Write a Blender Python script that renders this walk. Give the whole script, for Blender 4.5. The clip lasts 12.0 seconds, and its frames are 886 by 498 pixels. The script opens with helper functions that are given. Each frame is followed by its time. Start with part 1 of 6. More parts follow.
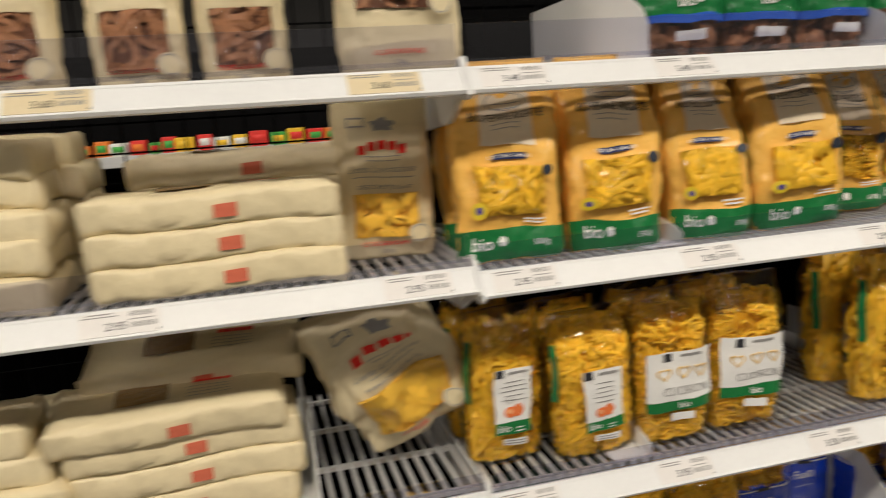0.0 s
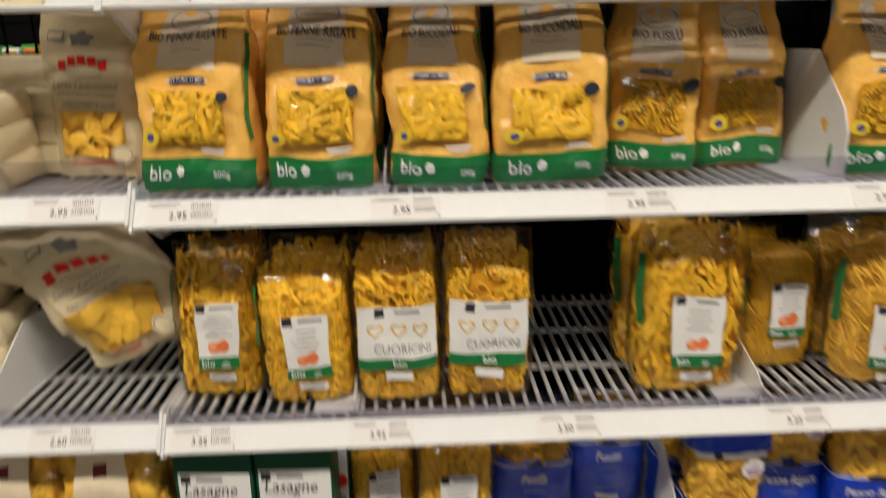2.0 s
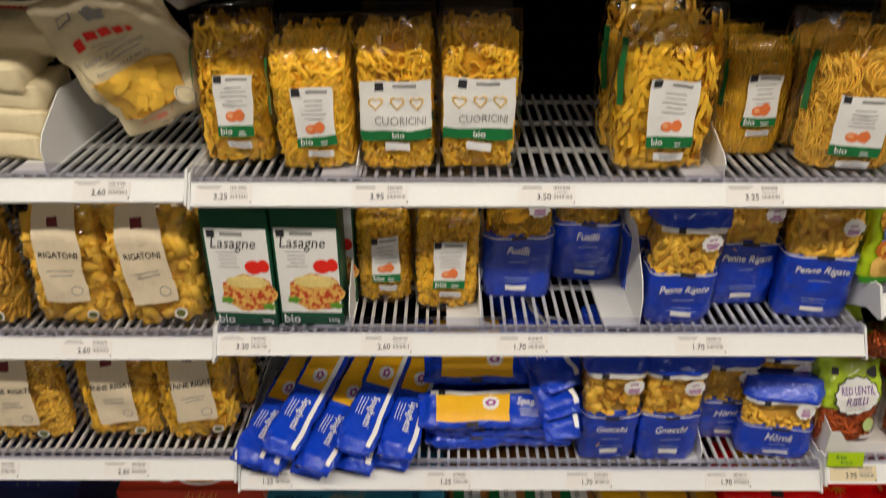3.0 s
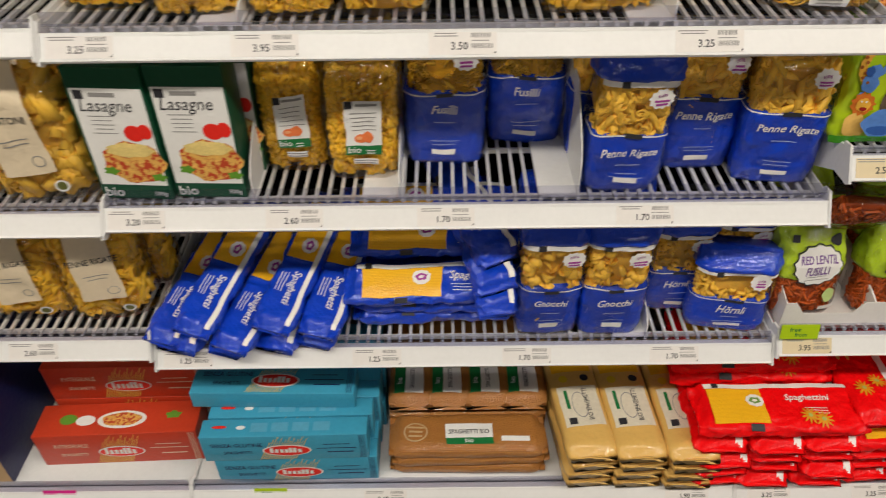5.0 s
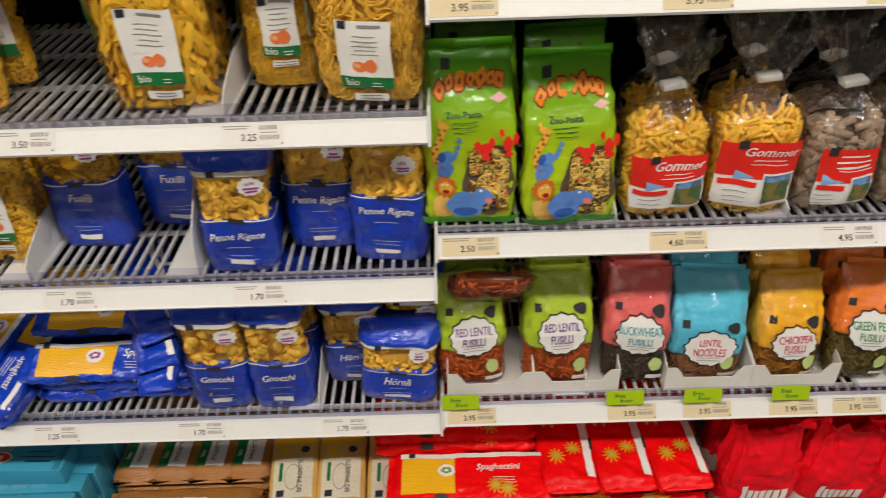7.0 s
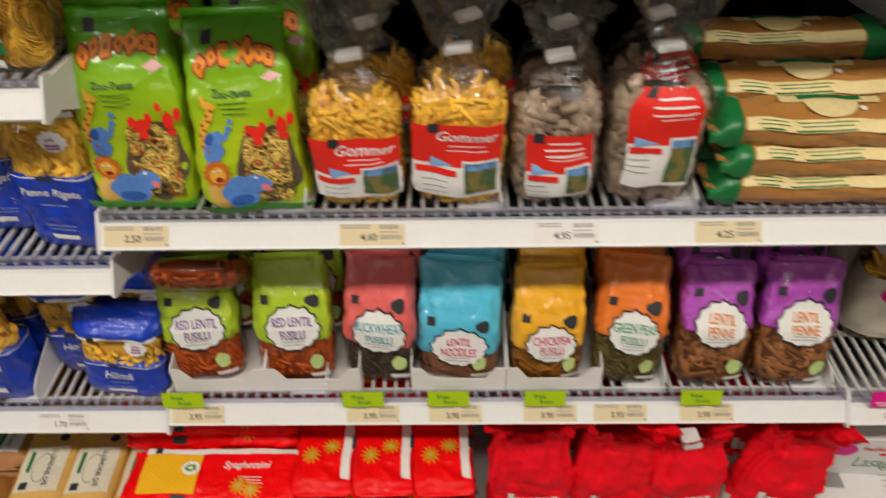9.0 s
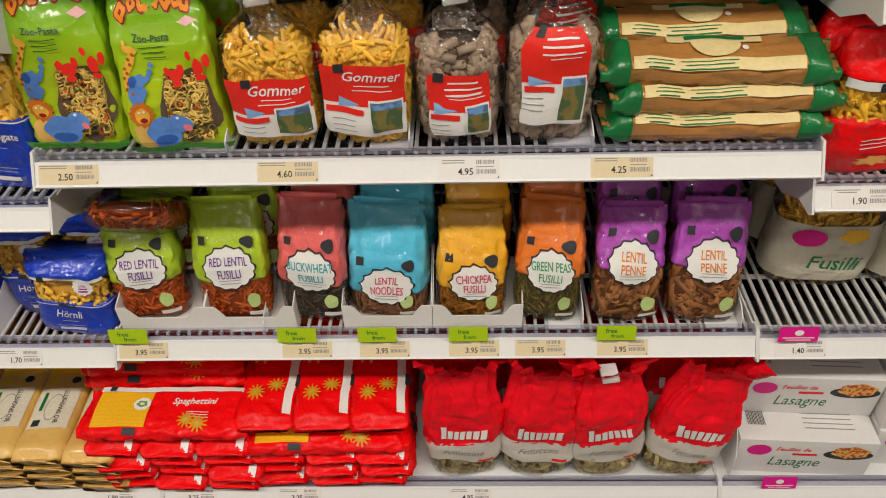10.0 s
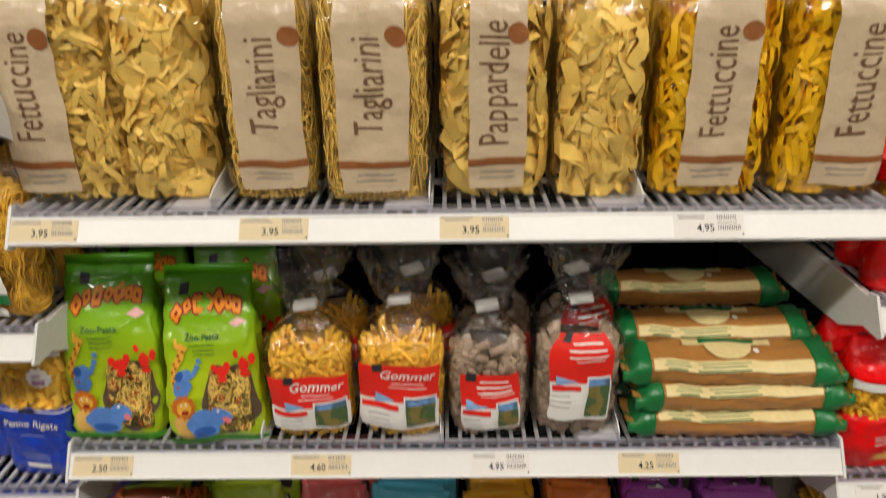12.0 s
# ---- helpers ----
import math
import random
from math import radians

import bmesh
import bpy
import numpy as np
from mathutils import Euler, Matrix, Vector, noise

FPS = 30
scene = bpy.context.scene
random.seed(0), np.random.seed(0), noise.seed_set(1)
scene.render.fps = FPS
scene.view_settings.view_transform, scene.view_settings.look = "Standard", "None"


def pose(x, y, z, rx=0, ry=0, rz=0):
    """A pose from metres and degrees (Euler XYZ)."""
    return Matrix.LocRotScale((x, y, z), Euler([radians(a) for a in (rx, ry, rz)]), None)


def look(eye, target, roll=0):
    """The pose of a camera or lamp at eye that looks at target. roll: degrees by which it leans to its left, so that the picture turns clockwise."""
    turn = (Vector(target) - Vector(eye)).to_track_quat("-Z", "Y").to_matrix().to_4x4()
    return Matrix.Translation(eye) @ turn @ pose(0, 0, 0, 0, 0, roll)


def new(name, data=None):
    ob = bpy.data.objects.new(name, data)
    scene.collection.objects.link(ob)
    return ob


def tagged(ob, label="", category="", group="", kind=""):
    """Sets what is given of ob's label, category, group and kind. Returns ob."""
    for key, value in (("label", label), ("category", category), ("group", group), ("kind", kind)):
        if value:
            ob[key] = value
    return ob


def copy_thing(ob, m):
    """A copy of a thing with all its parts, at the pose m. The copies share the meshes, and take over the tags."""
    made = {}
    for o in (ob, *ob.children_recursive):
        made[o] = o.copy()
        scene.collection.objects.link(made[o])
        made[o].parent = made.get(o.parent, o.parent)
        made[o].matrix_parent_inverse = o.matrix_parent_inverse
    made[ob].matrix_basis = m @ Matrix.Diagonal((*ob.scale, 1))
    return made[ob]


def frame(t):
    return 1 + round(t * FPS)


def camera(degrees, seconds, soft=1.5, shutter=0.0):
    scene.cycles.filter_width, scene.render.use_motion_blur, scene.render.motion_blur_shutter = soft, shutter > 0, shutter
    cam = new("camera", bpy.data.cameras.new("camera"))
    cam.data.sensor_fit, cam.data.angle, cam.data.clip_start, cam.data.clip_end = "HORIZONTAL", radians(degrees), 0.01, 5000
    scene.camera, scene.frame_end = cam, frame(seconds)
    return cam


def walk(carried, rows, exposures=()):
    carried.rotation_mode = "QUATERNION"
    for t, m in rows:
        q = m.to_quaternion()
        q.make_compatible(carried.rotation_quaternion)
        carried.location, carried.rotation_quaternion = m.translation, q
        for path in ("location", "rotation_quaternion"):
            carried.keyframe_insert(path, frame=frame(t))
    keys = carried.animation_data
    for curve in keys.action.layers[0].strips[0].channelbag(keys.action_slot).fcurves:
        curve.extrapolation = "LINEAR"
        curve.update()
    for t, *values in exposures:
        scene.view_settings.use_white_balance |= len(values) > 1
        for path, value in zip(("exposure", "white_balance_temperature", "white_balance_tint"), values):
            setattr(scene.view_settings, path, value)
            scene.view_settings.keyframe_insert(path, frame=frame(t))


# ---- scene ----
cam = camera(61.8, 12.0, soft=1.05, shutter=0.5)
PATH = [
    (0, (-0.238, -0.777, 1.568), (0.243, 1.132, 1.215), -3.9),
    (0.5, (-0.08, -0.767, 1.567), (0.53, 1.11, 1.24), -4.2),
    (1, (0.075, -0.636, 1.585), (0.55, 1.282, 1.274), -2.8),
    (1.5, (0.169, -0.638, 1.584), (0.42, 1.313, 1.222), -1.8),
    (2, (0.315, -0.79, 1.559), (0.377, 1.13, 1.004), -1.1),
    (2.5, (0.355, -0.883, 1.532), (0.374, 0.969, 0.775), -0.3),
    (3, (0.350, -0.914, 1.511), (0.346, 0.848, 0.566), 0.0),
    (3.5, (0.350, -0.928, 1.468), (0.328, 0.772, 0.414), -0.3),
    (3.7, (0.349, -0.923, 1.465), (0.324, 0.745, 0.362), -0.5),
    (5.3, (0.526, -0.745, 1.459), (0.528, 0.772, 0.156), -0.6),
    (5.5, (0.572, -0.713, 1.46), (0.571, 0.792, 0.143), -0.6),
    (6, (0.677, -0.693, 1.459), (0.669, 0.813, 0.143), -1.8),
    (6.5, (0.871, -0.786, 1.493), (0.855, 0.831, 0.316), -2.2),
    (6.7, (0.936, -0.83, 1.505), (0.922, 0.808, 0.358), -2.1),
    (8.3, (1.196, -0.669, 1.472), (1.189, 0.934, 0.276), -1.2),
    (8.5, (1.242, -0.652, 1.473), (1.232, 0.93, 0.25), -1.0),
    (9, (1.421, -0.69, 1.465), (1.393, 0.865, 0.208), -1.1),
    (9.5, (1.518, -0.746, 1.456), (1.472, 0.777, 0.161), -1.6),
    (10, (1.548, -0.772, 1.454), (1.491, 0.752, 0.16), -2.0),
    (10.5, (1.554, -0.773, 1.474), (1.493, 0.821, 0.267), -1.4),
    (11, (1.528, -0.77, 1.509), (1.458, 0.914, 0.433), -0.9),
    (11.5, (1.519, -0.771, 1.528), (1.458, 0.988, 0.578), -0.7),
    (12, (1.493, -0.769, 1.549), (1.475, 1.077, 0.78), -0.7),
]
walk(cam, [(t, look(eye, target, roll)) for t, eye, target, roll in PATH])

# ---- world and light ----
world = bpy.data.worlds.new("world")
scene.world = world
world.use_nodes = True
world.node_tree.nodes["Background"].inputs[0].default_value = (0.9, 0.95, 1.0, 1)
world.node_tree.nodes["Background"].inputs[1].default_value = 0.003
scene.view_settings.exposure = 0.0


def strip_lamp(x, y, z, length, width, watts):
    d = bpy.data.lights.new("strip_light", "AREA")
    d.shape, d.size, d.size_y, d.energy, d.color = "RECTANGLE", length, width, watts, (1.0, 0.915, 0.80)
    ob = new("strip_light", d)
    ob.matrix_world = pose(x, y, z)
    return ob


LAMP_Y, LAMP_Z = -1.25, 2.86
for lx in (-2.0, 0.0, 2.0, 4.0):
    strip_lamp(lx, LAMP_Y, LAMP_Z - 0.035, 1.9, 0.16, 33)
    strip_lamp(lx, LAMP_Y - 2.3, LAMP_Z - 0.035, 1.9, 0.16, 13)
strip_lamp(-0.6, 0.95, 2.82, 5.0, 0.16, 45)

# ---- materials ----
MATS = {}


def nodes_of(name):
    m = bpy.data.materials.new(name)
    m.use_nodes = True
    nt = m.node_tree
    return m, nt, nt.nodes["Principled BSDF"]


def mat(name, color, rough=0.45, metal=0.0, var=0.10, scale=35, bump=0.15, bscale=120, coat=0.0, island=0.0, pattern=None, spec=0.5):
    if name in MATS:
        return MATS[name]
    m, nt, p = nodes_of(name)
    N, L = nt.nodes.new, nt.links.new
    co = N("ShaderNodeTexCoord")
    fine, broad = N("ShaderNodeTexNoise"), N("ShaderNodeTexNoise")
    fine.inputs["Scale"].default_value, broad.inputs["Scale"].default_value = scale * 4, scale * 0.4
    fine.inputs["Detail"].default_value, broad.inputs["Detail"].default_value = 3, 2
    for q in (fine, broad):
        L(co.outputs["Object"], q.inputs["Vector"])
    add = N("ShaderNodeMath")
    add.operation = "ADD"
    L(fine.outputs["Fac"], add.inputs[0])
    L(broad.outputs["Fac"], add.inputs[1])
    val = N("ShaderNodeMapRange")
    val.inputs["From Min"].default_value, val.inputs["From Max"].default_value = 0.6, 1.4
    val.inputs["To Min"].default_value, val.inputs["To Max"].default_value = 1 - var, 1 + var
    L(add.outputs[0], val.inputs["Value"])
    hsv = N("ShaderNodeHueSaturation")
    hsv.inputs["Color"].default_value = (*color, 1)
    last = val.outputs[0]
    if island:
        geo = N("ShaderNodeNewGeometry")
        r = N("ShaderNodeMapRange")
        r.inputs["To Min"].default_value, r.inputs["To Max"].default_value = 1 - island, 1 + island * 0.6
        L(geo.outputs["Random Per Island"], r.inputs["Value"])
        mul = N("ShaderNodeMath")
        mul.operation = "MULTIPLY"
        L(last, mul.inputs[0])
        L(r.outputs[0], mul.inputs[1])
        last = mul.outputs[0]
    L(last, hsv.inputs["Value"])
    out = hsv.outputs["Color"]
    if pattern:
        kind, other, psize = pattern
        mix = N("ShaderNodeMix")
        mix.data_type = "RGBA"
        mix.inputs["B"].default_value = (*other, 1)
        L(out, mix.inputs["A"])
        if kind == "cells":
            t = N("ShaderNodeTexVoronoi")
            t.feature = "DISTANCE_TO_EDGE"
            t.inputs["Scale"].default_value = psize
            L(co.outputs["Object"], t.inputs["Vector"])
            r = N("ShaderNodeMapRange")
            r.inputs["From Min"].default_value, r.inputs["From Max"].default_value = 0.05, 0.12
            r.inputs["To Min"].default_value, r.inputs["To Max"].default_value = 1, 0
            L(t.outputs["Distance"], r.inputs["Value"])
            L(r.outputs[0], mix.inputs["Factor"])
        elif kind == "blobs":
            t = N("ShaderNodeTexNoise")
            t.inputs["Scale"].default_value = psize
            L(co.outputs["Object"], t.inputs["Vector"])
            r = N("ShaderNodeMapRange")
            r.inputs["From Min"].default_value, r.inputs["From Max"].default_value = 0.47, 0.55
            L(t.outputs["Fac"], r.inputs["Value"])
            L(r.outputs[0], mix.inputs["Factor"])
        elif kind == "strands":
            t = N("ShaderNodeTexWave")
            t.bands_direction = "Z"
            t.inputs["Scale"].default_value = psize
            t.inputs["Distortion"].default_value = 1.2
            t.inputs["Detail Scale"].default_value = 0.6
            L(co.outputs["Object"], t.inputs["Vector"])
            L(t.outputs["Fac"], mix.inputs["Factor"])
        elif kind == "fade":
            sep = N("ShaderNodeSeparateXYZ")
            L(co.outputs["Object"], sep.inputs[0])
            r = N("ShaderNodeMapRange")
            r.inputs["From Min"].default_value, r.inputs["From Max"].default_value = psize
            L(sep.outputs["Z"], r.inputs["Value"])
            L(r.outputs[0], mix.inputs["Factor"])
        out = mix.outputs["Result"]
    L(out, p.inputs["Base Color"])
    if bump:
        b = N("ShaderNodeTexNoise")
        b.inputs["Scale"].default_value, b.inputs["Detail"].default_value = bscale, 3
        L(co.outputs["Object"], b.inputs["Vector"])
        bm = N("ShaderNodeBump")
        bm.inputs["Strength"].default_value, bm.inputs["Distance"].default_value = min(1, bump * 1.8), 0.009 if coat else 0.005
        height = b.outputs["Fac"]
        if coat:
            cr, mx2 = N("ShaderNodeTexNoise"), N("ShaderNodeMath")
            cr.noise_type = "RIDGED_MULTIFRACTAL"
            cr.inputs["Scale"].default_value, cr.inputs["Detail"].default_value, cr.inputs["Distortion"].default_value = bscale * 0.36, 1.2, 0.8
            L(co.outputs["Object"], cr.inputs["Vector"])
            mx2.operation = "MULTIPLY_ADD"
            mx2.inputs[1].default_value = 0.28
            L(cr.outputs["Fac"], mx2.inputs[0])
            L(height, mx2.inputs[2])
            height = mx2.outputs[0]
        L(height, bm.inputs["Height"])
        L(bm.outputs[0], p.inputs["Normal"])
        L(bm.outputs[0], p.inputs["Coat Normal"])
    p.inputs["Roughness"].default_value, p.inputs["Metallic"].default_value = rough, metal
    p.inputs["Coat Weight"].default_value, p.inputs["Coat Roughness"].default_value = min(1, coat * 2), 0.10
    p.inputs["Specular IOR Level"].default_value = spec * (0.4 if coat else 0.6)
    MATS[name] = m
    return m


def clear(name, tint=(1, 1, 1), gloss=0.04, rough=0.07, bump=0.55, bscale=30):
    m, nt, p = nodes_of(name)
    N, L = nt.nodes.new, nt.links.new
    nt.nodes.remove(p)
    out = [n for n in nt.nodes if n.type == "OUTPUT_MATERIAL"][0]
    t, g, mx, lw, co = N("ShaderNodeBsdfTransparent"), N("ShaderNodeBsdfGlossy"), N("ShaderNodeMixShader"), N("ShaderNodeLayerWeight"), N("ShaderNodeTexCoord")
    t.inputs[0].default_value, g.inputs["Roughness"].default_value = (*tint, 1), rough
    lw.inputs["Blend"].default_value = 0.15
    r = N("ShaderNodeMapRange")
    r.inputs["To Min"].default_value, r.inputs["To Max"].default_value = gloss, 0.55
    L(lw.outputs["Fresnel"], r.inputs["Value"])
    if bump:
        b, bm = N("ShaderNodeTexNoise"), N("ShaderNodeBump")
        b.noise_type = "RIDGED_MULTIFRACTAL"
        b.inputs["Scale"].default_value, b.inputs["Detail"].default_value, b.inputs["Distortion"].default_value = bscale, 2, 0.5
        bm.inputs["Strength"].default_value, bm.inputs["Distance"].default_value = bump, 0.012
        L(co.outputs["Object"], b.inputs["Vector"])
        L(b.outputs["Fac"], bm.inputs["Height"])
        L(bm.outputs[0], g.inputs["Normal"])
    L(r.outputs[0], mx.inputs[0])
    L(t.outputs[0], mx.inputs[1])
    L(g.outputs[0], mx.inputs[2])
    L(mx.outputs[0], out.inputs["Surface"])
    MATS[name] = m
    return m


FILM = clear("clear_film")
FILM_HAZY = clear("hazy_film", (0.985, 0.98, 0.975), 0.08, 0.08, 0.9, 45)
RISER = clear("clear_acrylic", (0.86, 0.86, 0.91), 0.015, 0.40, 0.0)
RAIL = mat("rail_plastic", (0.80, 0.80, 0.79), 0.3, var=0.03, bump=0.02)
STEEL = mat("painted_steel", (0.72, 0.72, 0.71), 0.4, var=0.05, bump=0.03)
WIRE = mat("shelf_wire", (0.70, 0.70, 0.69), 0.35, metal=0.3, var=0.06, bump=0.0)
# black for the steel mesh and posts, also for sheets that imitate darkness
BLACK = mat("black_steel_and_darkness", (0.003, 0.003, 0.0033), 0.7, var=0.2, bump=0.0, spec=0.06)
WHITE_P = mat("white_plastic", (0.76, 0.76, 0.75), 0.4, var=0.04, bump=0.03)
CARD = mat("white_card", (0.80, 0.77, 0.74), 0.6, var=0.04, bump=0.05)
CARD_Y = mat("cream_card", (0.74, 0.62, 0.40), 0.6, var=0.04, bump=0.05)
INK = mat("black_ink", (0.03, 0.03, 0.035), 0.5, var=0.1, bump=0.0)
INK_G = mat("grey_ink", (0.28, 0.27, 0.26), 0.5, var=0.1, bump=0.0)
WHITE = mat("white_print", (0.82, 0.81, 0.78), 0.4, var=0.03, bump=0.1)
CREAM = mat("cream_paper", (0.74, 0.63, 0.40), 0.42, var=0.05, bump=0.25, bscale=45)
BEIGE = mat("beige_label", (0.74, 0.62, 0.44), 0.4, var=0.05, bump=0.2, bscale=60)
YELLOW = mat("warm_yellow_film", (0.92, 0.52, 0.11), 0.3, var=0.06, bump=0.35, bscale=38, coat=0.3)
GREEN = mat("deep_green_print", (0.012, 0.17, 0.045), 0.35, var=0.08, bump=0.3, bscale=45, coat=0.3)
DARKGREEN = mat("dark_green_carton", (0.008, 0.075, 0.035), 0.4, var=0.08, bump=0.05)
NAVY = mat("navy_print", (0.015, 0.03, 0.12), 0.4, var=0.1, bump=0.05)
BLUE = mat("blue_film", (0.004, 0.050, 0.55), 0.35, var=0.08, bump=0.45, bscale=40, coat=0.5)
BLUE_D = mat("blue_print", (0.02, 0.10, 0.50), 0.35, var=0.08, bump=0.1)
RED = mat("red_film", (0.90, 0.004, 0.006), 0.35, var=0.07, bump=0.5, bscale=40, coat=0.12, spec=0.25)
RED_M = mat("red_matt_film", (0.88, 0.008, 0.020), 0.4, var=0.08, bump=0.6, bscale=30, coat=0.06, spec=0.2)
RED_I = mat("red_print", (0.80, 0.025, 0.015), 0.45, var=0.06, bump=0.05)
ORANGE = mat("orange_print", (0.80, 0.20, 0.06), 0.45, var=0.15, scale=80, bump=0.05)
GOLD = mat("golden_spaghetti", (0.94, 0.52, 0.018), 0.35, var=0.06, bump=0.1, bscale=300, pattern=("strands", (0.82, 0.42, 0.012), 120), coat=0.3)
TAN = mat("tan_film", (0.74, 0.46, 0.13), 0.32, var=0.05, bump=0.3, bscale=40, coat=0.3)
BROWN = mat("wholegrain_spaghetti", (0.44, 0.19, 0.045), 0.35, var=0.12, bump=0.2, bscale=300, pattern=("strands", (0.33, 0.13, 0.03), 130), coat=0.4)
LIME = mat("lime_film", (0.085, 0.36, 0.008), 0.28, var=0.08, bump=0.16, bscale=30, coat=0.4, pattern=("fade", (0.46, 0.62, 0.015), (0.21, 0.08)))
TAGGREEN = mat("lime_tag", (0.42, 0.60, 0.01), 0.4, var=0.03, bump=0.0)
PINK = mat("magenta_tag", (0.74, 0.01, 0.26), 0.4, var=0.03, bump=0.0)
CARTON_B = mat("blue_carton", (0.05, 0.33, 0.50), 0.38, var=0.06, bump=0.06, coat=0.2)
CARTON_R = mat("brick_red_carton", (0.56, 0.05, 0.018), 0.38, var=0.08, bump=0.06, coat=0.2)
CARTON_D = mat("navy_carton", (0.012, 0.018, 0.085), 0.38, var=0.1, bump=0.06, coat=0.2)
KRAFT = mat("kraft_board", (0.50, 0.33, 0.17), 0.7, var=0.08, bump=0.1)
CARTON_W = mat("white_carton", (0.72, 0.71, 0.70), 0.4, var=0.04, bump=0.05, coat=0.2)
DISH = mat("baked_dish_picture", (0.75, 0.42, 0.10), 0.45, var=0.2, scale=90, bump=0.05, pattern=("blobs", (0.50, 0.06, 0.02), 160))
HILLS = mat("landscape_picture", (0.16, 0.32, 0.62), 0.4, var=0.2, bump=0.05, pattern=("blobs", (0.08, 0.14, 0.22), 55))
LION = mat("orange_brown_print", (0.62, 0.16, 0.02), 0.4, var=0.15, bump=0.1)
SKYBLUE = mat("sky_blue_print", (0.10, 0.24, 0.62), 0.4, var=0.15, bump=0.1)
PASTA = {
    "gold": mat("golden_pasta", (0.96, 0.56, 0.035), 0.42, var=0.08, scale=60, bump=0.1, bscale=400, island=0.2),
    "pale": mat("pale_pasta", (0.96, 0.57, 0.065), 0.42, var=0.08, scale=60, bump=0.1, bscale=400, island=0.2),
    "egg": mat("egg_pasta", (0.95, 0.55, 0.008), 0.42, var=0.10, scale=60, bump=0.1, bscale=400, island=0.28),
    "cream": mat("cream_pasta", (0.93, 0.64, 0.15), 0.42, var=0.10, scale=60, bump=0.1, bscale=400, island=0.28),
    "grey": mat("rye_pasta", (0.43, 0.32, 0.23), 0.5, var=0.12, scale=60, bump=0.1, bscale=400, island=0.25),
    "spelt": mat("spelt_and_shaded_pasta", (0.42, 0.19, 0.09), 0.45, var=0.12, scale=60, bump=0.1, bscale=400, island=0.25),
    "lentil": mat("red_lentil_pasta", (0.66, 0.13, 0.02), 0.45, var=0.12, scale=60, bump=0.1, bscale=400, island=0.3),
    "dark": mat("buckwheat_pasta", (0.11, 0.075, 0.055), 0.5, var=0.12, scale=60, bump=0.1, bscale=400, island=0.3),
    "olive": mat("green_pea_pasta", (0.20, 0.15, 0.03), 0.5, var=0.12, scale=60, bump=0.1, bscale=400, island=0.3),
    "brown": mat("brown_lentil_pasta", (0.40, 0.16, 0.05), 0.5, var=0.12, scale=60, bump=0.1, bscale=400, island=0.3),
    "chick": mat("chickpea_pasta", (0.45, 0.18, 0.02), 0.5, var=0.12, scale=60, bump=0.1, bscale=400, island=0.3),
}

# darker copy of each pasta tone: shade between the pieces, put into colour
CORE = {n: mat(n + "_shaded_depths", c, 0.6, var=0.15, bump=0.2) for n, c in (("gold", (0.78, 0.40, 0.02)), ("pale", (0.76, 0.44, 0.06)), ("egg", (0.68, 0.29, 0.004)), ("cream", (0.66, 0.42, 0.08)), ("grey", (0.12, 0.08, 0.05)), ("spelt", (0.15, 0.06, 0.03)),
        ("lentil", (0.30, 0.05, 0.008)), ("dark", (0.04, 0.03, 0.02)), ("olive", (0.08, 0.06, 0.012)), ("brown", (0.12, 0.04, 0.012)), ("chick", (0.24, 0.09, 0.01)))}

# ---- mesh helpers ----


def mesh(name, verts, faces, material, smooth=True):
    me = bpy.data.meshes.new(name)
    me.from_pydata([tuple(v) for v in verts], [], faces)
    me.materials.append(material)
    if smooth:
        me.polygons.foreach_set("use_smooth", [True] * len(me.polygons))
    me.update()
    return me


FINE_PRINT = {"small_print", "lettering", "slip_print", "weight_print", "foot_lettering", "band_lettering", "burst_print", "egg_picture", "heart_print", "tomato_picture", "leaf_picture", "vegetable_picture", "title", "script",
              "time_lettering", "title_print", "title_plate", "wheat_print", "price", "product_name", "subtitle", "lid_print", "spaghetti_print", "round_lettering", "barcode"}


def part(name, shape, material, parent=None, label="", smooth=True, kind=""):
    kind = kind or ("stuff" if name in FINE_PRINT else "")
    ob = new(name, mesh(name, shape[0], shape[1], material, smooth))
    ob.parent = parent
    return tagged(ob, label, kind=kind)


def root(name, label, category, group="", kind=""):
    return tagged(new(name), label, category, group, kind)


def join(*shapes):
    V, F = [], []
    for v, f in shapes:
        k = len(V)
        V.extend(v)
        F.extend([tuple(i + k for i in q) for q in f])
    return V, F


def moved(shape, m):
    return [m @ Vector(v) for v in shape[0]], shape[1]


def block(x0, x1, y0, y1, z0, z1, bevel=0.0):
    bm = bmesh.new()
    bmesh.ops.create_cube(bm, size=1, matrix=Matrix.Translation(((x0 + x1) / 2, (y0 + y1) / 2, (z0 + z1) / 2)) @ Matrix.Diagonal((x1 - x0, y1 - y0, z1 - z0, 1)))
    if bevel:
        bmesh.ops.bevel(bm, geom=bm.edges, offset=bevel, segments=2, profile=0.6, affect="EDGES")
    bm.verts.index_update()
    s = [v.co.copy() for v in bm.verts], [tuple(v.index for v in f.verts) for f in bm.faces]
    bm.free()
    return s


def prism(profile, x0, x1):
    """A closed (y, z) profile drawn out along x."""
    n = len(profile)
    V = [(x0, y, z) for y, z in profile] + [(x1, y, z) for y, z in profile]
    F = [(i, (i + 1) % n, n + (i + 1) % n, n + i) for i in range(n)]
    return V, F + [tuple(range(n))[::-1], tuple(range(n, 2 * n))]


def grid_faces(nu, nv, closed=False):
    F = []
    for j in range(nv - 1):
        for i in range(nu if closed else nu - 1):
            a, b = j * nu + i, j * nu + (i + 1) % nu
            F.append((a, b, b + nu, a + nu))
    return F


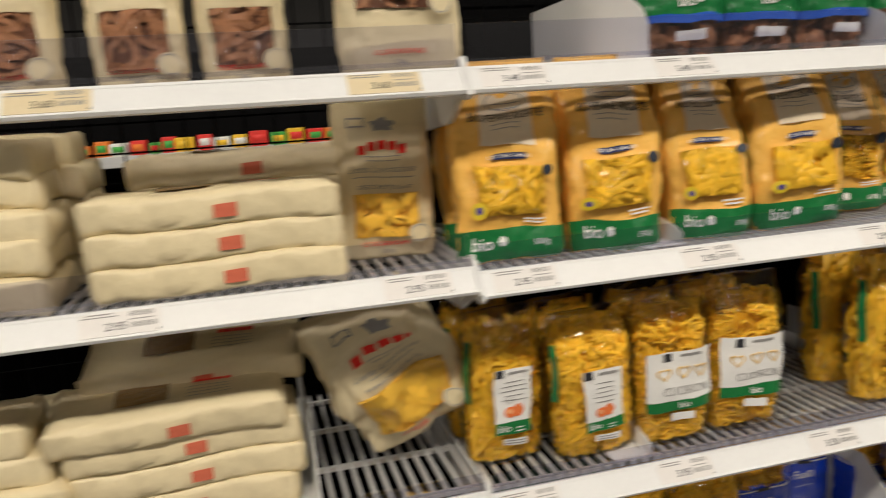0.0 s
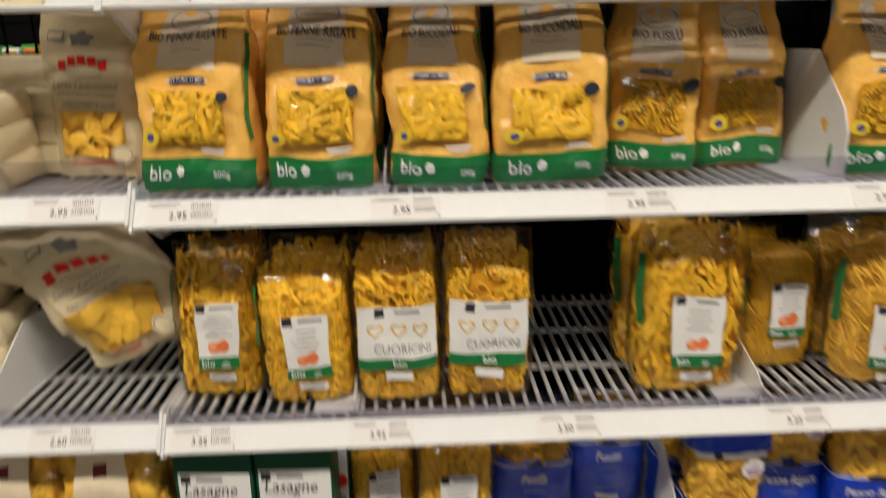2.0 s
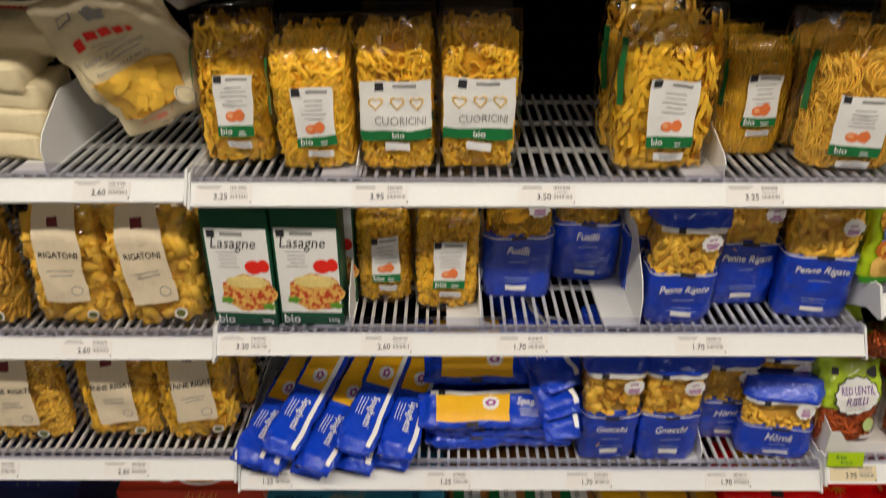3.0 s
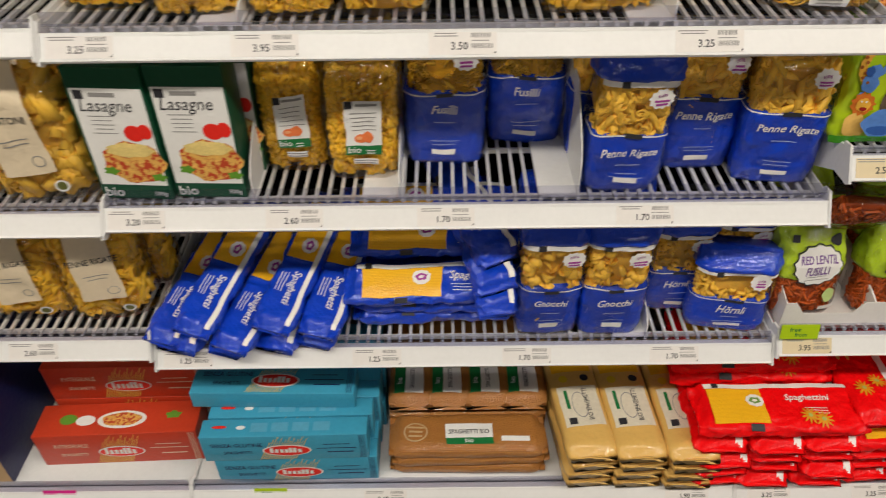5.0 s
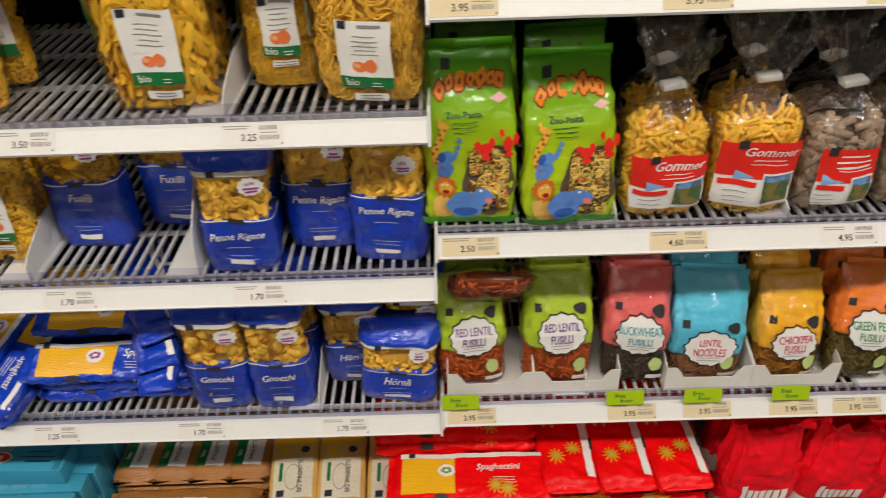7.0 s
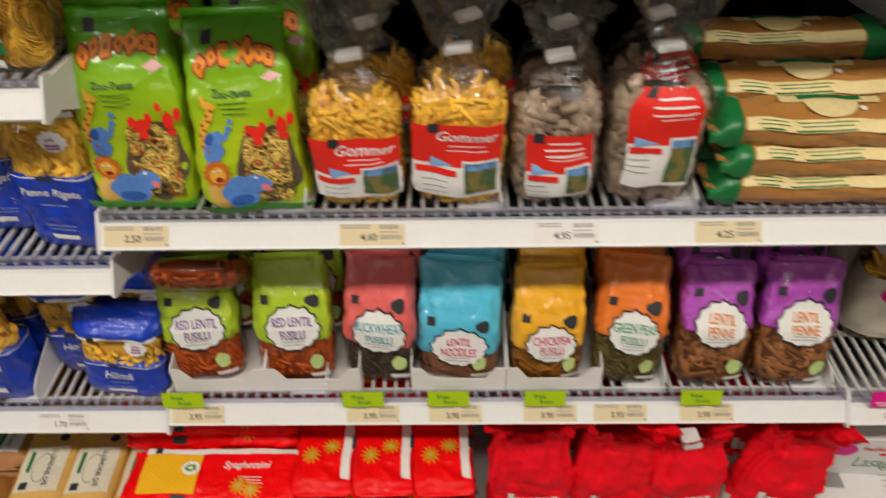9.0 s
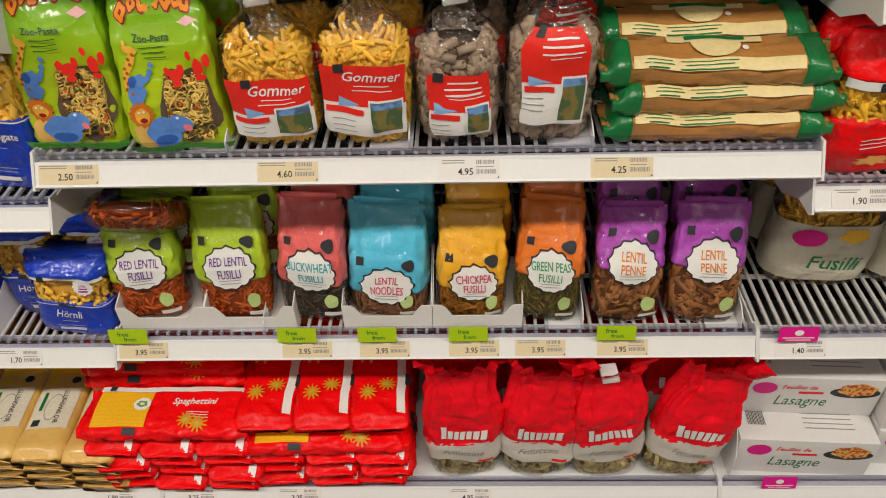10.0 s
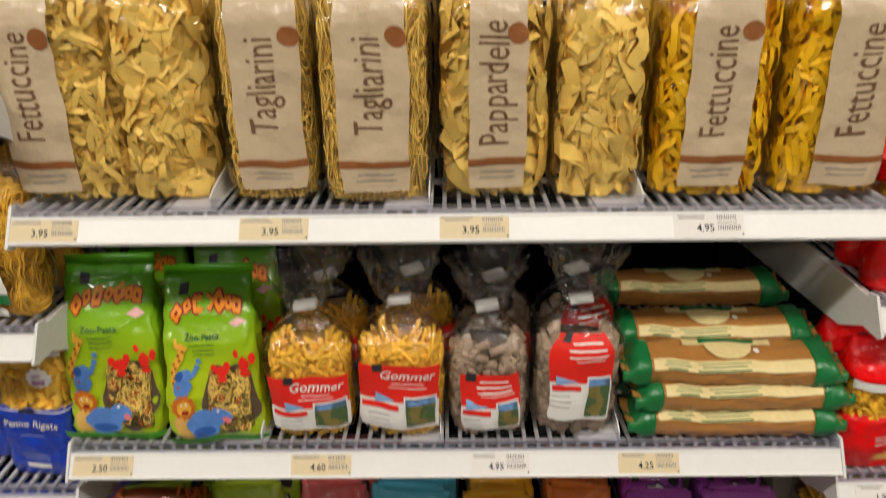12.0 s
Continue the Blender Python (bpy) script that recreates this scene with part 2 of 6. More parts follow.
WORDS = ["bio", "500g", "BIO PENNE RIGATE", "BIO ELICOIDALI", "BIO FUSILLI", "COTTURA 11 MINUTI", "CUORICINI", "Lasagne", "Fusilli", "Penne Rigate", "Gnocchi",
         "Hörnli", "Spaghetti", "Spaghettini", "RIGATONI", "PENNE RIGATE", "Zoo-Pasta", "Gommer", "RED LENTIL", "BUCKWHEAT", "CHICKPEA", "FUSILLI", "LENTIL", "PENNE",
         "GREEN PEAS", "NOODLES", "Fettuccine", "Tagliarini", "Pappardelle", "BIO SPAGHETTI", "SPAGHETTI BIO", "INTEGRALE", "SPAGHETTI", "SENZA GLUTINE", "SPAGHETTINI",
         "Lenta Lavorazione", "ORECCHIETTE No 87", "PAPPARDELLE No 119", "CONCHIGLIE RIGATE BIO", "free", "from", "LE LEGGENDARIE", "CORNETTI", "DINKEL", "Feuilles de", "750g",
         "2.50", "4.60", "4.95", "4.25", "3.95", "3.40", "2.95", "3.25", "3.50", "3.20", "2.60", "1.70", "1.25", "1.90", "1.40", "3.60"]
GLYPHS = {}
for word in WORDS:
    cu = bpy.data.curves.new("word", "FONT")
    cu.body, cu.align_x, cu.align_y, cu.size, cu.resolution_u, cu.offset = word, "CENTER", "CENTER", 1.0, 2, 0.0 if word in ("Fettuccine", "Tagliarini", "Pappardelle", "Lenta Lavorazione", "Lasagne", "CUORICINI") else 0.012
    to = new("word", cu)
    got = bpy.data.meshes.new_from_object(to.evaluated_get(bpy.context.evaluated_depsgraph_get()))
    GLYPHS[word] = ([v.co.copy() for v in got.vertices], [tuple(p.vertices) for p in got.polygons])
    bpy.data.objects.remove(to)
    bpy.data.curves.remove(cu)
    bpy.data.meshes.remove(got)


def noisy(p, amp, freq, seed):
    if not amp:
        return p
    k = Vector((seed * 7.3, seed * 3.1, seed * 1.7))
    return p + amp * noise.noise_vector(p * freq + k) + 0.30 * amp * noise.noise_vector(p * freq * 3.1 + k)


class Skin:
    """The surface of an upright pack: w wide, d deep, h high, its base at the origin, its face towards -y."""

    def __init__(s, w, h, d, form="block", seed=1, crumple=0.004, freq=22, lean=0.0, neck=0.72, shoulder=0.50, pinch=0.80):
        s.neck, s.shoulder, s.pinch = neck, shoulder, pinch
        s.w, s.h, s.d, s.form, s.seed, s.crumple, s.freq, s.lean = w, h, d, form, seed, crumple, freq, lean

    def size(s, v):
        w, d = s.w / 2, s.d / 2
        if s.form == "block":
            k = min(1, v / 0.04)
            t = max(0, (v - 0.62) / 0.38)
            return w * (0.95 + 0.05 * k) * (1 - 0.11 * t), d * (0.9 + 0.1 * k) * (1 - 0.9 * t ** 1.2), 4.5 - 2 * t
        if s.form == "pouch":
            k = min(1, v / 0.18)
            t = max(0, (v - 0.75) / 0.25)
            return w * (0.90 + 0.10 * k ** 0.5) * (1 - 0.10 * t), d * (0.75 + 0.25 * k) * (1 - 0.85 * t ** 1.2), 2.9 - 0.5 * t
        if s.form == "pinched":
            k = min(1, v / 0.12)
            t = max(0, (v - 0.52) / 0.48)
            return w * (0.93 + 0.07 * k) * (1 - 0.08 * t), d * (0.85 + 0.15 * k) * (1 - 0.90 * t ** 1.1), 3.6 - 0.8 * t
        if s.form == "short":
            k = min(1, v / 0.1)
            t = max(0, (v - 0.82) / 0.18)
            return w * (0.94 + 0.06 * k) * (1 - 0.03 * t), d * (0.9 + 0.1 * k) * (1 - 0.55 * t), 4
        neck = s.neck
        if v < neck:
            t = max(0, (v - s.shoulder) / (neck - s.shoulder))
            k = min(1, v / 0.12)
            c = (0.85 + 0.15 * k) * (1 - s.pinch * t * t * (3 - 2 * t))
        else:
            t = (v - neck) / (1 - neck)
            c = 1 - s.pinch + (0.55 if s.pinch > 0.7 else 0.28) * t ** 0.8
        if s.pinch < 0.7:
            return w * c, d * c * c, 2.9
        return w * c, d * c, 2.6

    def at(s, th, v, off=0.0):
        a, b, n = s.size(v)
        a, b = a + off, b + off
        if s.form == "tied" and v > s.shoulder:
            r = 1 + (0.05 * min(1, (v - s.shoulder) * 8) + 0.22 * max(0, v - 0.6)) * math.sin(th * 9 + s.seed) + 0.06 * min(1, (v - s.shoulder) * 6) * math.sin(th * 17 + 2 * s.seed)
            a, b = a * r, b * r
        if s.form == "pinched" and v > 0.45:
            b = b * (1 + 0.30 * (v - 0.45) * math.sin(th * 7 + s.seed * 1.3)) + 0.0025 * math.sin(th * 11 + 30 * v + s.seed) * (v - 0.45)
        c, q = math.cos(th), math.sin(th)
        p = Vector((a * math.copysign(abs(c) ** (2 / n), c), b * math.copysign(abs(q) ** (2 / n), q) + s.lean * v * v, s.h * v))
        return noisy(p, s.crumple, s.freq, s.seed)

    def face(s, u, v, off=0.0):
        u, v = max(-0.999, min(0.999, u)), max(0.0, min(1.0, v))
        a, b, n = s.size(v)
        p = Vector((a * u, -b * (1 - abs(u) ** n) ** (1 / n) + s.lean * v * v, s.h * v))
        return noisy(p, s.crumple, s.freq, s.seed) + Vector((u * off * 0.5, -off, 0))

    def reach(s, p):
        """How far out of the pack a point lies; 1 is its skin."""
        v = min(max(p.z / s.h, 0.0), 0.97)
        a, b, n = s.size(v)
        over = max(0.0, abs(p.z / s.h - 0.5) - 0.47) * 8
        return (abs(p.x / a) ** n + abs((p.y - s.lean * v * v) / b) ** n) ** (1 / n) + over

    def inside(s, p, lim=0.97):
        """The point, pressed back inside the pack where it would stick out."""
        p = Vector((p.x, p.y, min(max(p.z, 0.003), s.h * 0.97)))
        v = p.z / s.h
        a, b, n = s.size(v)
        y = p.y - s.lean * v * v
        r = (abs(p.x / a) ** n + abs(y / b) ** n) ** (1 / n)
        f = lim / r if r > lim else 1.0
        return Vector((p.x * f, y * f + s.lean * v * v, p.z))

    def framed(s, p, u0, u1, v0, v1):
        """The point, kept within a window of the face and close behind its film."""
        v = max(v0, min(v1, p.z / s.h))
        a = s.size(v)[0]
        u = max(u0, min(u1, p.x / a))
        q = s.face(u, v, 0.0)
        return Vector((q.x, max(q.y - 0.0072, min(q.y - 0.0008, p.y)), q.z))

    def shell(s, off=0.0, v0=0.0, v1=1.0, nt=48, nv=34, cap=True, wrinkle=0.0):
        V = [s.at(2 * math.pi * i / nt, v0 + (v1 - v0) * j / (nv - 1), off) for j in range(nv) for i in range(nt)]
        if wrinkle:
            k = Vector((s.seed * 3.7, s.seed * 1.9, s.seed))
            for i, p in enumerate(V):
                long = s.form == "log"
                q = Vector((p.x * 22, p.y * 60, p.z * 60)) if long else Vector((p.x * 50, p.y * 50, p.z * 26))
                crease = max(0, 1 - 2.2 * abs(noise.noise(q + k))) ** 2 + 0.6 * max(0, 1 - 3 * abs(noise.noise(q * 1.9 - k))) ** 2
                out = Vector((0, p.y, p.z - s.h / 2)) if long else Vector((p.x, p.y, 0))
                V[i] = p + out.normalized() * wrinkle * crease
        F = grid_faces(nt, nv, True)
        if cap:
            F += [tuple(range(nt))[::-1], tuple(range((nv - 1) * nt, nv * nt))]
        return V, F


class Log(Skin):
    """A pack of long pasta: w long, h high, d thick, its face towards -y, with flat crimped ends."""

    def size(s, u):
        e = max(0, (abs(u) - 0.86) / 0.14)
        return s.h / 2 * (1 - 0.10 * e), s.d / 2 * (1 - 0.93 * min(1, e * 1.6) ** 1.2), 3.2

    def at(s, th, v, off=0.0):
        u = 2 * v - 1
        a, b, n = s.size(u)
        c, q = math.cos(th), math.sin(th)
        wob = 0.006 * max(0, abs(u) - 0.86) / 0.14 * math.sin(3 * th + 9 * s.seed)
        p = Vector((u * s.w / 2, (b + off) * math.copysign(abs(q) ** (2 / n), q) + wob, s.h / 2 + (a + off) * math.copysign(abs(c) ** (2 / n), c)))
        return noisy(p, s.crumple, s.freq, s.seed)

    def face(s, u, v, off=0.0):
        a, b, n = s.size(u)
        k = max(-0.999, min(0.999, 2 * v - 1))
        p = Vector((u * s.w / 2, -b * (1 - abs(k) ** n) ** (1 / n), s.h / 2 + a * k))
        return noisy(p, s.crumple, s.freq, s.seed) + Vector((0, -off, k * off * 0.5))


class Brick(Log):
    """A block-shaped paper pack lying along x, with squared ends."""

    def size(s, u):
        e = max(0, (abs(u) - 0.93) / 0.07)
        return s.h / 2 * (1 - 0.10 * e * e), s.d / 2 * (1 - 0.35 * e * e), 5.0


class Carton(Skin):
    """A folded board box, its face towards -y."""

    def face(s, u, v, off=0.0):
        return Vector((u * s.w / 2, -s.d / 2 - off, v * s.h))

    def shell(s, off=0.0, **k):
        return block(-s.w / 2, s.w / 2, -s.d / 2, s.d / 2, 0, s.h, 0.0012)


class Lid(Skin):
    """The upper face of a carton: v runs from its front to its back edge."""

    def face(s, u, v, off=0.0):
        return Vector((u * s.w / 2, -s.d / 2 + v * s.d, s.h + off))


def patch(sk, u0, u1, v0, v1, off=0.0009, nu=0, nv=0):
    nu = nu or max(2, int(abs(u1 - u0) * sk.w / 2 / 0.006) + 2)
    nv = nv or max(2, int(abs(v1 - v0) * sk.h / 0.008) + 2)
    V = [sk.face(u0 + (u1 - u0) * i / (nu - 1), v0 + (v1 - v0) * j / (nv - 1), off) for j in range(nv) for i in range(nu)]
    return V, grid_faces(nu, nv)


def disc(sk, u, v, rx, rz, off=0.0012, n=18, wob=0.0, inner=0.0, lobes=5):
    V, F = [], []
    rings = 3
    for k in range(rings + 1):
        f = inner + (1 - inner) * k / rings
        for i in range(n):
            a = 2 * math.pi * i / n
            r = f * (1 + wob * math.sin(lobes * a + u * 9))
            V.append(sk.face(u + r * rx * math.cos(a) / (sk.w / 2), v + r * rz * math.sin(a) / sk.h, off))
    return V, grid_faces(n, rings + 1, True)


def words(sk, text, u, v, size, off=0.0016, turn=0.0, wide=1.0, arch=0.0, slant=0.0):
    V, F = GLYPHS[text]
    c, q = math.cos(radians(turn)), math.sin(radians(turn))
    out = []
    for p in V:
        x, y = (p.x * wide + slant * p.y) * size, p.y * size
        y += arch * (0.5 - (x / (0.25 * sk.w)) ** 2 * 0.5)
        X, Y = c * x - q * y, q * x + c * y
        out.append(sk.face(u + X / (sk.w / 2), v + Y / sk.h, off))
    return out, F


def bars(sk, u, v, wide, rows, gap=0.0035, thick=0.0011, off=0.0015, seed=0, ragged=0.35):
    """Lines of print too small to read."""
    r = random.Random(seed + 11)
    out = []
    for k in range(rows):
        half = wide / 2 * (1 - ragged * r.random()) / (sk.w / 2)
        vv = v - k * gap / sk.h
        out.append(patch(sk, u - half, u + half, vv - thick / sk.h / 2, vv + thick / sk.h / 2, off, nv=2))
    return join(*out)


def code_bars(sk, u, v, wide, high, off=0.0015, seed=0, n=12):
    r = random.Random(seed + 5)
    out, x = [], -wide / 2
    while x < wide / 2:
        t = wide / n * (0.3 + 0.5 * r.random())
        out.append(patch(sk, u + x / (sk.w / 2), u + (x + t) / (sk.w / 2), v - high / 2 / sk.h, v + high / 2 / sk.h, off, nu=2, nv=2))
        x += t + wide / n * 0.5
    return join(*out)


# ---- pasta shapes ----


def tube(r, length, n=8, bend=0.0, cut=0.0, wall=0.62, seg=1):
    V, F = [], []
    for k, rad in ((0, r), (1, r * wall)):
        for j in range(seg + 1):
            t = j / seg - 0.5
            for i in range(n):
                a = 2 * math.pi * i / n
                x = t * length + cut * rad * math.cos(a) * (1 if seg == 1 else 2 * abs(t))
                V.append((x, rad * math.cos(a), rad * math.sin(a) + bend * (4 * t * t - 0.5)))
    m = (seg + 1) * n
    for j in range(seg):
        for i in range(n):
            a, b = j * n + i, j * n + (i + 1) % n
            F += [(a, b, b + n, a + n), (m + a, m + a + n, m + b + n, m + b)]
    for j in (0, seg):
        for i in range(n):
            a, b = j * n + i, j * n + (i + 1) % n
            F.append((a, m + a, m + b, b) if j == 0 else (a, b, m + b, m + a))
    return V, F


def twist(r, length, turns=2.5, seg=14):
    V, F = [], []
    for j in range(seg + 1):
        a = 2 * math.pi * turns * j / seg
        x = (j / seg - 0.5) * length
        for k in range(3):
            b = a + 2 * math.pi * k / 3
            V += [(x, r * math.cos(b), r * math.sin(b)), (x, 0.3 * r * math.cos(b + 1.05), 0.3 * r * math.sin(b + 1.05))]
    return V, grid_faces(6, seg + 1, True)


def ribbon(wide, length, rng, seg=10, curl=1.0):
    V, F = [], []
    p, a, pitch = Vector((0, 0, 0)), 0.0, 0.0
    ph = rng.uniform(0, 6)
    for j in range(seg + 1):
        t = j / seg
        a += curl * rng.uniform(-0.5, 0.75)
        p = p + Vector((math.cos(a), 0.35 * math.sin(5 * t + ph), math.sin(a))) * (length / seg)
        side = Vector((-math.sin(a) * 0.8, 0.5 * math.sin(4 * t + ph), math.cos(a) * 0.8)).normalized() * wide / 2
        V += [p - side, p + side]
    c = sum(V, Vector()) / len(V)
    return [v - c for v in V], [(2 * j, 2 * j + 1, 2 * j + 3, 2 * j + 2) for j in range(seg)]


def thread(r, length, rng, seg=12, curl=0.5):
    V = []
    p, a = Vector((0, 0, 0)), rng.uniform(0, 6)
    da = rng.uniform(-curl, curl)
    for j in range(seg + 1):
        a += da + rng.uniform(-0.2, 0.2)
        p = p + Vector((math.cos(a), 0.12 * rng.uniform(-1, 1), math.sin(a))) * (length / seg)
        s = Vector((-math.sin(a), 0, math.cos(a))) * r
        V += [p + s, p + Vector((0, r, 0)), p - s, p - Vector((0, r, 0))]
    c = sum(V, Vector()) / len(V)
    return [v - c for v in V], grid_faces(4, seg + 1, True)


def heart(size, deep):
    V, n = [], 14
    for y in (-deep / 2, deep / 2):
        for k in (1.0, 0.78):
            for i in range(n):
                a = 2 * math.pi * i / n
                V.append((k * size / 34 * 16 * math.sin(a) ** 3, y, k * size / 34 * (13 * math.cos(a) - 5 * math.cos(2 * a) - 2 * math.cos(3 * a) - math.cos(4 * a))))
    F = []
    for i in range(n):
        j = (i + 1) % n
        F += [(i, j, n + j, n + i), (2 * n + i, 3 * n + i, 3 * n + j, 2 * n + j), (i, 2 * n + i, 2 * n + j, j), (n + i, n + j, 3 * n + j, 3 * n + i)]
    return V, F


def cup(r, deep=0.6):
    V, n, m = [], 10, 4
    for j in range(m):
        a = math.pi / 2 * (0.15 + 0.85 * j / (m - 1))
        for i in range(n):
            b = 2 * math.pi * i / n
            V.append((r * math.sin(a) * math.cos(b) * 1.25, r * deep * math.cos(a), r * math.sin(a) * math.sin(b)))
    return V, grid_faces(n, m, True) + [tuple(range(n))[::-1]]


def piece(kind, rng):
    if kind == "penne":
        return tube(0.0052, rng.uniform(0.036, 0.046), 8, cut=1.1)
    if kind == "rigatoni":
        return tube(0.0085, rng.uniform(0.036, 0.046), 10, wall=0.72)
    if kind == "elicoidali":
        return tube(0.0068, rng.uniform(0.035, 0.045), 10, bend=0.003, wall=0.7, seg=3)
    if kind == "macaroni":
        return tube(0.0031, rng.uniform(0.036, 0.056), 7, bend=rng.uniform(0.002, 0.008), wall=0.6, seg=4)
    if kind == "rye_tube":
        return tube(0.0056, rng.uniform(0.022, 0.032), 9, wall=0.66)
    if kind == "hornli":
        return tube(0.0034, rng.uniform(0.010, 0.014), 6, bend=0.004, wall=0.55, seg=3)
    if kind == "fusilli":
        return twist(0.0046, rng.uniform(0.030, 0.040))
    if kind == "small_spiral":
        return twist(0.003, rng.uniform(0.02, 0.032), 3)
    if kind == "heart":
        return heart(0.024, 0.007)
    if kind == "cup":
        return cup(rng.uniform(0.009, 0.012))
    if kind == "gnocchi":
        return cup(rng.uniform(0.0085, 0.010), 0.9)
    if kind == "ribbon":
        return ribbon(0.0075, 0.085, rng, 10, 0.9)
    if kind == "wide_ribbon":
        return ribbon(0.020, 0.075, rng, 8, 0.8)
    if kind == "short_ribbon":
        return ribbon(0.0052, 0.045, rng, 6, 0.45)
    if kind == "thread":
        return thread(0.0011, 0.10, rng)
    if kind in ("nest", "nest_small"):
        loops = []
        for k in range(7 if kind == "nest" else 2):
            rad, n = (rng.uniform(0.010, 0.022) if kind == "nest" else rng.uniform(0.005, 0.0095)), 16
            ph, dx, dz, dy = rng.uniform(0, 6), rng.uniform(-0.003, 0.003), rng.uniform(-0.003, 0.003), rng.uniform(-0.004, 0.004)
            V = []
            for q in range(n):
                a = 2 * math.pi * q / n
                c = Vector((dx + rad * math.cos(a), dy + 0.002 * math.sin(3 * a + ph), dz + 0.85 * rad * math.sin(a)))
                o = Vector((math.cos(a), 0, math.sin(a))) * 0.0013
                V += [c + o, c + Vector((0, 0.0013, 0)), c - o, c - Vector((0, 0.0013, 0))]
            F = []
            for q in range(n):
                for s in range(4):
                    a0, a1, b0, b1 = q * 4 + s, q * 4 + (s + 1) % 4, (q + 1) % n * 4 + s, (q + 1) % n * 4 + (s + 1) % 4
                    F.append((a0, b0, b1, a1))
            loops.append((V, F))
        return join(*loops)
    return twist(0.004, 0.03)


def heap(sk, kind, count, seed=1, v0=0.02, v1=0.9, u0=None, u1=None, deep=0.006, off=-0.005, spread=1.0):
    """Pieces lying against the inside of a pack's skin."""
    rng = random.Random(seed)
    V, F = [], []
    for _ in range(count):
        pv, pf = piece(kind, rng)
        v = rng.uniform(v0, v1)
        if u0 is None:
            th = -math.pi / 2 + rng.uniform(-1.75, 1.75)
            p, q = sk.at(th, v, off - deep * rng.random()), sk.at(th, v, off + 0.004)
            out = q - p
            yaw = math.atan2(out.x, -out.y)
        else:
            p, yaw = sk.face(rng.uniform(u0, u1), v, off - deep * rng.random()), 0.0
        m = Matrix.Translation(p) @ Matrix.Rotation(yaw, 4, "Z") @ Matrix.Rotation(rng.uniform(-0.35, 0.35) * spread, 4, "X") @ Matrix.Rotation(rng.uniform(0, 6.28), 4, "Y") @ Matrix.Rotation(rng.uniform(-0.3, 0.3) * spread, 4, "Z") @ Matrix.Rotation(rng.uniform(0, 6.28), 4, "X" if kind not in ("ribbon", "wide_ribbon", "short_ribbon", "thread", "nest", "heart") else "Y")
        k, lim = len(V), rng.uniform(0.93, 1.0)
        pts = [m @ Vector(x) for x in pv]
        if u0 is None:
            for _try in range(4):
                worst = max(pts[::2], key=sk.reach)
                push = sk.inside(worst, lim) - worst
                if push.length < 0.0004:
                    break
                pts = [x + push for x in pts]
        V.extend(sk.inside(x, lim + 0.004 * (i % 3)) if u0 is None else sk.framed(x, u0, u1, v0, v1) for i, x in enumerate(pts))
        F.extend(tuple(i + k for i in f) for f in pf)
    return V, F

# ---- the aisle ----
# room surfaces out of view; dark colours keep bounced light off the shelves
FLOOR_M = mat("low_bounce_floor_tile", (0.16, 0.15, 0.138), 0.35, var=0.08, scale=6, bump=0.05)
PAINT = mat("low_bounce_wall_paint", (0.08, 0.077, 0.074), 0.7, var=0.05, scale=4, bump=0.05)
CEIL = mat("low_bounce_ceiling_panel", (0.30, 0.30, 0.29), 0.8, var=0.04, scale=4, bump=0.05)


def structure(name, shape, material, label, category):
    ob = part(name, shape, material, smooth=False)
    return tagged(ob, label, category, kind="structure")


structure("floor", block(-4.2, 6.2, -4.6, 3.6, -0.1, 0), FLOOR_M, "unseen polished supermarket floor, darkened against bounce light", "floor")
structure("ceiling", block(-4.2, 6.2, -4.6, 3.6, 3.1, 3.2), CEIL, "unseen panelled supermarket ceiling, greyed against bounce light", "ceiling")
structure("wall_south", block(-4.2, 6.2, -4.7, -4.6, 0, 3.1), PAINT, "unseen plain wall across the aisle, darkened against bounce light", "wall")
structure("wall_north", block(-4.2, 6.2, 3.6, 3.7, 0, 3.1), PAINT, "unseen plain wall beyond the next aisle, darkened against bounce light", "wall")
structure("wall_west", block(-4.3, -4.2, -4.6, 3.6, 0, 3.1), PAINT, "unseen plain wall closing the aisle, darkened against bounce light", "wall")
structure("wall_east", block(6.2, 6.3, -4.6, 3.6, 0, 3.1), PAINT, "unseen plain wall closing the aisle, darkened against bounce light", "wall")
for lx in (-2.0, 0.0, 2.0, 4.0):
    for ly in (LAMP_Y, LAMP_Y - 2.3):
        lamp = root("ceiling_light", "long white linear ceiling light over the aisle", "ceiling light", "lights over the aisle")
        lamp.matrix_world = pose(lx, ly, LAMP_Z)
        part("housing", block(-0.98, 0.98, -0.1, 0.1, -0.03, 0.05, 0.008), STEEL, lamp)
        for a in (-0.8, 0.8):
            part("suspension", block(a - 0.005, a + 0.005, -0.005, 0.005, 0.05, 0.24), STEEL, lamp)

# ---- the gondola: four bays, back of black mesh, shelves at fitted heights ----
BAY = [-1.0, 0.0, 0.992, 2.0, 3.0]
DEPTH = 0.44


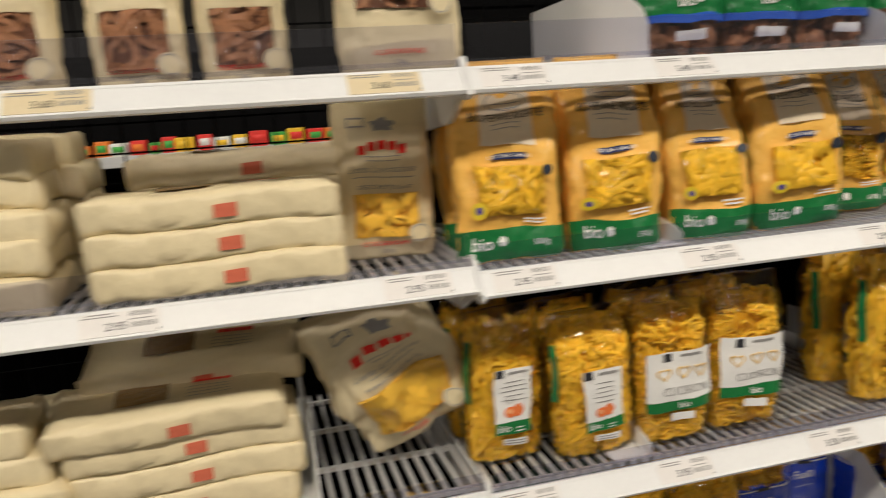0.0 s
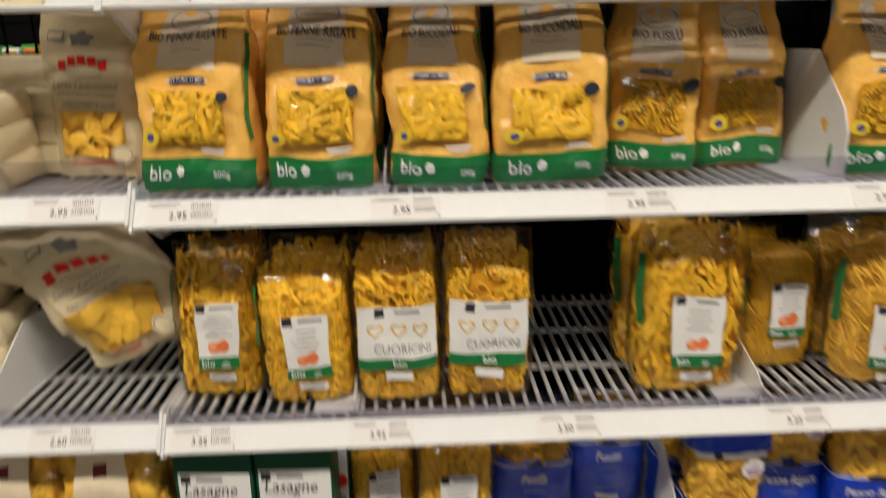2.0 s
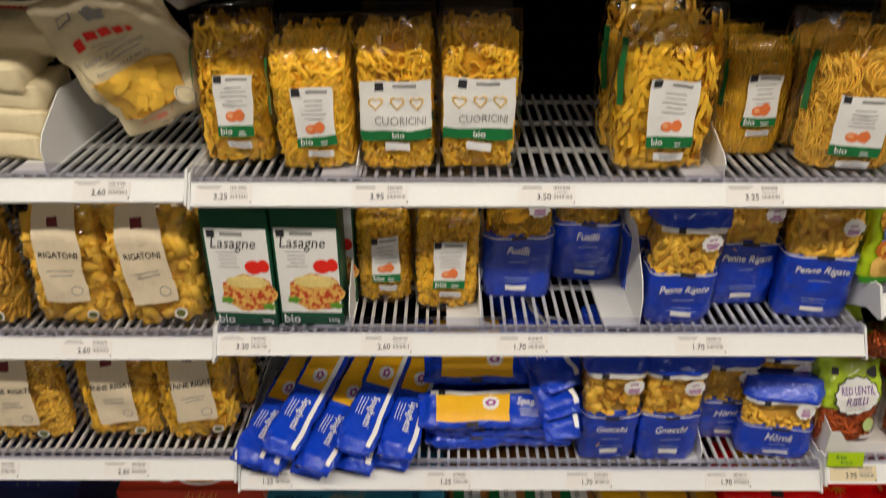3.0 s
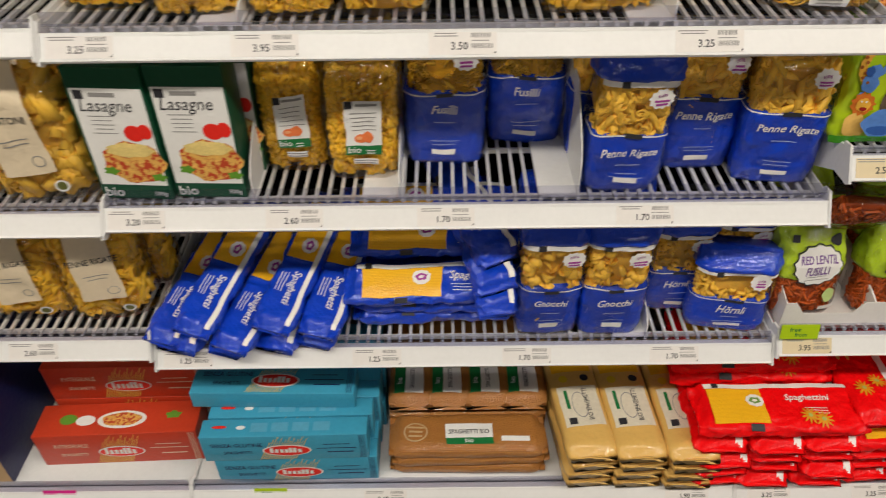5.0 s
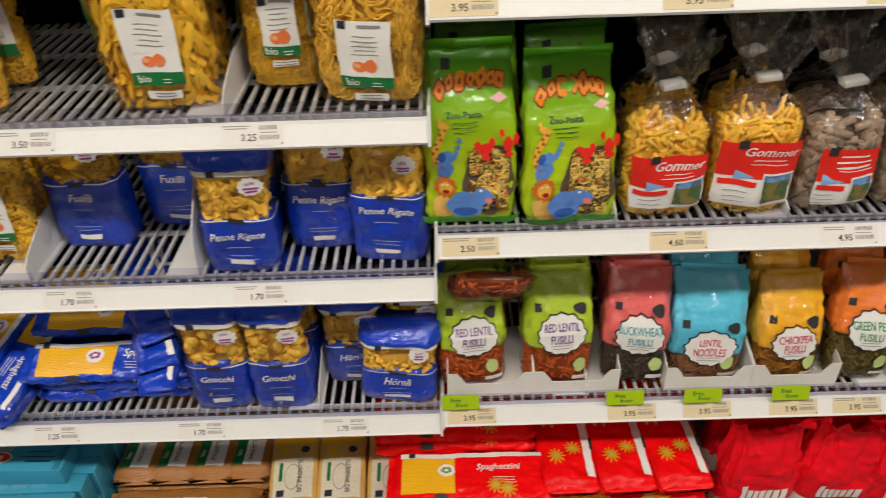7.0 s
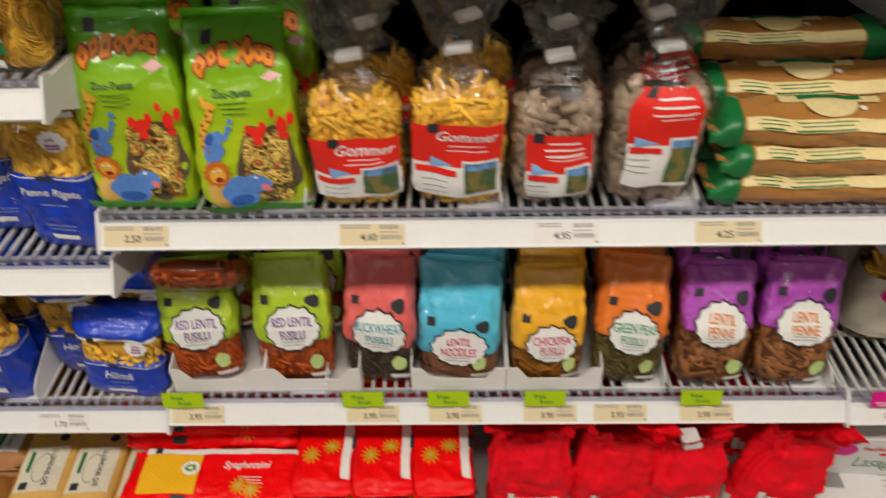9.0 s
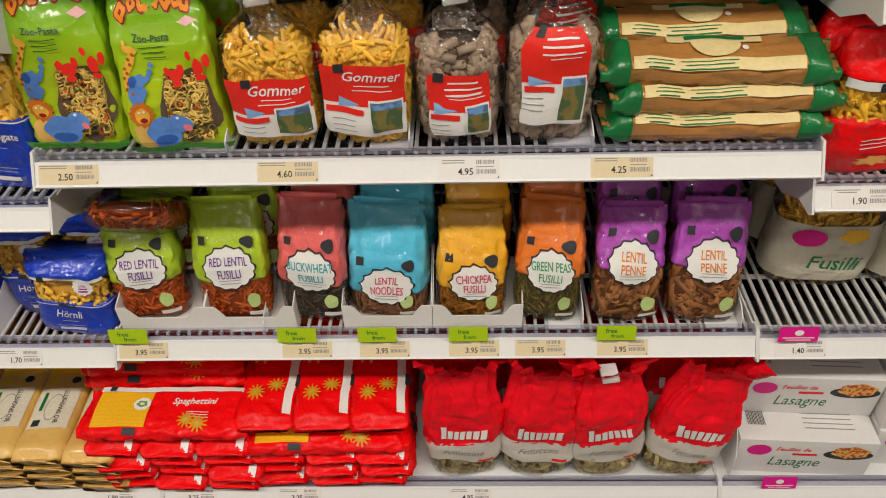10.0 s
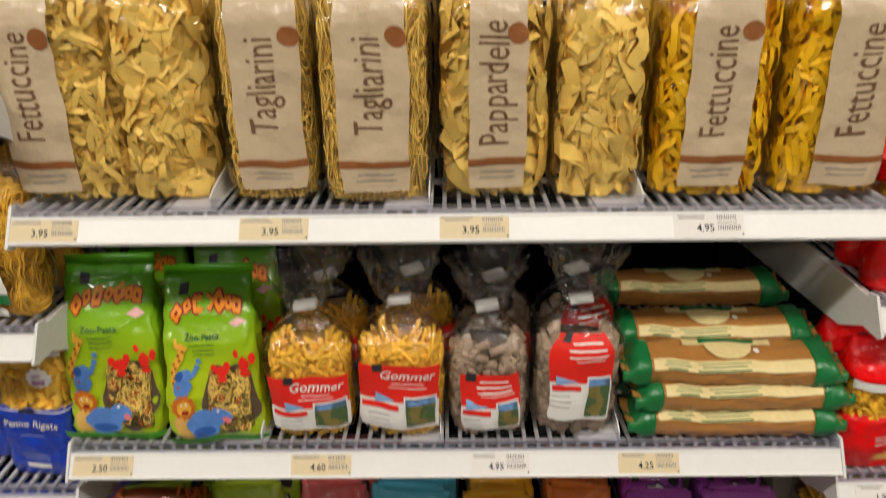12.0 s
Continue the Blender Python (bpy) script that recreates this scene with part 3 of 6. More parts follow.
def wire_shelf(x0, x1, zb, y0=0.0, riser=0.028, dividers=(), label="white wire shelf with slanted price rail", deep=DEPTH, solid=False):
    sh = root("wire_shelf", label, "shelf", "shelves of the pasta gondola")
    sh.matrix_world = pose(x0, y0, zb)
    w = x1 - x0
    g = 0.004
    part("price_rail", prism([(0, 0), (0.0012, -0.0022), (0.006, -0.004), (0.034, -0.004), (0.034, 0.0195), (0.024, 0.0225), (0.0176, 0.0246)], g, w - g), RAIL, sh, "white slanted price rail", smooth=False)
    part("rail_lip", join(prism([(-0.0012, 0.0005), (0.0008, -0.0030), (0.0030, -0.0020), (0.0012, 0.0025)], g, w - g), prism([(0.0158, 0.0232), (0.0172, 0.0262), (0.0192, 0.0262), (0.0190, 0.0232)], g, w - g)), RAIL, sh, smooth=False)
    part("clear_strip", prism([(0.0194, 0.0250), (0.0255, 0.0345), (0.0267, 0.0345), (0.0206, 0.0250)], g, w - g), RISER, sh, "clear grey strip over the rail", smooth=False)
    for a in (0.0, w - 0.0035):
        part("end_cap", prism([(-0.003, -0.004), (0.004, -0.009), (0.04, -0.009), (0.04, 0.036), (0.024, 0.038)], a, a + 0.0035), STEEL, sh, smooth=False)
        part("bracket", prism([(0.04, -0.010), (0.09, -0.035), (deep, -0.06), (deep, 0.030), (0.04, 0.030)], a + 0.0004, a + 0.0030), STEEL, sh, "grey steel side bracket", smooth=False)
    if solid:
        part("deck", block(0.004, w - 0.004, 0.036, deep, 0.018, 0.026), WHITE_P, sh, "white steel deck")
    else:
        rods, n = [], int(w / 0.0172)
        for i in range(n):
            x = 0.012 + (w - 0.024) * i / (n - 1)
            rods.append(block(x - 0.0024, x + 0.0024, 0.034, deep, 0.0205, 0.0250))
        part("wire_grid", join(*rods), WIRE, sh, "close white wires", smooth=False, kind="stuff")
        for y in (0.05, 0.17, 0.30, 0.42):
            part("cross_wire", block(0.004, w - 0.004, y - 0.003, y + 0.003, 0.0135, 0.0200), WIRE, sh, smooth=False)
    if riser:
        part("front_riser", block(0.006, w - 0.006, 0.0275, 0.0290, 0.030, 0.033 + riser), RISER, sh, "clear acrylic front edge", smooth=False)
    for dx, hh, back in dividers:
        d = part("divider", join(prism([(0.036, 0.0265), (0.036, 0.03 + 0.35 * hh), (0.050, 0.03 + 0.55 * hh), (0.12, 0.03 + hh), (back, 0.03 + hh), (back, 0.0265)], dx - 0.0008, dx + 0.0008), block(dx - 0.052, dx + 0.004, 0.036, back, 0.0252, 0.0264)), WHITE_P, sh, "white plastic goods divider", smooth=False)
    return sh


Z = {"A": 1.593, "B": 1.364, "C": 1.087, "D": 0.838, "E": 0.558, "F": 0.910, "G": 0.574, "H": 1.238}
TOP = {k: z + 0.0255 for k, z in Z.items()}
# bay two
wire_shelf(BAY[1], BAY[2], Z["A"], riser=0.040, dividers=((0.235, 0.10, 0.40), (0.590, 0.07, 0.40)))
wire_shelf(BAY[1], BAY[2], Z["B"], riser=0.022, dividers=((0.277, 0.03, 0.40), (0.805, 0.14, 0.40)))
wire_shelf(BAY[1], BAY[2], Z["C"], riser=0.014, dividers=((0.229, 0.03, 0.40), (0.736, 0.05, 0.40)))
wire_shelf(BAY[1], BAY[2], Z["D"], riser=0.016, dividers=((0.205, 0.09, 0.40), (0.405, 0.06, 0.40), (0.650, 0.13, 0.40)))
wire_shelf(BAY[1], BAY[2], Z["E"], riser=0.010, dividers=((0.79, 0.06, 0.40),))
# bay one, left of it
wire_shelf(BAY[0], BAY[1], Z["A"], riser=0.040)
wire_shelf(BAY[0], BAY[1], 1.371, riser=0.030)
wire_shelf(BAY[0], BAY[1], 1.093, riser=0.012, dividers=((0.80, 0.09, 0.40),))
wire_shelf(BAY[0], BAY[1], 0.830, riser=0.014)
wire_shelf(BAY[0], BAY[1], 0.580, riser=0.010)
# bay three
wire_shelf(BAY[2], BAY[3], Z["H"], riser=0.010, dividers=((0.226, 0.03, 0.40), (0.478, 0.03, 0.40), (0.723, 0.03, 0.40)))
wire_shelf(BAY[2], BAY[3], Z["F"], riser=0.014, dividers=((0.250, 0.03, 0.40), (0.487, 0.03, 0.40), (0.722, 0.03, 0.40)))
wire_shelf(BAY[2], BAY[3], Z["G"], riser=0.010, dividers=((0.238, 0.04, 0.40), (0.740, 0.05, 0.40), (0.985, 0.05, 0.40)))
# bay four
wire_shelf(BAY[3], BAY[4], 1.115, riser=0.010)
wire_shelf(BAY[3], BAY[4], 0.856, riser=0.012)
wire_shelf(BAY[3], BAY[4], 0.568, riser=0.010)
BASE_Y, BASE_Z = -0.050, 0.236
for i in range(4):
    wire_shelf(BAY[i], BAY[i + 1], BASE_Z, y0=BASE_Y, riser=0.012, deep=0.49, solid=True, label="white steel base shelf with price rail", dividers=((0.02, 0.16, 0.46),) if i == 3 else ())
    pl = root("plinth", "grey steel plinth under the base shelf", "plinth", "plinths of the gondola")
    pl.matrix_world = pose(BAY[i], 0, 0)
    part("kick_plate", block(0.002, 0.998, -0.02, 0.43, 0, BASE_Z - 0.006, 0.002), STEEL, pl, smooth=False)

for i, x in enumerate(BAY):
    up = root("upright", "black steel upright with slots", "upright", "uprights of the gondola")
    up.matrix_world = pose(x, 0.455, 0)
    part("post", block(-0.03, 0.03, -0.012, 0.02, 0, 2.1, 0.002), BLACK, up, smooth=False)
for i in range(4):
    gr = root("back_grid", "black wire mesh back of the gondola", "back grid", "mesh backs of the gondola")
    gr.matrix_world = pose(BAY[i], 0.447, 0)
    bars_v = [block(x - 0.0015, x + 0.0015, -0.0015, 0.0015, 0.25, 2.1) for x in [0.035 + 0.0455 * k for k in range(21)]]
    bars_h = [block(0.03, 0.97, 0.0016, 0.0046, z - 0.0015, z + 0.0015) for z in [0.27 + 0.0455 * k for k in range(40)]]
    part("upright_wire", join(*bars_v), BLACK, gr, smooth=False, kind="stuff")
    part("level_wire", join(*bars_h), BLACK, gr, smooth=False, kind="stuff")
    # added black sheet imitates the unlit space behind the mesh
    part("darkness_sheet", block(0.004, 0.996, 0.043, 0.047, 0.0, 1.30 if i == 0 else 2.1), BLACK, gr, "black sheet standing in for the dark space behind the mesh", smooth=False)

# goods of the next aisle, seen through the open mesh
far = root("far_shelf", "white shelf with small packs in the next aisle", "shelf")
far.matrix_world = pose(-1.6, 1.5, 0.085)
part("board", block(-3, 3, 0, 0.4, 1.40, 1.43), STEEL, far, smooth=False)
# added black sheet imitates the darkness behind the far packs
part("darkness_sheet", block(-3, 3, 0.42, 0.44, 0.0, 1.75), BLACK, far, smooth=False)
fr = random.Random(4)
FAR = [mat("far_pack_%s" % n, c, 0.4) for n, c in (("yellow", (0.8, 0.5, 0.03)), ("red", (0.7, 0.04, 0.03)), ("white", (0.75, 0.75, 0.72)), ("orange", (0.75, 0.2, 0.03)), ("green", (0.06, 0.35, 0.06)))]
fx = -4.3
while fx < 1.2:
    fw = fr.uniform(0.03, 0.06)
    bx = root("small_pack", "small bright food pack on the far shelf", "food pack", "packs in the next aisle")
    bx.matrix_world = pose(fx, 1.62, 1.515)
    fh = fr.uniform(0.030, 0.048)
    part("carton", block(-fw / 2, fw / 2, -0.04, 0.04, 0, fh, 0.004), FAR[fr.randrange(5)], bx)
    part("print", block(-fw * 0.35, fw * 0.35, -0.0415, -0.0402, fh * 0.3, fh * 0.75), FAR[fr.randrange(5)], bx)
    fx += fw + 0.006

# ---- price tags ----
TILT_R = -35.5


def price_tag(x, zb, price, cream=False, y0=0.0, seed=0):
    t = root("price_tag", "cream paper price tag in the rail" if cream else "white paper price tag in the rail", "price tag", "price tags")
    sk = Carton(0.078, 0.0272, 0.0008)
    part("card", block(-0.039, 0.039, -0.0004, 0.0004, 0, 0.0272), CARD_Y if cream else CARD, t, smooth=False)
    part("price", words(sk, price, -0.10, 0.34, 0.0122, 0.0004, wide=0.95), INK, t, "black printed price", smooth=False)
    part("product_name", bars(sk, -0.50, 0.88, 0.036, 2, 0.0030, 0.0012, 0.0004, seed), INK_G, t, smooth=False)
    part("barcode", join(code_bars(sk, 0.52, 0.80, 0.022, 0.0052, 0.0004, seed, 11), code_bars(sk, 0.56, 0.36, 0.024, 0.0056, 0.0004, seed + 3, 13), bars(sk, 0.52, 0.58, 0.024, 1, 0.0035, 0.0010, 0.0004, seed + 3, 0.2)), INK_G, t, smooth=False, kind="stuff")
    part("corner_mark", ([(0.0355, -0.0009, 0.0012), (0.0380, -0.0009, 0.0012), (0.0380, -0.0009, 0.0042)], [(0, 1, 2)]), INK, t, smooth=False)
    t.matrix_world = pose(x + 0.004, y0 + 0.0006, zb + 0.0015, TILT_R) @ pose(0, 0.0001, 0.0015)
    return t


for k, (x, row, price) in enumerate(((0.050, "A", "3.40"), (0.263, "A", "3.40"), (0.590, "A", "3.40"), (0.052, "B", "2.95"), (0.296, "B", "2.95"), (0.557, "B", "2.95"), (0.838, "B", "2.95"),
                                     (0.045, "C", "3.25"), (0.258, "C", "3.95"), (0.485, "C", "3.50"), (0.768, "C", "3.25"), (0.043, "D", "3.20"), (0.258, "D", "2.60"), (0.464, "D", "1.70"),
                                     (0.735, "D", "1.70"), (0.050, "E", "1.25"), (0.352, "E", "1.25"), (0.592, "E", "1.70"), (0.828, "E", "1.70"))):
    price_tag(x, Z[row], price, seed=k)
for k, (x, row, price) in enumerate(((1.036, "F", "2.50"), (1.320, "F", "4.60"), (1.551, "F", "4.95"), (1.744, "F", "4.25"), (1.036, "G", "3.95"), (1.296, "G", "3.95"), (1.418, "G", "3.95"),
                                     (1.558, "G", "3.95"), (1.661, "G", "3.95"), (1.788, "G", "3.95"), (1.030, "H", "3.95"), (1.291, "H", "3.95"), (1.517, "H", "3.95"), (1.780, "H", "4.95"))):
    price_tag(x, Z[row], price, price not in ("4.95",), seed=20 + k)
for k, (x, zb, price) in enumerate(((-0.095, Z["A"], "3.60"), (-0.42, Z["A"], "3.60"), (-0.075, 1.371, "2.95"), (-0.385, 1.371, "2.95"), (-0.12, 1.093, "2.60"), (-0.20, 0.830, "2.60"),
                                    (-0.19, 0.580, "2.60"), (-0.41, 0.580, "2.60"), (2.060, 0.856, "1.90"), (2.062, 0.568, "1.40"))):
    price_tag(x, zb, price, k < 2, seed=40 + k)
for k, (x, price) in enumerate(((0.90, "1.90"), (1.05, "3.25"), (1.24, "3.25"), (1.55, "4.95"), (0.35, "2.60"))):
    price_tag(x, BASE_Z, price, y0=BASE_Y, seed=60 + k)


def shelf_flag(x, y, z, material, label, lines):
    t = root("shelf_flag", label, "shelf flag", "coloured flags on the price rails")
    sk = Carton(0.060, 0.026, 0.001)
    part("card", block(-0.030, 0.030, -0.0005, 0.0005, 0, 0.026), material, t, smooth=False)
    if lines:
        part("lettering", join(words(sk, "free", -0.25, 0.66, 0.011, 0.0004), words(sk, "from", 0.08, 0.30, 0.010, 0.0004)), GREEN, t, smooth=False)
    else:
        part("emblem", disc(sk, 0.0, 0.62, 0.007, 0.005, 0.0004), WHITE, t, smooth=False)
        part("lettering", bars(sk, 0, 0.28, 0.05, 2, 0.004, 0.0016, 0.0004, 3), WHITE, t, smooth=False)
    t.matrix_world = pose(x, y, z, -14)
    return t


for x in (1.022, 1.287, 1.412, 1.553, 1.780):
    shelf_flag(x, 0.010, Z["G"] + 0.028, TAGGREEN, "lime green flag above a price tag", True)
shelf_flag(2.058, 0.010, 0.568 + 0.028, PINK, "magenta flag above a price tag", False)
shelf_flag(2.10, BASE_Y + 0.012, BASE_Z + 0.03, PINK, "magenta flag above a price tag", False)
shelf_flag(-0.24, BASE_Y + 0.012, BASE_Z + 0.005, PINK, "magenta flag above a price tag", False)
shelf_flag(0.145, BASE_Y + 0.012, BASE_Z + 0.005, TAGGREEN, "lime green flag above a price tag", True)

# ---- goods: one function for each kind of pack ----


def at(ob, x, y, z, rx=0, ry=0, rz=0):
    ob.matrix_world = pose(x, y, z, rx, ry, rz)
    return ob


def row_behind(ob, x, y, z, n, step, rz=0, jitter=0.006, seed=0):
    """More of the same behind it."""
    r = random.Random(seed + 77)
    for k in range(n):
        copy_thing(ob, pose(x + r.uniform(-jitter, jitter), y + step * (k + 1), z, 0, r.uniform(-2, 2), rz + r.uniform(-5, 5)))


def emblem(sk, u, v, size, parent, off=0.0018):
    """A brand mark as a plain dark square."""
    part("brand_mark", patch(sk, u - size / sk.w, u + size / sk.w, v - size / 2 / sk.h, v + size / 2 / sk.h, off, 3, 3), INK, parent, smooth=False)


def window_pasta(sk, b, kind, tone, u0, u1, v0, v1, count, seed):
    # backing coloured like the shaded gaps between pieces
    core = part("shaded_backing", patch(sk, u0, u1, v0, v1, 0.0012), CORE[tone], b)
    part("pasta", heap(sk, kind, count, seed, v0, v1, u0, u1, 0.002, 0.0035, 0.15), PASTA[tone], b, kind="stuff")
    part("window_film", patch(sk, u0 * 1.02, u1 * 1.02, v0 - 0.005, v1 + 0.005, 0.0085), FILM, b, "clear film window")


def organic_bag(title, kind, tone, w=0.130, h=0.235, seed=1, count=70):
    sk = Skin(w, h, 0.070, "block", seed, 0.0075, 15, lean=0.030)
    b = root("pasta_bag", "warm yellow paper pasta bag with green foot, " + title.lower().replace("bio ", ""), "pasta bag", "yellow organic pasta bags")
    part("bag", sk.shell(nt=60, nv=48, wrinkle=-0.0030), YELLOW, b)
    part("foot_band", join(patch(sk, -0.99, 0.99, 0.008, 0.165, 0.0010)), GREEN, b, "deep green foot band")
    part("title_label", patch(sk, -0.50, 0.50, 0.60, 0.92, 0.0011), BEIGE, b, "greyish beige title label")
    part("title", words(sk, title, 0, 0.755, 0.0145, 0.0019, wide=0.72 if len(title) > 13 else 0.85), INK, b, "black printed title", smooth=False)
    part("small_print", join(bars(sk, 0, 0.715, 0.045, 2, 0.006, 0.001, 0.0019, seed), bars(sk, 0, 0.83, 0.04, 2, 0.006, 0.001, 0.0019, seed + 1)), INK_G, b, smooth=False)
    part("ornament", disc(sk, 0, 0.84, 0.026, 0.011, 0.0018, 20, inner=0.93), INK_G, b, smooth=False)
    part("time_band", patch(sk, -0.30, 0.30, 0.525, 0.555, 0.0013), NAVY, b, "navy cooking time band")
    part("time_lettering", words(sk, "COTTURA 11 MINUTI", 0, 0.540, 0.0052, 0.0020), WHITE, b, smooth=False)
    window_pasta(sk, b, kind, tone, -0.66, 0.64, 0.235, 0.495, count, seed)
    part("stamp", disc(sk, -0.62, 0.265, 0.0095, 0.0095, 0.0100), mat("stamp_yellow", (0.75, 0.55, 0.03), 0.5), b, "round yellow quality stamp")
    part("stamp_core", disc(sk, -0.62, 0.265, 0.0042, 0.0042, 0.0108), mat("stamp_violet", (0.08, 0.06, 0.25), 0.5), b)
    part("seal", disc(sk, 0.62, 0.475, 0.0075, 0.0075, 0.0100), mat("slate_seal", (0.03, 0.036, 0.05), 0.5), b, "round slate seal")
    part("foot_lettering", join(words(sk, "bio", -0.52, 0.095, 0.021, 0.0017), words(sk, "500g", 0.55, 0.085, 0.009, 0.0017)), WHITE, b, smooth=False, kind="stuff")
    part("leaf_mark", disc(sk, -0.16, 0.105, 0.005, 0.006, 0.0017, 14, 0.12), WHITE, b)
    part("weight_print", bars(sk, 0.42, 0.205, 0.030, 2, 0.004, 0.002, 0.0016, seed), WHITE, b, smooth=False)
    side = [[sk.at(-0.42, v, 0.001), sk.at(-0.20, v, 0.001)] for v in [0.26 + 0.5 * k / 14 for k in range(15)]]
    part("side_strip", ([p for q in side for p in q], grid_faces(2, 15)), GREEN, b, "green side strip")
    part("top_seal", moved(prism([(-0.0016, 0), (0.0016, 0), (0.0012, 0.012), (-0.0012, 0.012)], -w * 0.46, w * 0.46), Matrix.Translation((0, 0.03, h - 0.002))), YELLOW, b)
    return b


def cream_bag(title, kind="cup", tone="pale", w=0.118, h=0.200, seed=3, d=0.062, wv=0.14, crumple=0.003):
    sk = Skin(w, h, d, "short", seed, crumple, 18)
    b = root("pasta_bag", "cream paper pasta bag with red brand arch and window", "pasta bag", "cream paper pasta bags")
    part("bag", sk.shell(nt=60, nv=44, wrinkle=-0.0030), CREAM, b)
    for u in (-0.40, -0.20, 0.0, 0.20, 0.40):
        part("brand_block", patch(sk, u - 0.075, u + 0.075, 0.70 - 0.20 * u * u, 0.755 - 0.20 * u * u, 0.0012, 4, 3), RED_I, b, "red brand block")
    part("script", words(sk, "Lenta Lavorazione", 0, 0.575, 0.0125, 0.0016, wide=0.88, slant=0.25), INK_G, b, smooth=False)
    part("small_print", join(bars(sk, 0, 0.655, 0.05, 2, 0.005, 0.0010, 0.0016, seed), bars(sk, 0, 0.525, 0.075, 1, 0.005, 0.0012, 0.0016, seed + 1), words(sk, title, 0, 0.46, 0.0072, 0.0016)), INK_G, b, smooth=False)
    part("mill_mark", disc(sk, 0.05, 0.855, 0.014, 0.008, 0.0014, 14, 0.25), INK_G, b, "small dark mill print")
    part("quality_mark", patch(sk, -0.66, -0.30, 0.84, 0.90, 0.0014), INK_G, b)
    part("quality_mark_field", patch(sk, -0.63, -0.33, 0.85, 0.89, 0.0019), CREAM, b)
    window_pasta(sk, b, kind, tone, -0.66, 0.66, wv, wv + 0.28, 26, seed)
    part("round_seal", disc(sk, 0.60, wv + 0.02, 0.013, 0.013, 0.0100), CREAM, b, "round cream seal")
    part("seal_ring", disc(sk, 0.60, wv + 0.02, 0.0115, 0.0115, 0.0106, 20, inner=0.9), INK_G, b, smooth=False)
    part("foot_lettering", join(words(sk, "LE LEGGENDARIE", -0.05, 0.095, 0.0075, 0.0016)), RED_I, b, smooth=False)
    part("weight", words(sk, "500g", -0.05, 0.045, 0.008, 0.0016), INK_G, b, smooth=False)
    return b


def cream_brick(w=0.265, seed=5, h=0.042, d=0.115):
    """The same brand lying flat on its back."""
    sk = Brick(w, d, h, "log", seed, 0.0030, 11)
    b = root("pasta_pack", "cream paper pasta pack lying flat in a stack", "pasta pack", "cream packs lying in stacks")
    part("bag", sk.shell(nt=44, nv=48, wrinkle=-0.0022), CREAM, b)
    for u in (-0.14, -0.07, 0.0, 0.07, 0.14):
        part("brand_block", patch(sk, 0.35 + u, 0.41 + u, 0.60, 0.68, 0.0012, 3, 3), RED_I, b, "red brand block")
    edge = [[sk.at(math.pi - 0.12 + 0.14 * k, v, 0.0010) for k in range(2)] for v in [0.50 + 0.09 * i / 9 for i in range(10)]]
    part("edge_brand", ([p for q in edge for p in q], grid_faces(2, 10)), mat("pale_red_print", (0.66, 0.16, 0.09), 0.5), b, "red brand print on the edge")
    part("window", patch(sk, -0.45, 0.0, 0.30, 0.75, 0.0012), mat("amber_window", (0.30, 0.17, 0.05), 0.3, var=0.3, scale=50, coat=0.4), b, "window with pasta behind")
    part("small_print", bars(sk, 0.35, 0.50, 0.06, 4, 0.008, 0.0012, 0.0015, seed), INK_G, b, smooth=False)
    return b


def clear_bag(label, kind, tone, count, w=0.108, h=0.225, d=0.060, seed=1, form="pouch", v1=0.88):
    sk = Skin(w, h, d, form, seed, 0.0035, 24)
    b = root("pasta_bag", label, "pasta bag", "clear pasta bags")
    core = Skin(w, h, d, form, seed, 0.0035, 24)
    # inner body in the darker tone, painted shade deep in the heap
    part("shaded_filling", core.shell(-0.014, 0.02, min(v1, 0.93), 24, 14), CORE[tone], b)
    part("pasta", heap(sk, kind, int(count * 1.4), seed, 0.03, v1, off=-0.003, deep=0.007), PASTA[tone], b, kind="stuff")
    part("film", sk.shell(0.0018, nt=60, nv=44, wrinkle=0.003), FILM, b, "clear crinkled film")
    return b, sk


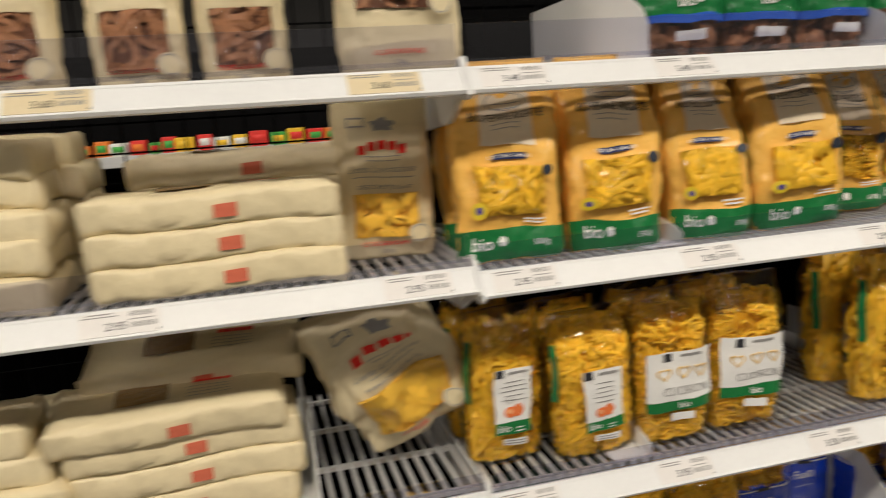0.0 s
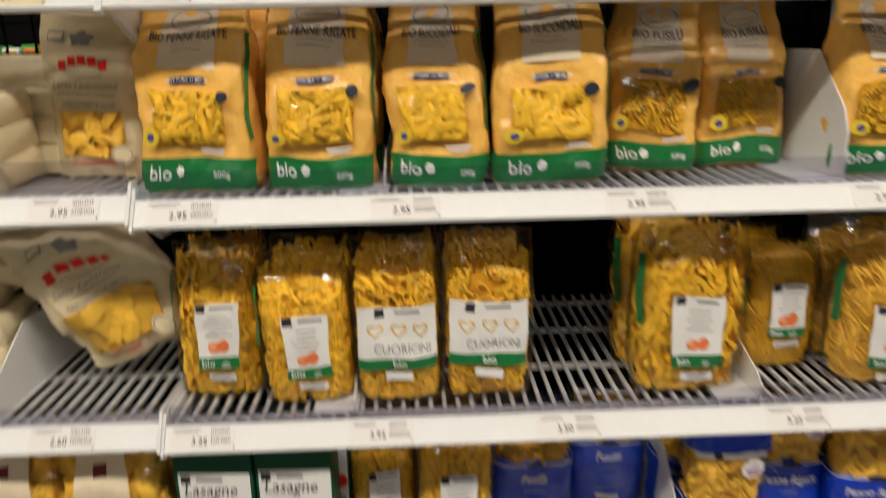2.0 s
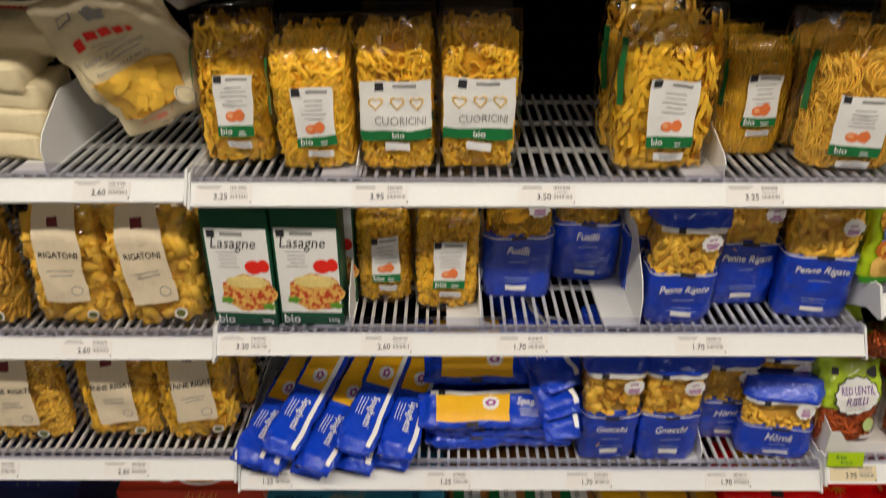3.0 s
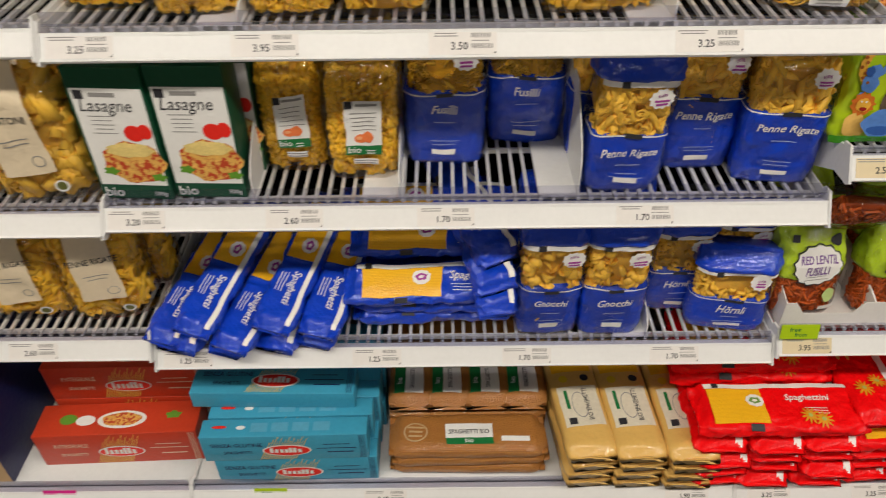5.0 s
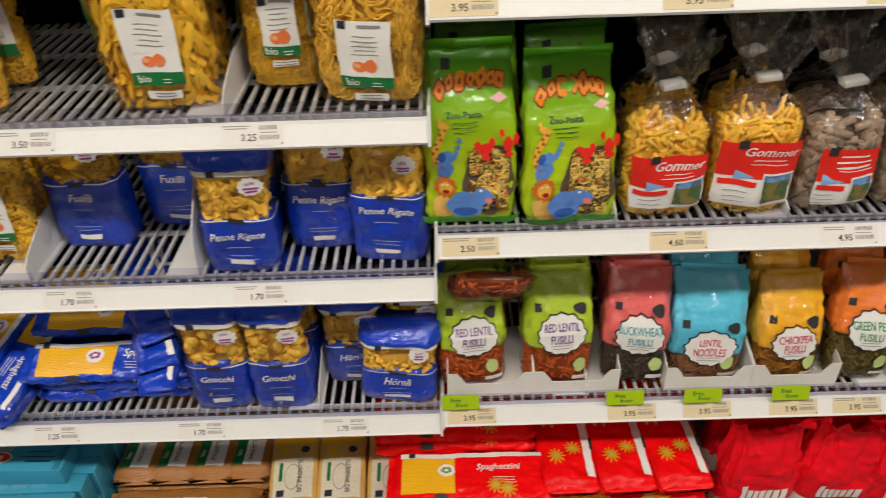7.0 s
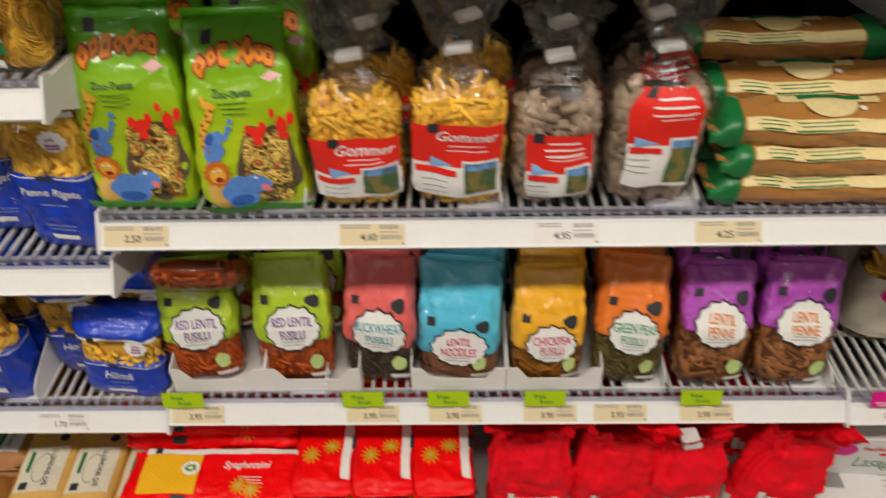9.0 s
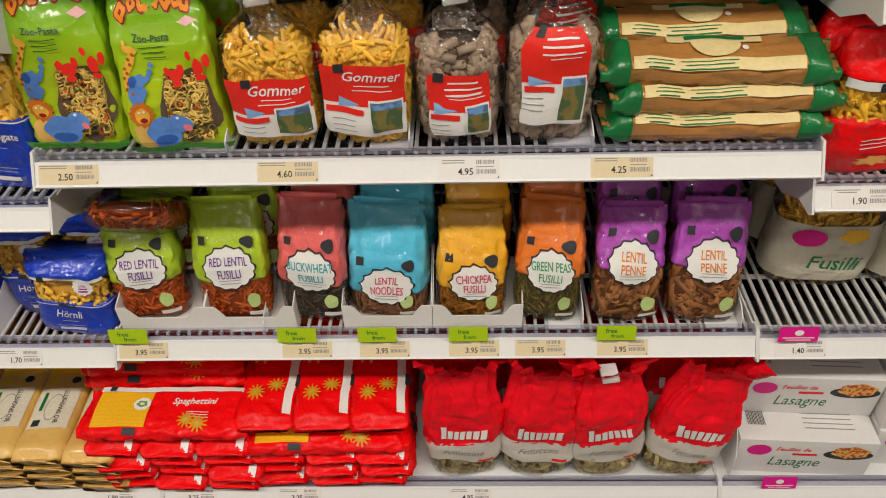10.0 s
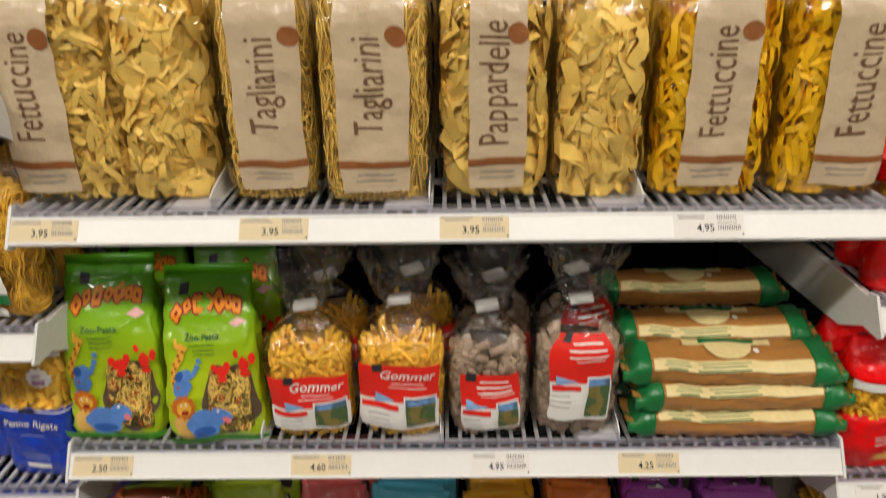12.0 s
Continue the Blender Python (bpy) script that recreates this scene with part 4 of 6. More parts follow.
def egg_noodle_bag(kind, tone="gold", count=260, w=0.110, h=0.215, seed=1, low=0.22, green_side=True):
    b, sk = clear_bag("clear bag of golden egg noodles with white label", kind, tone, count, w, h, 0.062, seed)
    part("label", patch(sk, -0.42, 0.50, low, low + 0.42, 0.0050), WHITE, b, "white paper label")
    part("label_band", patch(sk, -0.42, 0.50, low, low + 0.075, 0.0056), GREEN, b, "green band")
    part("band_lettering", words(sk, "bio", -0.20, low + 0.038, 0.0135, 0.0062), WHITE, b, smooth=False)
    part("lettering", bars(sk, 0.05, low + 0.335, 0.034, 5, 0.0062, 0.0011, 0.0058, seed), INK_G, b, smooth=False)
    part("egg_picture", join(disc(sk, -0.05, low + 0.135, 0.0085, 0.007, 0.0058), disc(sk, 0.14, low + 0.145, 0.0075, 0.0085, 0.0062, wob=0.05)), ORANGE, b, "picture of eggs")
    part("egg_highlight", disc(sk, -0.09, low + 0.142, 0.0040, 0.0030, 0.0068), mat("pale_orange_print", (0.90, 0.42, 0.20), 0.45), b)
    emblem(sk, -0.30, low + 0.395, 0.010, b, 0.0060)
    part("brand_line", bars(sk, 0.14, low + 0.392, 0.026, 1, 0.004, 0.0034, 0.0060, seed, 0.0), INK_G, b, smooth=False)
    part("weight_print", bars(sk, 0.20, low + 0.036, 0.012, 2, 0.004, 0.0014, 0.0064, seed), WHITE, b, smooth=False)
    part("slip_print", bars(sk, 0.08, low - 0.050, 0.028, 2, 0.004, 0.0014, 0.0054, seed, 0.1), INK_G, b, smooth=False)
    part("foot_slip", patch(sk, -0.22, 0.38, low - 0.085, low - 0.035, 0.0048), WHITE, b, "white weight slip")
    if green_side:
        side = [[sk.at(math.pi + 0.25, v, 0.004), sk.at(math.pi + 0.55, v, 0.004)] for v in [0.42 + 0.4 * k / 9 for k in range(10)]]
        part("side_label", ([p for q in side for p in q], grid_faces(2, 10)), GREEN, b, "green side label")
    return b


def heart_bag(seed=1, w=0.106, h=0.220):
    b, sk = clear_bag("clear bag of heart-shaped pasta with white label", "heart", "gold", 150, w, h, 0.062, seed)
    part("label", patch(sk, -0.86, 0.86, 0.30, 0.62, 0.0050), WHITE, b, "wide white paper label")
    part("label_band", patch(sk, -0.86, 0.86, 0.235, 0.305, 0.0052), GREEN, b, "green band")
    part("band_lettering", words(sk, "bio", 0.0, 0.270, 0.0125, 0.0060), WHITE, b, smooth=False)
    part("title", words(sk, "CUORICINI", 0.10, 0.365, 0.016, 0.0058, wide=0.8), INK_G, b, "grey printed title", smooth=False)
    hv, hf = heart(0.020, 0.001)
    out = []
    for u in (-0.48, 0.0, 0.48):
        out.append(([sk.face(u + p[0] / (sk.w / 2), 0.480 + p[2] / sk.h, 0.0060 + (0.0006 if p[1] > 0 else 0)) for p in hv], hf))
    part("heart_print", join(*out), mat("golden_print", (0.80, 0.48, 0.06), 0.45), b, "three yellow heart outlines")
    emblem(sk, -0.40, 0.585, 0.011, b, 0.0060)
    part("brand_line", bars(sk, 0.20, 0.590, 0.036, 1, 0.004, 0.004, 0.0058, 1), INK_G, b, smooth=False)
    part("foot_slip", patch(sk, -0.30, 0.30, 0.165, 0.215, 0.0048), WHITE, b, "white weight slip")
    return b


def lasagne_box(w=0.098, h=0.195, d=0.055):
    sk = Carton(w, h, d)
    b = root("lasagne_box", "green carton of lasagne sheets with dish picture", "pasta box", "lasagne boxes")
    part("carton", sk.shell(), DARKGREEN, b)
    part("front_panel", patch(sk, -0.92, 0.96, 0.12, 0.86, 0.0006), WHITE, b, "white front panel")
    part("title", words(sk, "Lasagne", -0.08, 0.735, 0.026, 0.0011, wide=0.85, slant=0.2), INK, b, "black handwritten title", smooth=False)
    part("small_print", bars(sk, -0.30, 0.66, 0.036, 5, 0.0062, 0.0011, 0.0011, 3), INK_G, b, smooth=False)
    part("dish_picture", disc(sk, 0.22, 0.305, 0.042, 0.032, 0.0010, 26, 0.06, lobes=7), DISH, b, "picture of baked lasagne")
    part("cheese_picture", disc(sk, 0.20, 0.405, 0.032, 0.011, 0.0014, 18, 0.10, lobes=7), mat("cheese_print", (0.80, 0.62, 0.22), 0.45, var=0.2, scale=90), b)
    part("tomato_picture", join(disc(sk, 0.45, 0.535, 0.013, 0.012, 0.0012), disc(sk, 0.76, 0.550, 0.009, 0.011, 0.0016)), RED_I, b, "picture of tomatoes")
    part("leaf_picture", join(disc(sk, -0.50, 0.235, 0.010, 0.006, 0.0012, 14, 0.25), disc(sk, 0.80, 0.19, 0.010, 0.006, 0.0014, 14, 0.25)), mat("leaf_print", (0.12, 0.30, 0.03), 0.45), b)
    emblem(sk, -0.72, 0.815, 0.012, b, 0.0012)
    part("brand_line", bars(sk, -0.10, 0.815, 0.040, 1, 0.004, 0.006, 0.0011, 1), INK_G, b, smooth=False)
    part("foot_lettering", join(words(sk, "bio", -0.62, 0.055, 0.021, 0.0008), words(sk, "500g", 0.70, 0.05, 0.009, 0.0008)), WHITE, b, smooth=False)
    return b


def blue_bag(title, kind, tone="pale", count=150, w=0.112, h=0.205, d=0.062, seed=1, top=False, form="short"):
    b, sk = clear_bag("clear pasta bag with bright blue foot, " + title.lower().replace("ö", "o"), kind, tone, count, w, h, d, seed, form, 0.86)
    lim = 0.53 if not top else 0.41
    part("blue_foot", sk.shell(0.0026, 0.0, lim, 56, 26, cap=True, wrinkle=-0.0022), BLUE, b, "bright blue foot")
    part("edge_line", sk.shell(0.0029, lim - 0.004, lim + 0.006, 48, 3, cap=False), WHITE, b)
    part("title", words(sk, title, 0.0, lim - 0.11, 0.0185 if len(title) < 9 else 0.0165, 0.0042, slant=0.2, wide=0.85), WHITE, b, "white printed title", smooth=False)
    part("small_print", join(bars(sk, 0, lim - 0.20, 0.035, 1, 0.006, 0.0012, 0.0042, seed), bars(sk, 0, lim * 0.35, 0.045, 2, 0.006, 0.0011, 0.0042, seed + 1)), mat("pale_blue_ink", (0.35, 0.45, 0.75), 0.5), b, smooth=False)
    part("bar_code", patch(sk, -0.30, 0.30, 0.075, 0.115, 0.0042), WHITE, b)
    part("tag_mark", patch(sk, -0.22, 0.22, lim - 0.012, lim + 0.018, 0.0046), INK, b, "small dark mark")
    part("burst_sticker", disc(sk, 0.52, lim + 0.26, 0.016, 0.0145, 0.0042, 22, 0.08, lobes=11), WHITE, b, "white round burst print")
    part("burst_print", join(words(sk, "500g", 0.50, lim + 0.285, 0.006, 0.0050, turn=15), bars(sk, 0.52, lim + 0.245, 0.02, 2, 0.005, 0.003, 0.0050, seed)), mat("violet_ink", (0.35, 0.05, 0.30), 0.5), b, smooth=False)
    part("upper_band", patch(sk, -0.97, 0.97, 0.745 if top else 0.925, 0.785 if top else 0.95, 0.0040), WHITE, b, "white brand line")
    emblem(sk, -0.45, 0.765 if top else 0.937, 0.010, b, 0.0048)
    if top:
        part("blue_top", sk.shell(0.0034, 0.785, 1.0, 48, 14, wrinkle=0.004), BLUE, b, "blue folded top")
    return b


def beige_label_bag(title, kind, tone="pale", count=90, w=0.135, h=0.225, seed=1):
    b, sk = clear_bag("clear pasta bag with long beige paper label", kind, tone, count, w, h, 0.070, seed)
    part("label", patch(sk, -0.50, 0.42, 0.24, 0.97, 0.0052), BEIGE, b, "long beige paper label")
    part("title", words(sk, title, -0.04, 0.62, 0.0150, 0.0060, wide=0.75), INK, b, "dark printed title", smooth=False)
    part("script", bars(sk, -0.04, 0.49, 0.04, 2, 0.007, 0.0016, 0.0060, seed), INK_G, b, smooth=False)
    part("maroon_mark", patch(sk, -0.16, 0.08, 0.82, 0.89, 0.0062), mat("maroon_print", (0.16, 0.015, 0.02), 0.5), b, "maroon brand square")
    part("round_mark", disc(sk, 0.20, 0.33, 0.008, 0.008, 0.0060, 16, inner=0.85), INK_G, b, smooth=False)
    part("sticker", disc(sk, 0.40, 0.12, 0.0095, 0.0095, 0.0056), WHITE, b, "small round sticker")
    part("sticker_core", disc(sk, 0.40, 0.12, 0.0065, 0.0065, 0.0062), mat("olive_print", (0.12, 0.13, 0.03), 0.5), b)
    return b


def long_pack(label, film, core, title, w=0.272, h=0.072, d=0.030, seed=1, u0=-0.70, u1=0.05, ink=None, sticker=True, group="packs of long pasta", band=True, crumple=0.0022):
    sk = Log(w, h, d, "log", seed, crumple, 20)
    b = root("spaghetti_pack", label, "spaghetti pack", group)
    part("wrapper", sk.shell(nt=44, nv=64, wrinkle=-0.0045), film, b)
    if core:
        part("window", patch(sk, u0, u1, 0.14, 0.80, 0.0008), core, b, "window with spaghetti behind")
    if title:
        part("title", words(sk, title, (u1 + 0.86) / 2, 0.60, 0.017, 0.0014, slant=0.2), ink or WHITE, b, "printed title", smooth=False)
    part("small_print", bars(sk, 0.40, 0.40, 0.045, 3, 0.005, 0.0012, 0.0014, seed), ink or WHITE, b, smooth=False)
    if band:
        part("seam_band", patch(sk, -0.84, 0.90, 0.80, 0.905, 0.0012), WHITE, b, "white seam band")
        emblem(sk, -0.70, 0.855, 0.011, b, 0.0020)
    if sticker:
        part("round_print", disc(sk, (u0 + u1) / 2 + 0.22, 0.56, 0.015, 0.013, 0.0016, 20, 0.06, lobes=9), WHITE, b, "white round print")
        part("round_core", disc(sk, (u0 + u1) / 2 + 0.22, 0.56, 0.0095, 0.0065, 0.0021, 14, 0.15, inner=0.45), mat("violet_ink", (0.35, 0.05, 0.30), 0.5) if film == BLUE else mat("leafy_print", (0.15, 0.30, 0.05), 0.5), b)
    part("small_mark", patch(sk, -0.42, -0.26, 0.02, 0.12, 0.0018), INK, b)
    return b


def zoo_bag(w=0.130, h=0.240, seed=1):
    sk = Skin(w, h, 0.055, "block", seed, 0.006, 17, lean=0.035)
    b = root("pasta_bag", "bright green glossy bag of animal-shaped pasta", "pasta bag", "green animal pasta bags")
    part("bag", sk.shell(nt=60, nv=48, wrinkle=-0.0028), LIME, b)
    TITLE_Y, DARKRED = mat("orange_title", (0.80, 0.26, 0.01), 0.4), mat("dark_red_print", (0.30, 0.01, 0.01), 0.45)
    letters = [(-0.62, 0.795, 0.0105), (-0.41, 0.835, 0.0085), (-0.18, 0.842, 0.0115), (0.06, 0.848, 0.0085), (0.27, 0.850, 0.0110), (0.46, 0.842, 0.0080), (0.62, 0.828, 0.0095)]
    for u, v, r in letters:
        part("title_edge", disc(sk, u, v, r * 0.86, r * 1.28, 0.0012, 16, 0.10, lobes=4), DARKRED, b)
        part("title_block", disc(sk, u, v, r * 0.66, r * 1.05, 0.0019, 16, 0.14, inner=0.32, lobes=4), TITLE_Y, b, "orange wavy brand block")
    part("subtitle", words(sk, "Zoo-Pasta", -0.12, 0.665, 0.0115, 0.0016), DARKGREEN, b, smooth=False)
    part("small_print", bars(sk, -0.12, 0.620, 0.040, 3, 0.0062, 0.0010, 0.0014, seed), DARKGREEN, b, smooth=False)
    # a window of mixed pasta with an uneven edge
    part("shaded_backing", disc(sk, 0.36, 0.27, 0.037, 0.050, 0.0010, 30, 0.09, lobes=5), CORE["grey"], b)
    for tone, n, sd in (("cream", 64, 0), ("olive", 22, 1), ("lentil", 14, 2)):
        part("pasta", heap(sk, "nest_small", n, seed * 3 + sd, 0.07, 0.46, -0.06, 0.80, 0.002, 0.0030 + 0.0008 * (2 - sd), 0.15), PASTA[tone], b, kind="stuff")
    part("window_film", disc(sk, 0.36, 0.27, 0.038, 0.051, 0.0100, 30, 0.09, lobes=5), FILM, b, "clear film window")
    GIRAFFE, SPOT = mat("giraffe_print", (0.80, 0.42, 0.05), 0.4), mat("brown_spot_print", (0.36, 0.10, 0.012), 0.45)
    SHADE = mat("blue_shade_print", (0.03, 0.10, 0.36), 0.45)
    # long-necked animal: neck, head, ears and spots
    part("yellow_animal_print", join(*[disc(sk, -0.66 - 0.10 * math.sin(k * 0.5), 0.36 + 0.027 * k, 0.0052 - 0.0002 * k, 0.0062, 0.0014 + 0.00005 * k, 12) for k in range(9)], disc(sk, -0.58, 0.605, 0.0085, 0.0050, 0.0022, 14, 0.08), disc(sk, -0.66, 0.63, 0.002, 0.005, 0.0020, 8)), GIRAFFE, b, "yellow long-necked animal shape", kind="stuff")
    part("spot_print", join(*[disc(sk, -0.66 - 0.10 * math.sin(k * 0.5) + 0.03 * (-1) ** k, 0.365 + 0.027 * k, 0.0020, 0.0022, 0.0024, 8) for k in range(9)]), SPOT, b, kind="stuff")
    # small blue animal with a raised trunk
    part("blue_animal_print", join(disc(sk, -0.56, 0.36, 0.0115, 0.0125, 0.0020, 16, 0.08), disc(sk, -0.52, 0.43, 0.0095, 0.0085, 0.0026, 14, 0.1), *[disc(sk, -0.40 + 0.035 * k, 0.425 + 0.006 * k * k, 0.0034, 0.0038, 0.0024, 10) for k in range(5)], disc(sk, -0.66, 0.27, 0.006, 0.009, 0.0020, 12)), SKYBLUE, b, "small blue animal shape", kind="stuff")
    part("blue_shade_print", disc(sk, -0.62, 0.43, 0.0055, 0.0065, 0.0032, 12, 0.1), SHADE, b)
    # maned animal
    part("brown_animal_print", disc(sk, -0.58, 0.235, 0.0150, 0.0165, 0.0030, 26, 0.13, lobes=11), LION, b, "brown mane")
    part("brown_muzzle_print", disc(sk, -0.57, 0.230, 0.0095, 0.0105, 0.0038, 16, 0.05), GIRAFFE, b)
    part("dark_mouth_print", disc(sk, -0.56, 0.205, 0.0050, 0.0034, 0.0044, 12), DARKRED, b)
    part("yellow_body_print", join(disc(sk, -0.62, 0.105, 0.0130, 0.0180, 0.0024, 18, 0.07), disc(sk, -0.46, 0.075, 0.007, 0.010, 0.0028, 12)), mat("pale_fur_print", (0.82, 0.50, 0.13), 0.4), b, kind="stuff")
    # large blue animal lying in front
    part("blue_body_print", disc(sk, -0.16, 0.130, 0.0225, 0.0200, 0.0106, 22, 0.05), SKYBLUE, b, "blue animal shape")
    part("blue_head_print", disc(sk, 0.18, 0.175, 0.0140, 0.0125, 0.0112, 18, 0.10, lobes=3), SKYBLUE, b)
    part("blue_shade_print", disc(sk, -0.16, 0.085, 0.0150, 0.0060, 0.0112, 16), SHADE, b)
    part("pink_mouth_print", disc(sk, 0.31, 0.150, 0.0050, 0.0045, 0.0118, 12), mat("pink_print", (0.75, 0.20, 0.22), 0.45), b)
    part("eye_print", join(disc(sk, 0.16, 0.215, 0.0022, 0.0022, 0.0118, 8), disc(sk, -0.52, 0.255, 0.0016, 0.0016, 0.0044, 8), disc(sk, -0.62, 0.255, 0.0016, 0.0016, 0.0044, 8)), WHITE, b, kind="stuff")
    # red animals over the window
    part("red_animal_print", join(disc(sk, 0.24, 0.470, 0.0085, 0.0075, 0.0106, 16, 0.10), disc(sk, 0.10, 0.495, 0.0045, 0.0055, 0.0110, 12, 0.12), disc(sk, 0.38, 0.505, 0.0042, 0.0060, 0.0110, 12, 0.12), disc(sk, 0.24, 0.420, 0.0055, 0.0045, 0.0106, 12)), RED_I, b, "red animal shape", kind="stuff")
    part("red_animal_print", join(disc(sk, 0.70, 0.500, 0.0062, 0.0100, 0.0106, 16, 0.08), disc(sk, 0.58, 0.565, 0.0035, 0.0055, 0.0108, 12, 0.1), disc(sk, 0.86, 0.53, 0.0040, 0.0075, 0.0104, 12, 0.1), disc(sk, 0.72, 0.44, 0.0060, 0.0038, 0.0108, 12)), RED_I, b, "red animal shape", kind="stuff")
    part("sticker", disc(sk, 0.62, 0.735, 0.0125, 0.0065, 0.0014, 4), mat("pale_pink_print", (0.80, 0.45, 0.45), 0.4), b, "small pink print")
    part("green_foot", patch(sk, -0.97, 0.97, 0.006, 0.050, 0.0112), mat("grass_print", (0.05, 0.30, 0.01), 0.35, coat=0.3), b, "green printed foot")
    emblem(sk, -0.52, 0.925, 0.013, b)
    part("top_seal", moved(prism([(-0.0014, 0), (0.0014, 0), (0.0010, 0.014), (-0.0010, 0.014)], -w * 0.45, w * 0.45), Matrix.Translation((0, 0.035, h - 0.003))), LIME, b)
    return b


def tied_bag(kind, tone, count, red_low, red_high, seed, w=0.114, h=0.270, title=True):
    sk = Skin(w, h, 0.078, "tied", seed, 0.0035, 26)
    b = root("pasta_bag", "clear tied pasta bag with red and white label", "pasta bag", "clear tied pasta bags")
    # inner body carries the painted shade between the pieces
    part("shaded_filling", sk.shell(-0.009, 0.02, 0.52, 24, 12), CORE[tone], b)
    part("pasta", heap(sk, kind, count, seed, 0.03, 0.55), PASTA[tone], b, kind="stuff")
    part("film", sk.shell(0.0020, 0, 0.56, nt=48, nv=24, cap=False), FILM, b, "clear film")
    part("gathered_top", sk.shell(0.0020, 0.56, 1.0, 96, 36, cap=False, wrinkle=0.006), FILM_HAZY, b, "clear gathered top")
    mid = (red_low + red_high) / 2 - 0.02
    uu = 0.86 if title else 0.66
    part("label", patch(sk, -uu, uu, red_low, mid + 0.02, 0.0055), WHITE, b, "white lower label")
    part("label_top", patch(sk, -uu, uu, mid, red_high, 0.0060), RED_I, b, "red upper label")
    if title:
        part("title", words(sk, "Gommer", 0.18, red_high - 0.055, 0.018, 0.0068, slant=0.25), WHITE, b, smooth=False)
    else:
        part("title", bars(sk, 0.1, red_high - 0.04, 0.05, 3, 0.008, 0.0022, 0.0068, seed), WHITE, b, smooth=False)
    part("photo_edge", patch(sk, 0.10, uu * 0.95, red_low + 0.012, mid + 0.035, 0.0064), WHITE, b)
    part("landscape", patch(sk, 0.14, uu * 0.91, red_low + 0.025, mid - 0.015, 0.0070), mat("meadow_picture", (0.20, 0.16, 0.05), 0.4, var=0.25, bump=0.05, pattern=("blobs", (0.07, 0.12, 0.05), 60)), b, "landscape photograph")
    part("photo_sky", patch(sk, 0.14, uu * 0.91, mid - 0.015, mid + 0.025, 0.0070), HILLS, b, "blue hills and sky")
    part("peak_print", disc(sk, -0.38, mid + 0.01, 0.017, 0.009, 0.0068, 3), mat("peak_blue", (0.25, 0.45, 0.75), 0.5), b)
    part("small_print", bars(sk, -0.42, mid - 0.075, 0.030, 3, 0.0075, 0.0010, 0.0068, seed), INK_G, b, smooth=False)
    part("subtitle_lines", bars(sk, 0.16, red_high - 0.10, 0.050, 2, 0.0060, 0.0012, 0.0068, seed + 2), WHITE, b, smooth=False, kind="stuff")
    part("red_ribbon", patch(sk, -uu * 0.92, -0.02, mid - 0.045, mid - 0.015, 0.0068), RED_I, b)
    emblem(sk, -0.42, red_high - 0.012, 0.011, b, 0.0072)
    part("clip", moved(block(-0.015, 0.015, -0.010, 0.010, 0, 0.009, 0.002), Matrix.Translation((0, 0, h * 0.715)) @ Matrix.Rotation(radians(-8), 4, "Y")), WHITE_P, b, "white paper clip")
    return b


def kraft_noodle_bag(title, kind, tone, count, w=0.135, h=0.275, seed=1, u0=-0.5, u1=0.45, plain=False):
    b, sk = clear_bag("tall clear noodle bag with long parchment label", kind, tone, count, w, h, 0.068, seed, "pouch", 0.93)
    if plain:
        return b
    part("label", patch(sk, u0, u1, 0.06, 0.93, 0.0055), mat("parchment_label", (0.58, 0.455, 0.30), 0.38, var=0.08, scale=20, bump=0.3, bscale=35, coat=0.2), b, "long parchment label")
    part("title", words(sk, title, (u0 + u1) / 2 - 0.05, 0.50, 0.045, 0.0063, turn=90, wide=0.66), mat("brown_ink", (0.17, 0.09, 0.045), 0.5), b, "tall printed title", smooth=False)
    part("brown_band", patch(sk, u0, u1, 0.165, 0.195, 0.0062), mat("brown_band_print", (0.28, 0.10, 0.03), 0.5), b)
    part("small_print", bars(sk, (u0 + u1) / 2, 0.135, 0.05, 2, 0.007, 0.0014, 0.0062, seed), INK_G, b, smooth=False)
    part("round_mark", disc(sk, u1 - 0.16, 0.70, 0.011, 0.011, 0.0062, 18), mat("brown_band_print", (0.28, 0.10, 0.03)), b)
    emblem(sk, u0 + 0.3, 0.885, 0.012, b, 0.0066)
    return b


